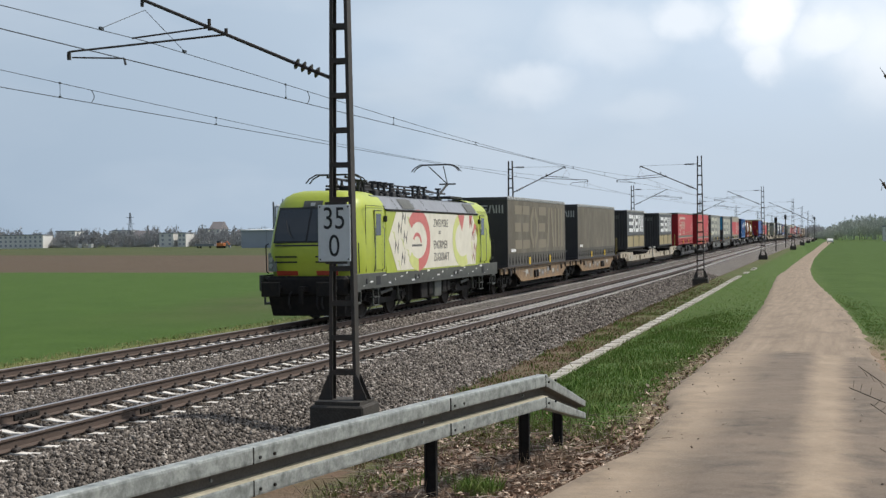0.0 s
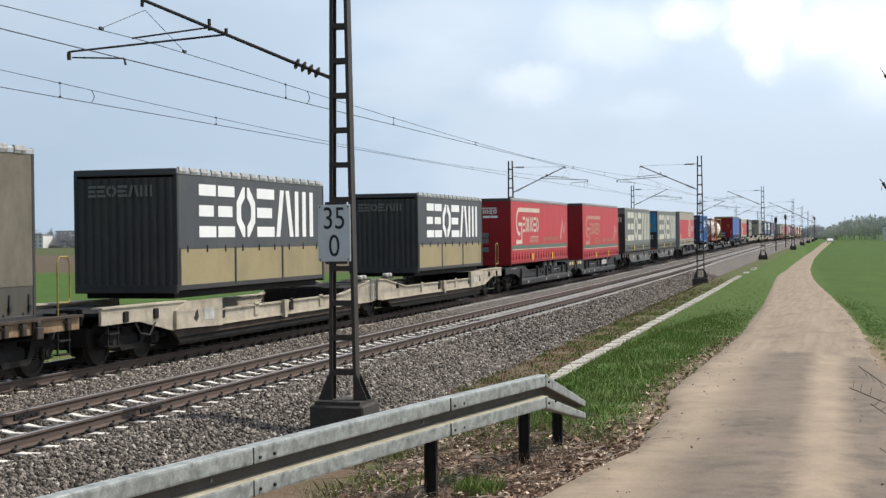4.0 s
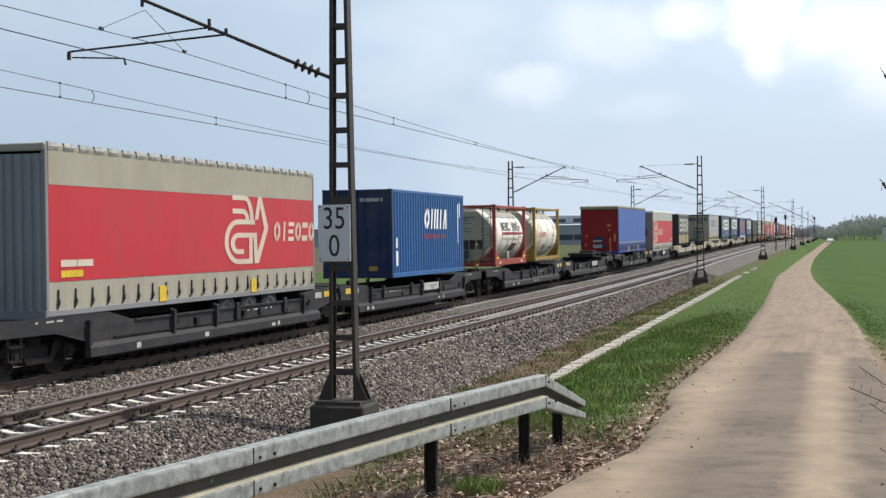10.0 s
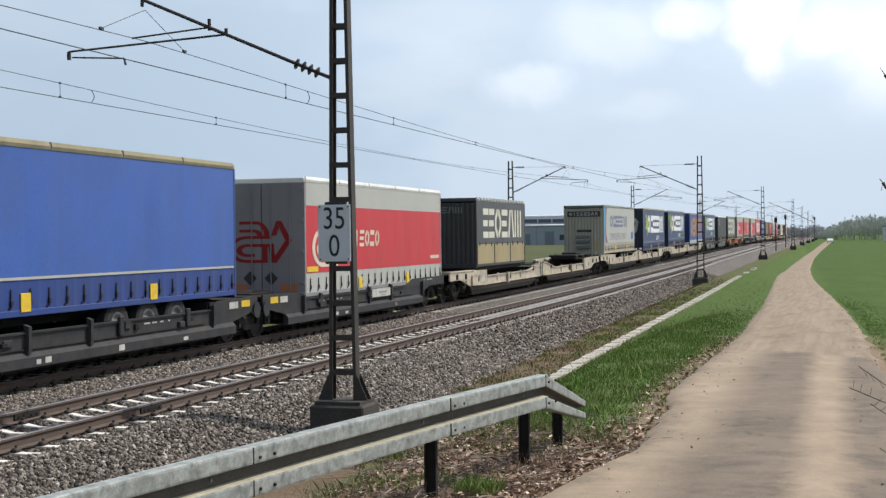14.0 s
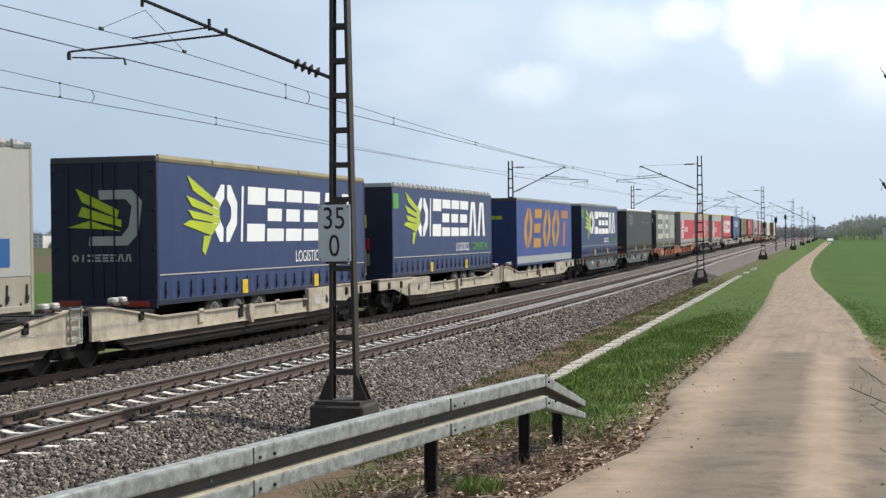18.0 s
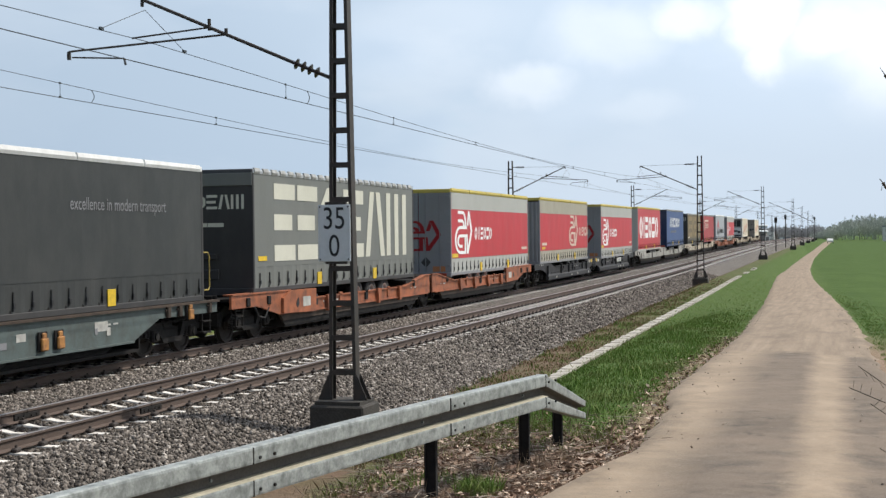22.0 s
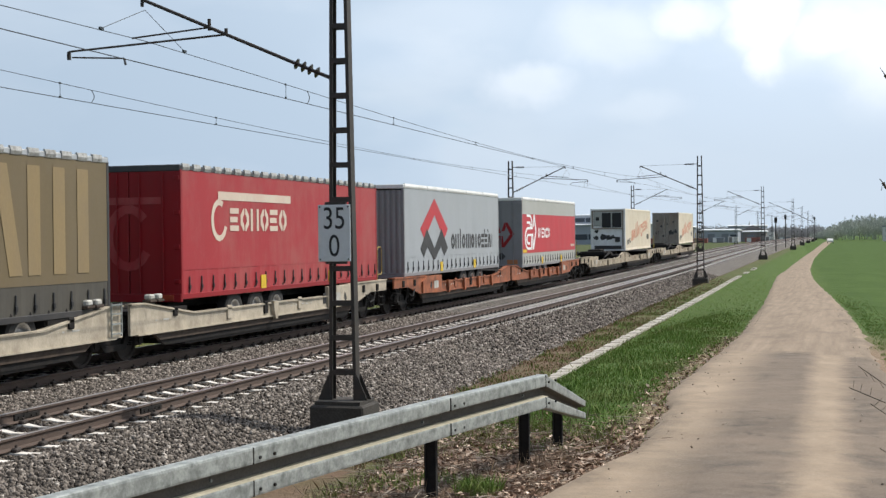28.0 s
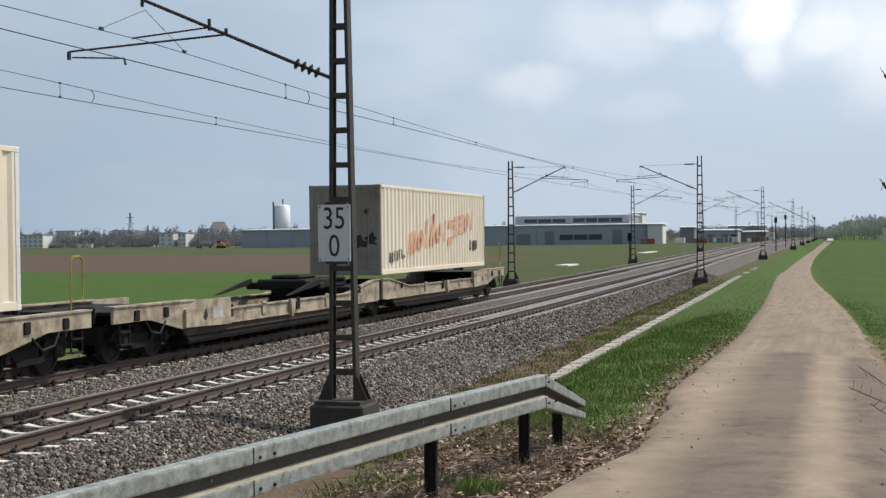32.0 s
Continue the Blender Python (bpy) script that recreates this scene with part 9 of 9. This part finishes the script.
        part("roof", Build().box((-0.1, -0.1, 2.3), (2.5, 3.1, 2.5)), M_HALLDARK, b)
    b = thing("box_truck", "white box truck parked at the field's edge", "truck", at=pose(-489, 738, -0.9))
    part("box", Build().box((0, 0, 0.9), (9, 2.5, 4.6), 0.05), M_PLASTER, b)
    part("cab", Build().box((9.3, 0, 0.5), (11.4, 2.4, 3.2), 0.2), M_HALLDARK, b)
    for x in (1.5, 3.0, 9.9):
        part("wheel", Build().tube((x, -0.05, 0.5), (x, 0.3, 0.5), 0.5, 12), M_RUBBER, b)
    orange = mat("orange machine paint", (0.70, 0.24, 0.08), 0.6)
    b = thing("excavator", "small orange excavator standing at the field's edge", "excavator", at=pose(-251.5, 560, -0.9))
    part("house", Build().box((0, 0, 0.9), (3.4, 2.4, 2.3), 0.15), orange, b)
    part("cab", Build().box((0.2, 0.1, 2.3), (1.8, 1.3, 3.1), 0.15), M_PANE, b)
    part("boom", Build().path([(3.2, 1.2, 1.8), (4.6, 1.2, 3.0), (5.8, 1.2, 1.4)], 0.22, 6), orange, b)
    part("bucket", Build().prism([(5.4, 0.2), (6.3, 0.2), (6.1, 1.4), (5.6, 1.4)], 1, 0.7, 1.7), M_HALLDARK, b)
    for y in (0.0, 1.9):
        part("crawler", Build().box((-0.2, y, 0), (3.6, y + 0.5, 0.85), 0.3), M_DARK, b)
    b = thing("flat_trailer", "dark flat trailer parked beside the excavator", "trailer", at=pose(-262.5, 561, -0.9))
    part("bed", Build().box((0, 0, 0.9), (9.5, 2.4, 1.9), 0.05), M_HALLDARK, b)
    for x in (1.5, 2.9, 7.5):
        part("wheel", Build().tube((x, -0.05, 0.45), (x, 0.3, 0.45), 0.45, 12), M_RUBBER, b)
    b = thing("lattice_pylon", "thin steel lattice pylon above the town", "pylon", at=pose(-405, 765, -0.9))
    for sx in (-1, 1):
        for sy in (-1, 1):
            part("leg", Build().tube((sx * 1.6, sy * 1.6, -0.5), (sx * 0.2, sy * 0.2, 21), 0.16, 5), M_HALLDARK, b)
    for k in range(8):
        q = 1.6 - 1.4 * k / 8
        part("brace", Build().tube((-q, -q, k * 2.6), (q * 0.85, -q * 0.85, (k + 1) * 2.6), 0.1, 5), M_HALLDARK, b)
    for z in (14, 18):
        part("cross_arm", Build().box((-2.6, -0.1, z), (2.6, 0.1, z + 0.25)), M_HALLDARK, b)
    # trees of the town
    spots = []
    for i in range(430):
        x = -530 + i * 0.86 + rs.uniform(-2, 2)
        h = 6.5 + 6.5 * rs.random() ** 1.5 + 1.5 * math.sin(i * 0.3)
        spots.append((x, 741 + rs.uniform(-4, 40) * rs.random(), -0.9, 3.5 + 4.0 * rs.random(), h))
    for i in range(90):
        spots.append((-535 + i * 3.9 + rs.uniform(-2, 2), 738 + rs.uniform(-3, 6), -0.9, 6, 2.4 + 1.5 * rs.random()))
    for i in range(70):
        spots.append((-260 + i * 3.4, 720 + rs.uniform(0, 60), -0.9, 6 + 3 * rs.random(), 6 + 3 * rs.random()))
    clump_trees("town_trees", "bare grey trees and hedges at the town's edge, paled for haze", spots, M_TWIGS, 3, 0.55, 220)
    # woods beyond the road
    spots = []
    for i in range(130):
        x = 4 + i * 0.65 + rs.uniform(-3, 3)
        edge = smoothstep(2, 22, x)
        spots.append((x, 640 + rs.uniform(-20, 60), -0.6, 7 + 3 * rs.random(), 3 + edge * (5.5 + 4.0 * rs.random())))
    clump_trees("wood", "grey-green wood on the horizon, paled for haze", spots, M_FARGREEN, 7, 0.42, 620)
    spots = []
    for i in range(110):
        spots.append((-60 + i * 0.65, 690 + rs.uniform(-10, 40), -0.6, 6 + 3 * rs.random(), 4 + 4.0 * rs.random()))
    clump_trees("hedge", "bare grey hedge and trees behind the line, paled for haze", spots, M_TWIGS, 9, 0.45, 260)
    house(29.0, 560, 16, 10, -0.6, 2, "grey-roofed house before the wood", True)
    # vehicles and signals far down the line
    c = thing("car", "pale parked car at the end of the farm road", "car", at=pose(9.7, 418, road_z(418)))
    part("body", Build().prism([(0, 0.35), (4.2, 0.35), (4.2, 0.85), (3.3, 0.95), (2.8, 1.42), (1.2, 1.42), (0.5, 0.92), (0, 0.85)], 0, -0.85, 0.85), M_PLASTER, c)
    part("windscreen", Build().prism([(0.55, 0.95), (1.2, 1.38), (1.24, 1.36), (0.62, 0.93)], 0, -0.7, 0.7), M_GLASS, c)
    for y in (0.8, 3.4):
        for s in (-1, 1):
            part("wheel", Build().tube((s * 0.7, y, 0.32), (s * 0.88, y, 0.32), 0.32, 14), M_RUBBER, c)
    for x, y, zt in ((3.0, 202, 4.7), (3.1, 239, 5.4), (5.5, 402, 6.8), (-7.2, 128, 3.0)):
        b = thing("railway_signal", "dark railway signal head on a post", "railway signal", "signals", at=pose(x, y, rise(y) - 0.5))
        part("post", Build().tube((0, 0, -0.3), (0, 0, zt), 0.08, 8), M_MAST, b)
        part("head", Build().box((-0.2, -0.1, zt - 0.8), (0.2, 0.1, zt), 0.06), M_DARK, b)
    for x, y, a in ((-20.0, 157, 7), (-25.6, 266, 20)):
        whole("concrete_slab", Build().box((x, y, -0.99), (x + 1.5, y + a, -0.78), 0.03), M_CONCRETE, "pale concrete slab lying in the grass", "slab", "slabs in the grass")


build_distance()

# ---- loose stones, grass, litter ----
# Darker than the other stones: oily grime plus the deep cribs' shade.
M_CRIBSTONES = island_material("brown stones between the rails, oil and shade", [(0.0, (0.02, 0.017, 0.014)), (1.0, (0.26, 0.225, 0.19)), (0.45, (0.07, 0.057, 0.047)), (0.8, (0.13, 0.108, 0.088))])


def stones():
    def region(x0, x1, y0, y1, lift=0.0, falloff=0.0):
        def place(rs, n):
            x = x0 + (x1 - x0) * rs.rand(n)
            y = y0 + (y1 - y0) * rs.rand(n) ** (1 + falloff)
            bx = np.array([b[0] for b in BED])
            bz = np.array([b[1] for b in BED])
            z = np.interp(x, bx, bz) + np.where(y > 50, 0.00043 * np.clip(y - 50, 0, 100) ** 1.5, 0) + lift + 0.03 * rs.rand(n)
            keep = (np.abs(np.abs(x) - 0.7535) > 0.10) & (np.abs(np.abs(x - TRACK_X) - 0.7535) > 0.10)
            k = (y - 15.68) / SLEEPER_STEP
            on = (np.abs(k - np.round(k)) * SLEEPER_STEP < 0.115) & (np.abs(x) < 1.3)
            k2 = (y - 15.89) / SLEEPER_STEP
            on2 = (np.abs(k2 - np.round(k2)) * SLEEPER_STEP < 0.115) & (np.abs(x - TRACK_X) < 1.3)
            keep &= ~on & ~on2
            return np.stack([x, y, z], 1)[keep]
        return place
    lab = "loose grey and brown crushed ballast stones"
    scatter("ballast_stones", lab, "ballast", 46000, region(1.2, 3.7, 11, 34, 0.0, 0.3), (0.02, 0.056), M_STONES, 11)
    scatter("ballast_stones", lab, "ballast", 28000, region(-2.95, -1.2, 15, 48, 0.0, 0.3), (0.025, 0.058), M_STONES, 12)
    scatter("ballast_stones", lab, "ballast", 24000, region(-1.2, 1.2, 13, 45, -0.02, 0.3), (0.025, 0.06), M_CRIBSTONES, 13)
    scatter("ballast_stones", lab, "ballast", 16000, region(-5.6, -2.9, 19, 50, -0.02, 0.2), (0.03, 0.065), M_CRIBSTONES, 14)
    scatter("ballast_stones", lab, "ballast", 18000, region(1.28, 3.3, 32, 100, 0.0, 0.3), (0.034, 0.075), M_STONES, 15)
    scatter("ballast_stones", lab, "ballast", 9000, region(-7.2, -5.5, 18, 70, 0.0, 0.2), (0.04, 0.08), M_STONES, 16)


stones()


def ground_many(x, y):
    return np.array([ground_z(a, b) for a, b in zip(x, y)])


def blades(name, label, n, x0, x1, y0, y1, h0, h1, width, material, seed, patch=0.0, hug=0.0):
    rs = np.random.RandomState(seed)
    x = x0 + (x1 - x0) * rs.rand(n)
    y = y0 + (y1 - y0) * rs.rand(n) ** 1.3
    if hug:
        x = np.array([lerp_table(ROAD_RIGHT, b) for b in y]) + np.abs(rs.randn(n)) * hug
    if patch:
        keep = np.array([noise.noise(Vector((a * 1.1, b * 1.1, seed))) > patch for a, b in zip(x, y)])
        x, y = x[keep], y[keep]
    left = np.array([lerp_table(ROAD_LEFT, b) for b in y])
    right = np.array([lerp_table(ROAD_RIGHT, b) for b in y])
    keep = (x < left - 0.05 + 0.2 * rs.randn(len(x))) | (x > right + 0.12 * rs.randn(len(x)))
    band = 0.22 * np.clip((32 - y) / 8, 0, 1) * (0.4 + 1.2 * rs.rand(len(x)))
    keep &= (x > left) | (x < left - band)
    keep &= rs.rand(len(x)) < np.clip((y1 - y) / (0.4 * (y1 - y0)), 0, 1)
    x, y = x[keep], y[keep]
    n = len(x)
    z = ground_many(x, y)
    h = h0 + (h1 - h0) * rs.rand(n) ** 1.5
    a = rs.rand(n) * 2 * math.pi
    w = width * (0.6 + 0.8 * rs.rand(n))
    lean = rs.randn(n, 2) * 0.35 * h[:, None]
    base = np.stack([x, y, z - 0.02], 1)
    side = np.stack([np.cos(a) * w, np.sin(a) * w, 0 * a], 1)
    mid = base + np.stack([lean[:, 0] * 0.35, lean[:, 1] * 0.35, h * 0.6], 1)
    tip = base + np.stack([lean[:, 0], lean[:, 1], h], 1)
    v = np.stack([base - side, base + side, mid + side * 0.7, tip, mid - side * 0.7], 1).reshape(-1, 3)
    me = bpy.data.meshes.new(name)
    me.vertices.add(n * 5)
    me.vertices.foreach_set("co", v.reshape(-1))
    me.loops.add(n * 5)
    me.loops.foreach_set("vertex_index", np.arange(n * 5, dtype=np.int32))
    me.polygons.add(n)
    me.polygons.foreach_set("loop_start", np.arange(0, n * 5, 5, dtype=np.int32))
    me.update(calc_edges=True)
    me.materials.append(material)
    return tagged(new(name, me), label, "grass", kind="stuff")


M_GRASS = island_material("fresh grass blades", [(0.0, (0.10, 0.18, 0.032)), (1.0, (0.34, 0.35, 0.14)), (0.5, (0.14, 0.235, 0.046)), (0.85, (0.20, 0.29, 0.068))], 0.7, ((0.20, 0.18, 0.075), 0.9, 0.50, 0.72, 0.75))
M_DRYGRASS = island_material("dry straw-coloured grass", [(0.0, (0.12, 0.16, 0.04)), (1.0, (0.48, 0.41, 0.22)), (0.5, (0.26, 0.26, 0.10))], 0.8)
M_STALK = island_material("dead brown stalks", [(0.0, (0.10, 0.07, 0.045)), (1.0, (0.40, 0.32, 0.22)), (0.5, (0.20, 0.145, 0.095))], 0.85)
M_WEED = island_material("brown and green weeds", [(0.0, (0.085, 0.115, 0.028)), (1.0, (0.33, 0.20, 0.135)), (0.45, (0.18, 0.135, 0.07)), (0.7, (0.24, 0.145, 0.095))], 0.85)
blades("verge_grass", "fresh green grass on the verge beside the road", 120000, 5.2, 9.6, 13.6, 52, 0.02, 0.10, 0.006, M_GRASS, 21, -0.5)
blades("verge_tufts", "taller shaggy tufts in the verge's grass", 32000, 5.3, 9.0, 14.2, 46, 0.06, 0.18, 0.006, M_GRASS, 29, 0.12)
blades("verge_grass", "fresh green grass further along the verge", 6000, 4.9, 9.2, 44, 110, 0.03, 0.08, 0.014, M_GRASS, 22)
blades("verge_grass", "green grass along the field's edge", 9000, 10.0, 13.2, 14, 75, 0.02, 0.09, 0.008, M_GRASS, 23, 0.0, 0.5)
blades("trackside_weeds", "reddish brown and green weeds beside the ballast", 40000, 3.3, 5.2, 18, 95, 0.02, 0.12, 0.008, M_WEED, 24, -0.15)
blades("trackside_tufts", "green tufts among the weeds beside the ballast", 26000, 3.5, 5.2, 18, 90, 0.03, 0.17, 0.008, M_GRASS, 26, 0.12)
blades("dry_verge_grass", "dry yellow grass along the far track", 32000, -12.2, -8.0, 15, 90, 0.03, 0.15, 0.009, M_DRYGRASS, 25, -0.25)
blades("post_tufts", "green grass tufts under the guard rail", 16000, 5.2, 7.9, 10.5, 18.5, 0.03, 0.18, 0.004, M_GRASS, 27, 0.14)
blades("post_tufts", "thick green grass tuft beside a guard rail post", 1500, 8.02, 8.36, 11.05, 11.6, 0.05, 0.20, 0.004, M_GRASS, 41)
blades("dead_stalks", "dead brown stalks under the guard rail", 16000, 4.6, 9.0, 7.0, 17.5, 0.04, 0.22, 0.0032, M_STALK, 28, -0.15)

M_LEAF = island_material("dead leaves", [(0.0, (0.075, 0.046, 0.03)), (1.0, (0.82, 0.70, 0.58)), (0.4, (0.22, 0.138, 0.098)), (0.75, (0.40, 0.29, 0.21)), (0.92, (0.60, 0.48, 0.38))], 0.85)
M_STICK = island_material("bleached twigs", [(0.0, (0.10, 0.07, 0.05)), (1.0, (0.48, 0.42, 0.34)), (0.5, (0.26, 0.20, 0.15))], 0.85)


M_PEBBLES = island_material("pale road pebbles", [(0.0, (0.18, 0.15, 0.12)), (1.0, (0.5, 0.45, 0.38)), (0.5, (0.3, 0.26, 0.2))])


def litter():
    rs = np.random.RandomState(31)
    def spots(n):
        x = 4.4 + 4.8 * rs.rand(n)
        y = 6.5 + 10.5 * rs.rand(n)
        keep = (x < np.array([lerp_table(ROAD_LEFT, b) for b in y]) + 0.15 * rs.randn(n) + 0.05) & (x > 4.3 + 0.13 * y + 0.5 * rs.randn(n)) & (y + 0.35 * (x - 8.0) < 15.0 + 0.7 * rs.randn(n))
        return x[keep], y[keep]
    x, y = spots(50000)
    ye = 11 + 20 * rs.rand(2600) ** 1.2
    xe = np.array([lerp_table(ROAD_LEFT, b) for b in ye]) - 0.02 + 0.2 * rs.randn(2600)
    x, y = np.concatenate([x, xe]), np.concatenate([y, ye])
    n = len(x)
    z = ground_many(x, y) + 0.005 + 0.05 * rs.rand(n) ** 2
    s = 0.012 + 0.034 * rs.rand(n) ** 2
    a = rs.randn(n, 3)
    a /= np.linalg.norm(a, axis=1, keepdims=True)
    b = np.cross(a, rs.randn(n, 3))
    b /= np.linalg.norm(b, axis=1, keepdims=True)
    a[:, 2] *= 0.5
    b[:, 2] *= 0.5
    c = np.stack([x, y, z], 1)
    v = np.stack([c - a * s[:, None] * 1.5, c + b * s[:, None] * 0.6, c + a * s[:, None] * 1.5, c - b * s[:, None] * 0.6 + np.array([0, 0, 0.01])], 1).reshape(-1, 3)
    me = bpy.data.meshes.new("leaf_litter")
    me.vertices.add(n * 4)
    me.vertices.foreach_set("co", v.reshape(-1))
    me.loops.add(n * 4)
    me.loops.foreach_set("vertex_index", np.arange(n * 4, dtype=np.int32))
    me.polygons.add(n)
    me.polygons.foreach_set("loop_start", np.arange(0, n * 4, 4, dtype=np.int32))
    me.update(calc_edges=True)
    me.materials.append(M_LEAF)
    tagged(new("leaf_litter", me), "brown dead leaves on the bank under the guard rail", "leaves", kind="stuff")
    b = Build()
    x, y = spots(4200)
    for px, py in zip(x, y):
        ln, an = 0.08 + 0.5 * rs.rand() ** 2, rs.rand() * 6.28
        z = ground_z(px, py) + 0.02 + 0.06 * rs.rand()
        q = Vector((math.cos(an) * ln, math.sin(an) * ln, 0.1 * rs.randn() * ln))
        b.tube((px, py, z), Vector((px, py, z)) + q, 0.004, 4, 0.002, caps=False)
    whole("twig_litter", b, M_STICK, "bleached twigs scattered under the guard rail", "twigs", kind="stuff")
    scatter("road_clods", "dark earth clods and chips on the farm road", "clods", 170, lambda r, k: (lambda yy, u: np.stack([np.array([lerp_table(ROAD_LEFT, q) + 0.1 + (lerp_table(ROAD_RIGHT, q) - lerp_table(ROAD_LEFT, q) - 0.2) * f for q, f in zip(yy, u)]), yy, np.array([road_z(q) for q in yy]) + 0.012], 1))(9 + 15 * r.rand(k) ** 1.3, r.rand(k) ** 1.3), (0.006, 0.022), M_STICK, 35, 0.5)
    scatter("road_pebbles", "small pebbles along the road's edges", "pebbles", 260, lambda r, k: (lambda yy, u: np.stack([np.where(u < 0.5, np.array([lerp_table(ROAD_LEFT, q) for q in yy]), np.array([lerp_table(ROAD_RIGHT, q) for q in yy])) + np.where(u < 0.5, 0.5, -0.4) * r.rand(k) - 0.1, yy, np.array([road_z(q) for q in yy]) + 0.005], 1))(9 + 40 * r.rand(k) ** 1.4, r.rand(k)), (0.006, 0.024), M_PEBBLES, 33)


litter()


def shrub():
    m = mat("grey-brown bark", (0.10, 0.08, 0.065), 0.9, 0, 0.2, 6, 60, 0.3)
    s = thing("shrub", "bare leafless shrub whose twigs reach over the road's edge", "shrub")
    part("stem", Build().path([(12.55, 9.4, 0.3), (12.45, 9.35, 1.2), (12.35, 9.3, 2.2), (12.2, 9.2, 3.4)], 0.035, 8), m, s)
    ends = [((12.35, 9.3, 2.2), (11.385, 9.0, 3.53)), ((12.40, 9.32, 1.7), (11.365, 9.0, 2.86)), ((12.45, 9.35, 1.2), (11.17, 9.0, 1.56)), ((12.45, 9.35, 1.0), (11.23, 9.05, 1.69)), ((12.5, 9.38, 0.8), (11.30, 9.1, 1.45)), ((12.5, 9.4, 0.6), (11.35, 8.9, 1.2))]
    for k, (a, e) in enumerate(ends):
        a, e = Vector(a), Vector(e)
        mid = a.lerp(e, 0.55) + Vector((0, 0.05, -0.10))
        b = Build().path([a, mid, e], 0.003, 5)
        for q in (0.78, 0.88, 0.96):
            p = mid.lerp(e, q)
            b.tube(p, p + Vector((-0.03 + 0.02 * k, 0.02, 0.05 * (-1) ** k)), 0.002, 4)
            if k < 2:
                b.tube(p, p + Vector((0.02, 0.01, -0.04)), 0.012, 5, 0.004)
        part("branch", b, m, s)


shrub()

def bird():
    b = thing("bird", "small dark bird in flight over the line", "bird", at=PERCH)
    small = Matrix.Scale(0.62, 4)
    dark = mat("dark plumage", (0.03, 0.028, 0.026), 0.8)
    part("body", Build().lathe([(-0.09, 0.004), (-0.06, 0.018), (0.0, 0.026), (0.05, 0.020), (0.08, 0.006)], (0, 0, 0.03), 0, 10), dark, b, smooth=True)
    for s in (-1, 1):
        part("wing", Build().add([(-0.035, s * 0.02, 0.035), (0.03, s * 0.02, 0.035), (0.045, s * 0.09, 0.06), (-0.01, s * 0.16, 0.05), (-0.035, s * 0.02, 0.041), (0.03, s * 0.02, 0.041), (0.045, s * 0.09, 0.065), (-0.01, s * 0.16, 0.053)], [(3, 2, 1, 0), (4, 5, 6, 7), (0, 1, 5, 4), (1, 2, 6, 5), (2, 3, 7, 6), (3, 0, 4, 7)]), dark, b)
    part("tail", Build().prism([(0.07, -0.01), (0.14, -0.025), (0.14, 0.025), (0.07, 0.01)], 2, 0.025, 0.032), dark, b)
    for piece in b.children:
        piece.data.transform(small)
    return b


# it sits in the crop beyond the road, crosses the line once and settles in the far field
PERCH = pose(60.0, 26.0, ground_z(60.0, 26.0))
FLIGHT = [(0.0, PERCH), (22.0, PERCH), (24.0, pose(12.0, 29.3, 0.9)), (24.8, pose(0.51, 26.12, 4.47)), (24.9, pose(-0.91, 25.72, 5.04)), (25.0, pose(-2.36, 25.32, 5.68)), (25.1, pose(-3.9, 24.9, 6.3)), (25.2, pose(-5.5, 24.45, 6.9)), (28.0, pose(-60.0, 12.0, ground_z(-60, 12))), (32.0, pose(-60.0, 12.0, ground_z(-60, 12)))]
BIRD = bird()


def motions():
    walk(BIRD, FLIGHT)
    for ob, u, z in MOVING:
        rows = []
        for k in range(33):
            y = u - travelled(float(k))
            rows.append((float(k), pose(TRACK_X, y, z + rise(y + 7), math.degrees(math.atan2(rise(y + 14) - rise(y), 14)))))
        walk(ob, rows)


motions()
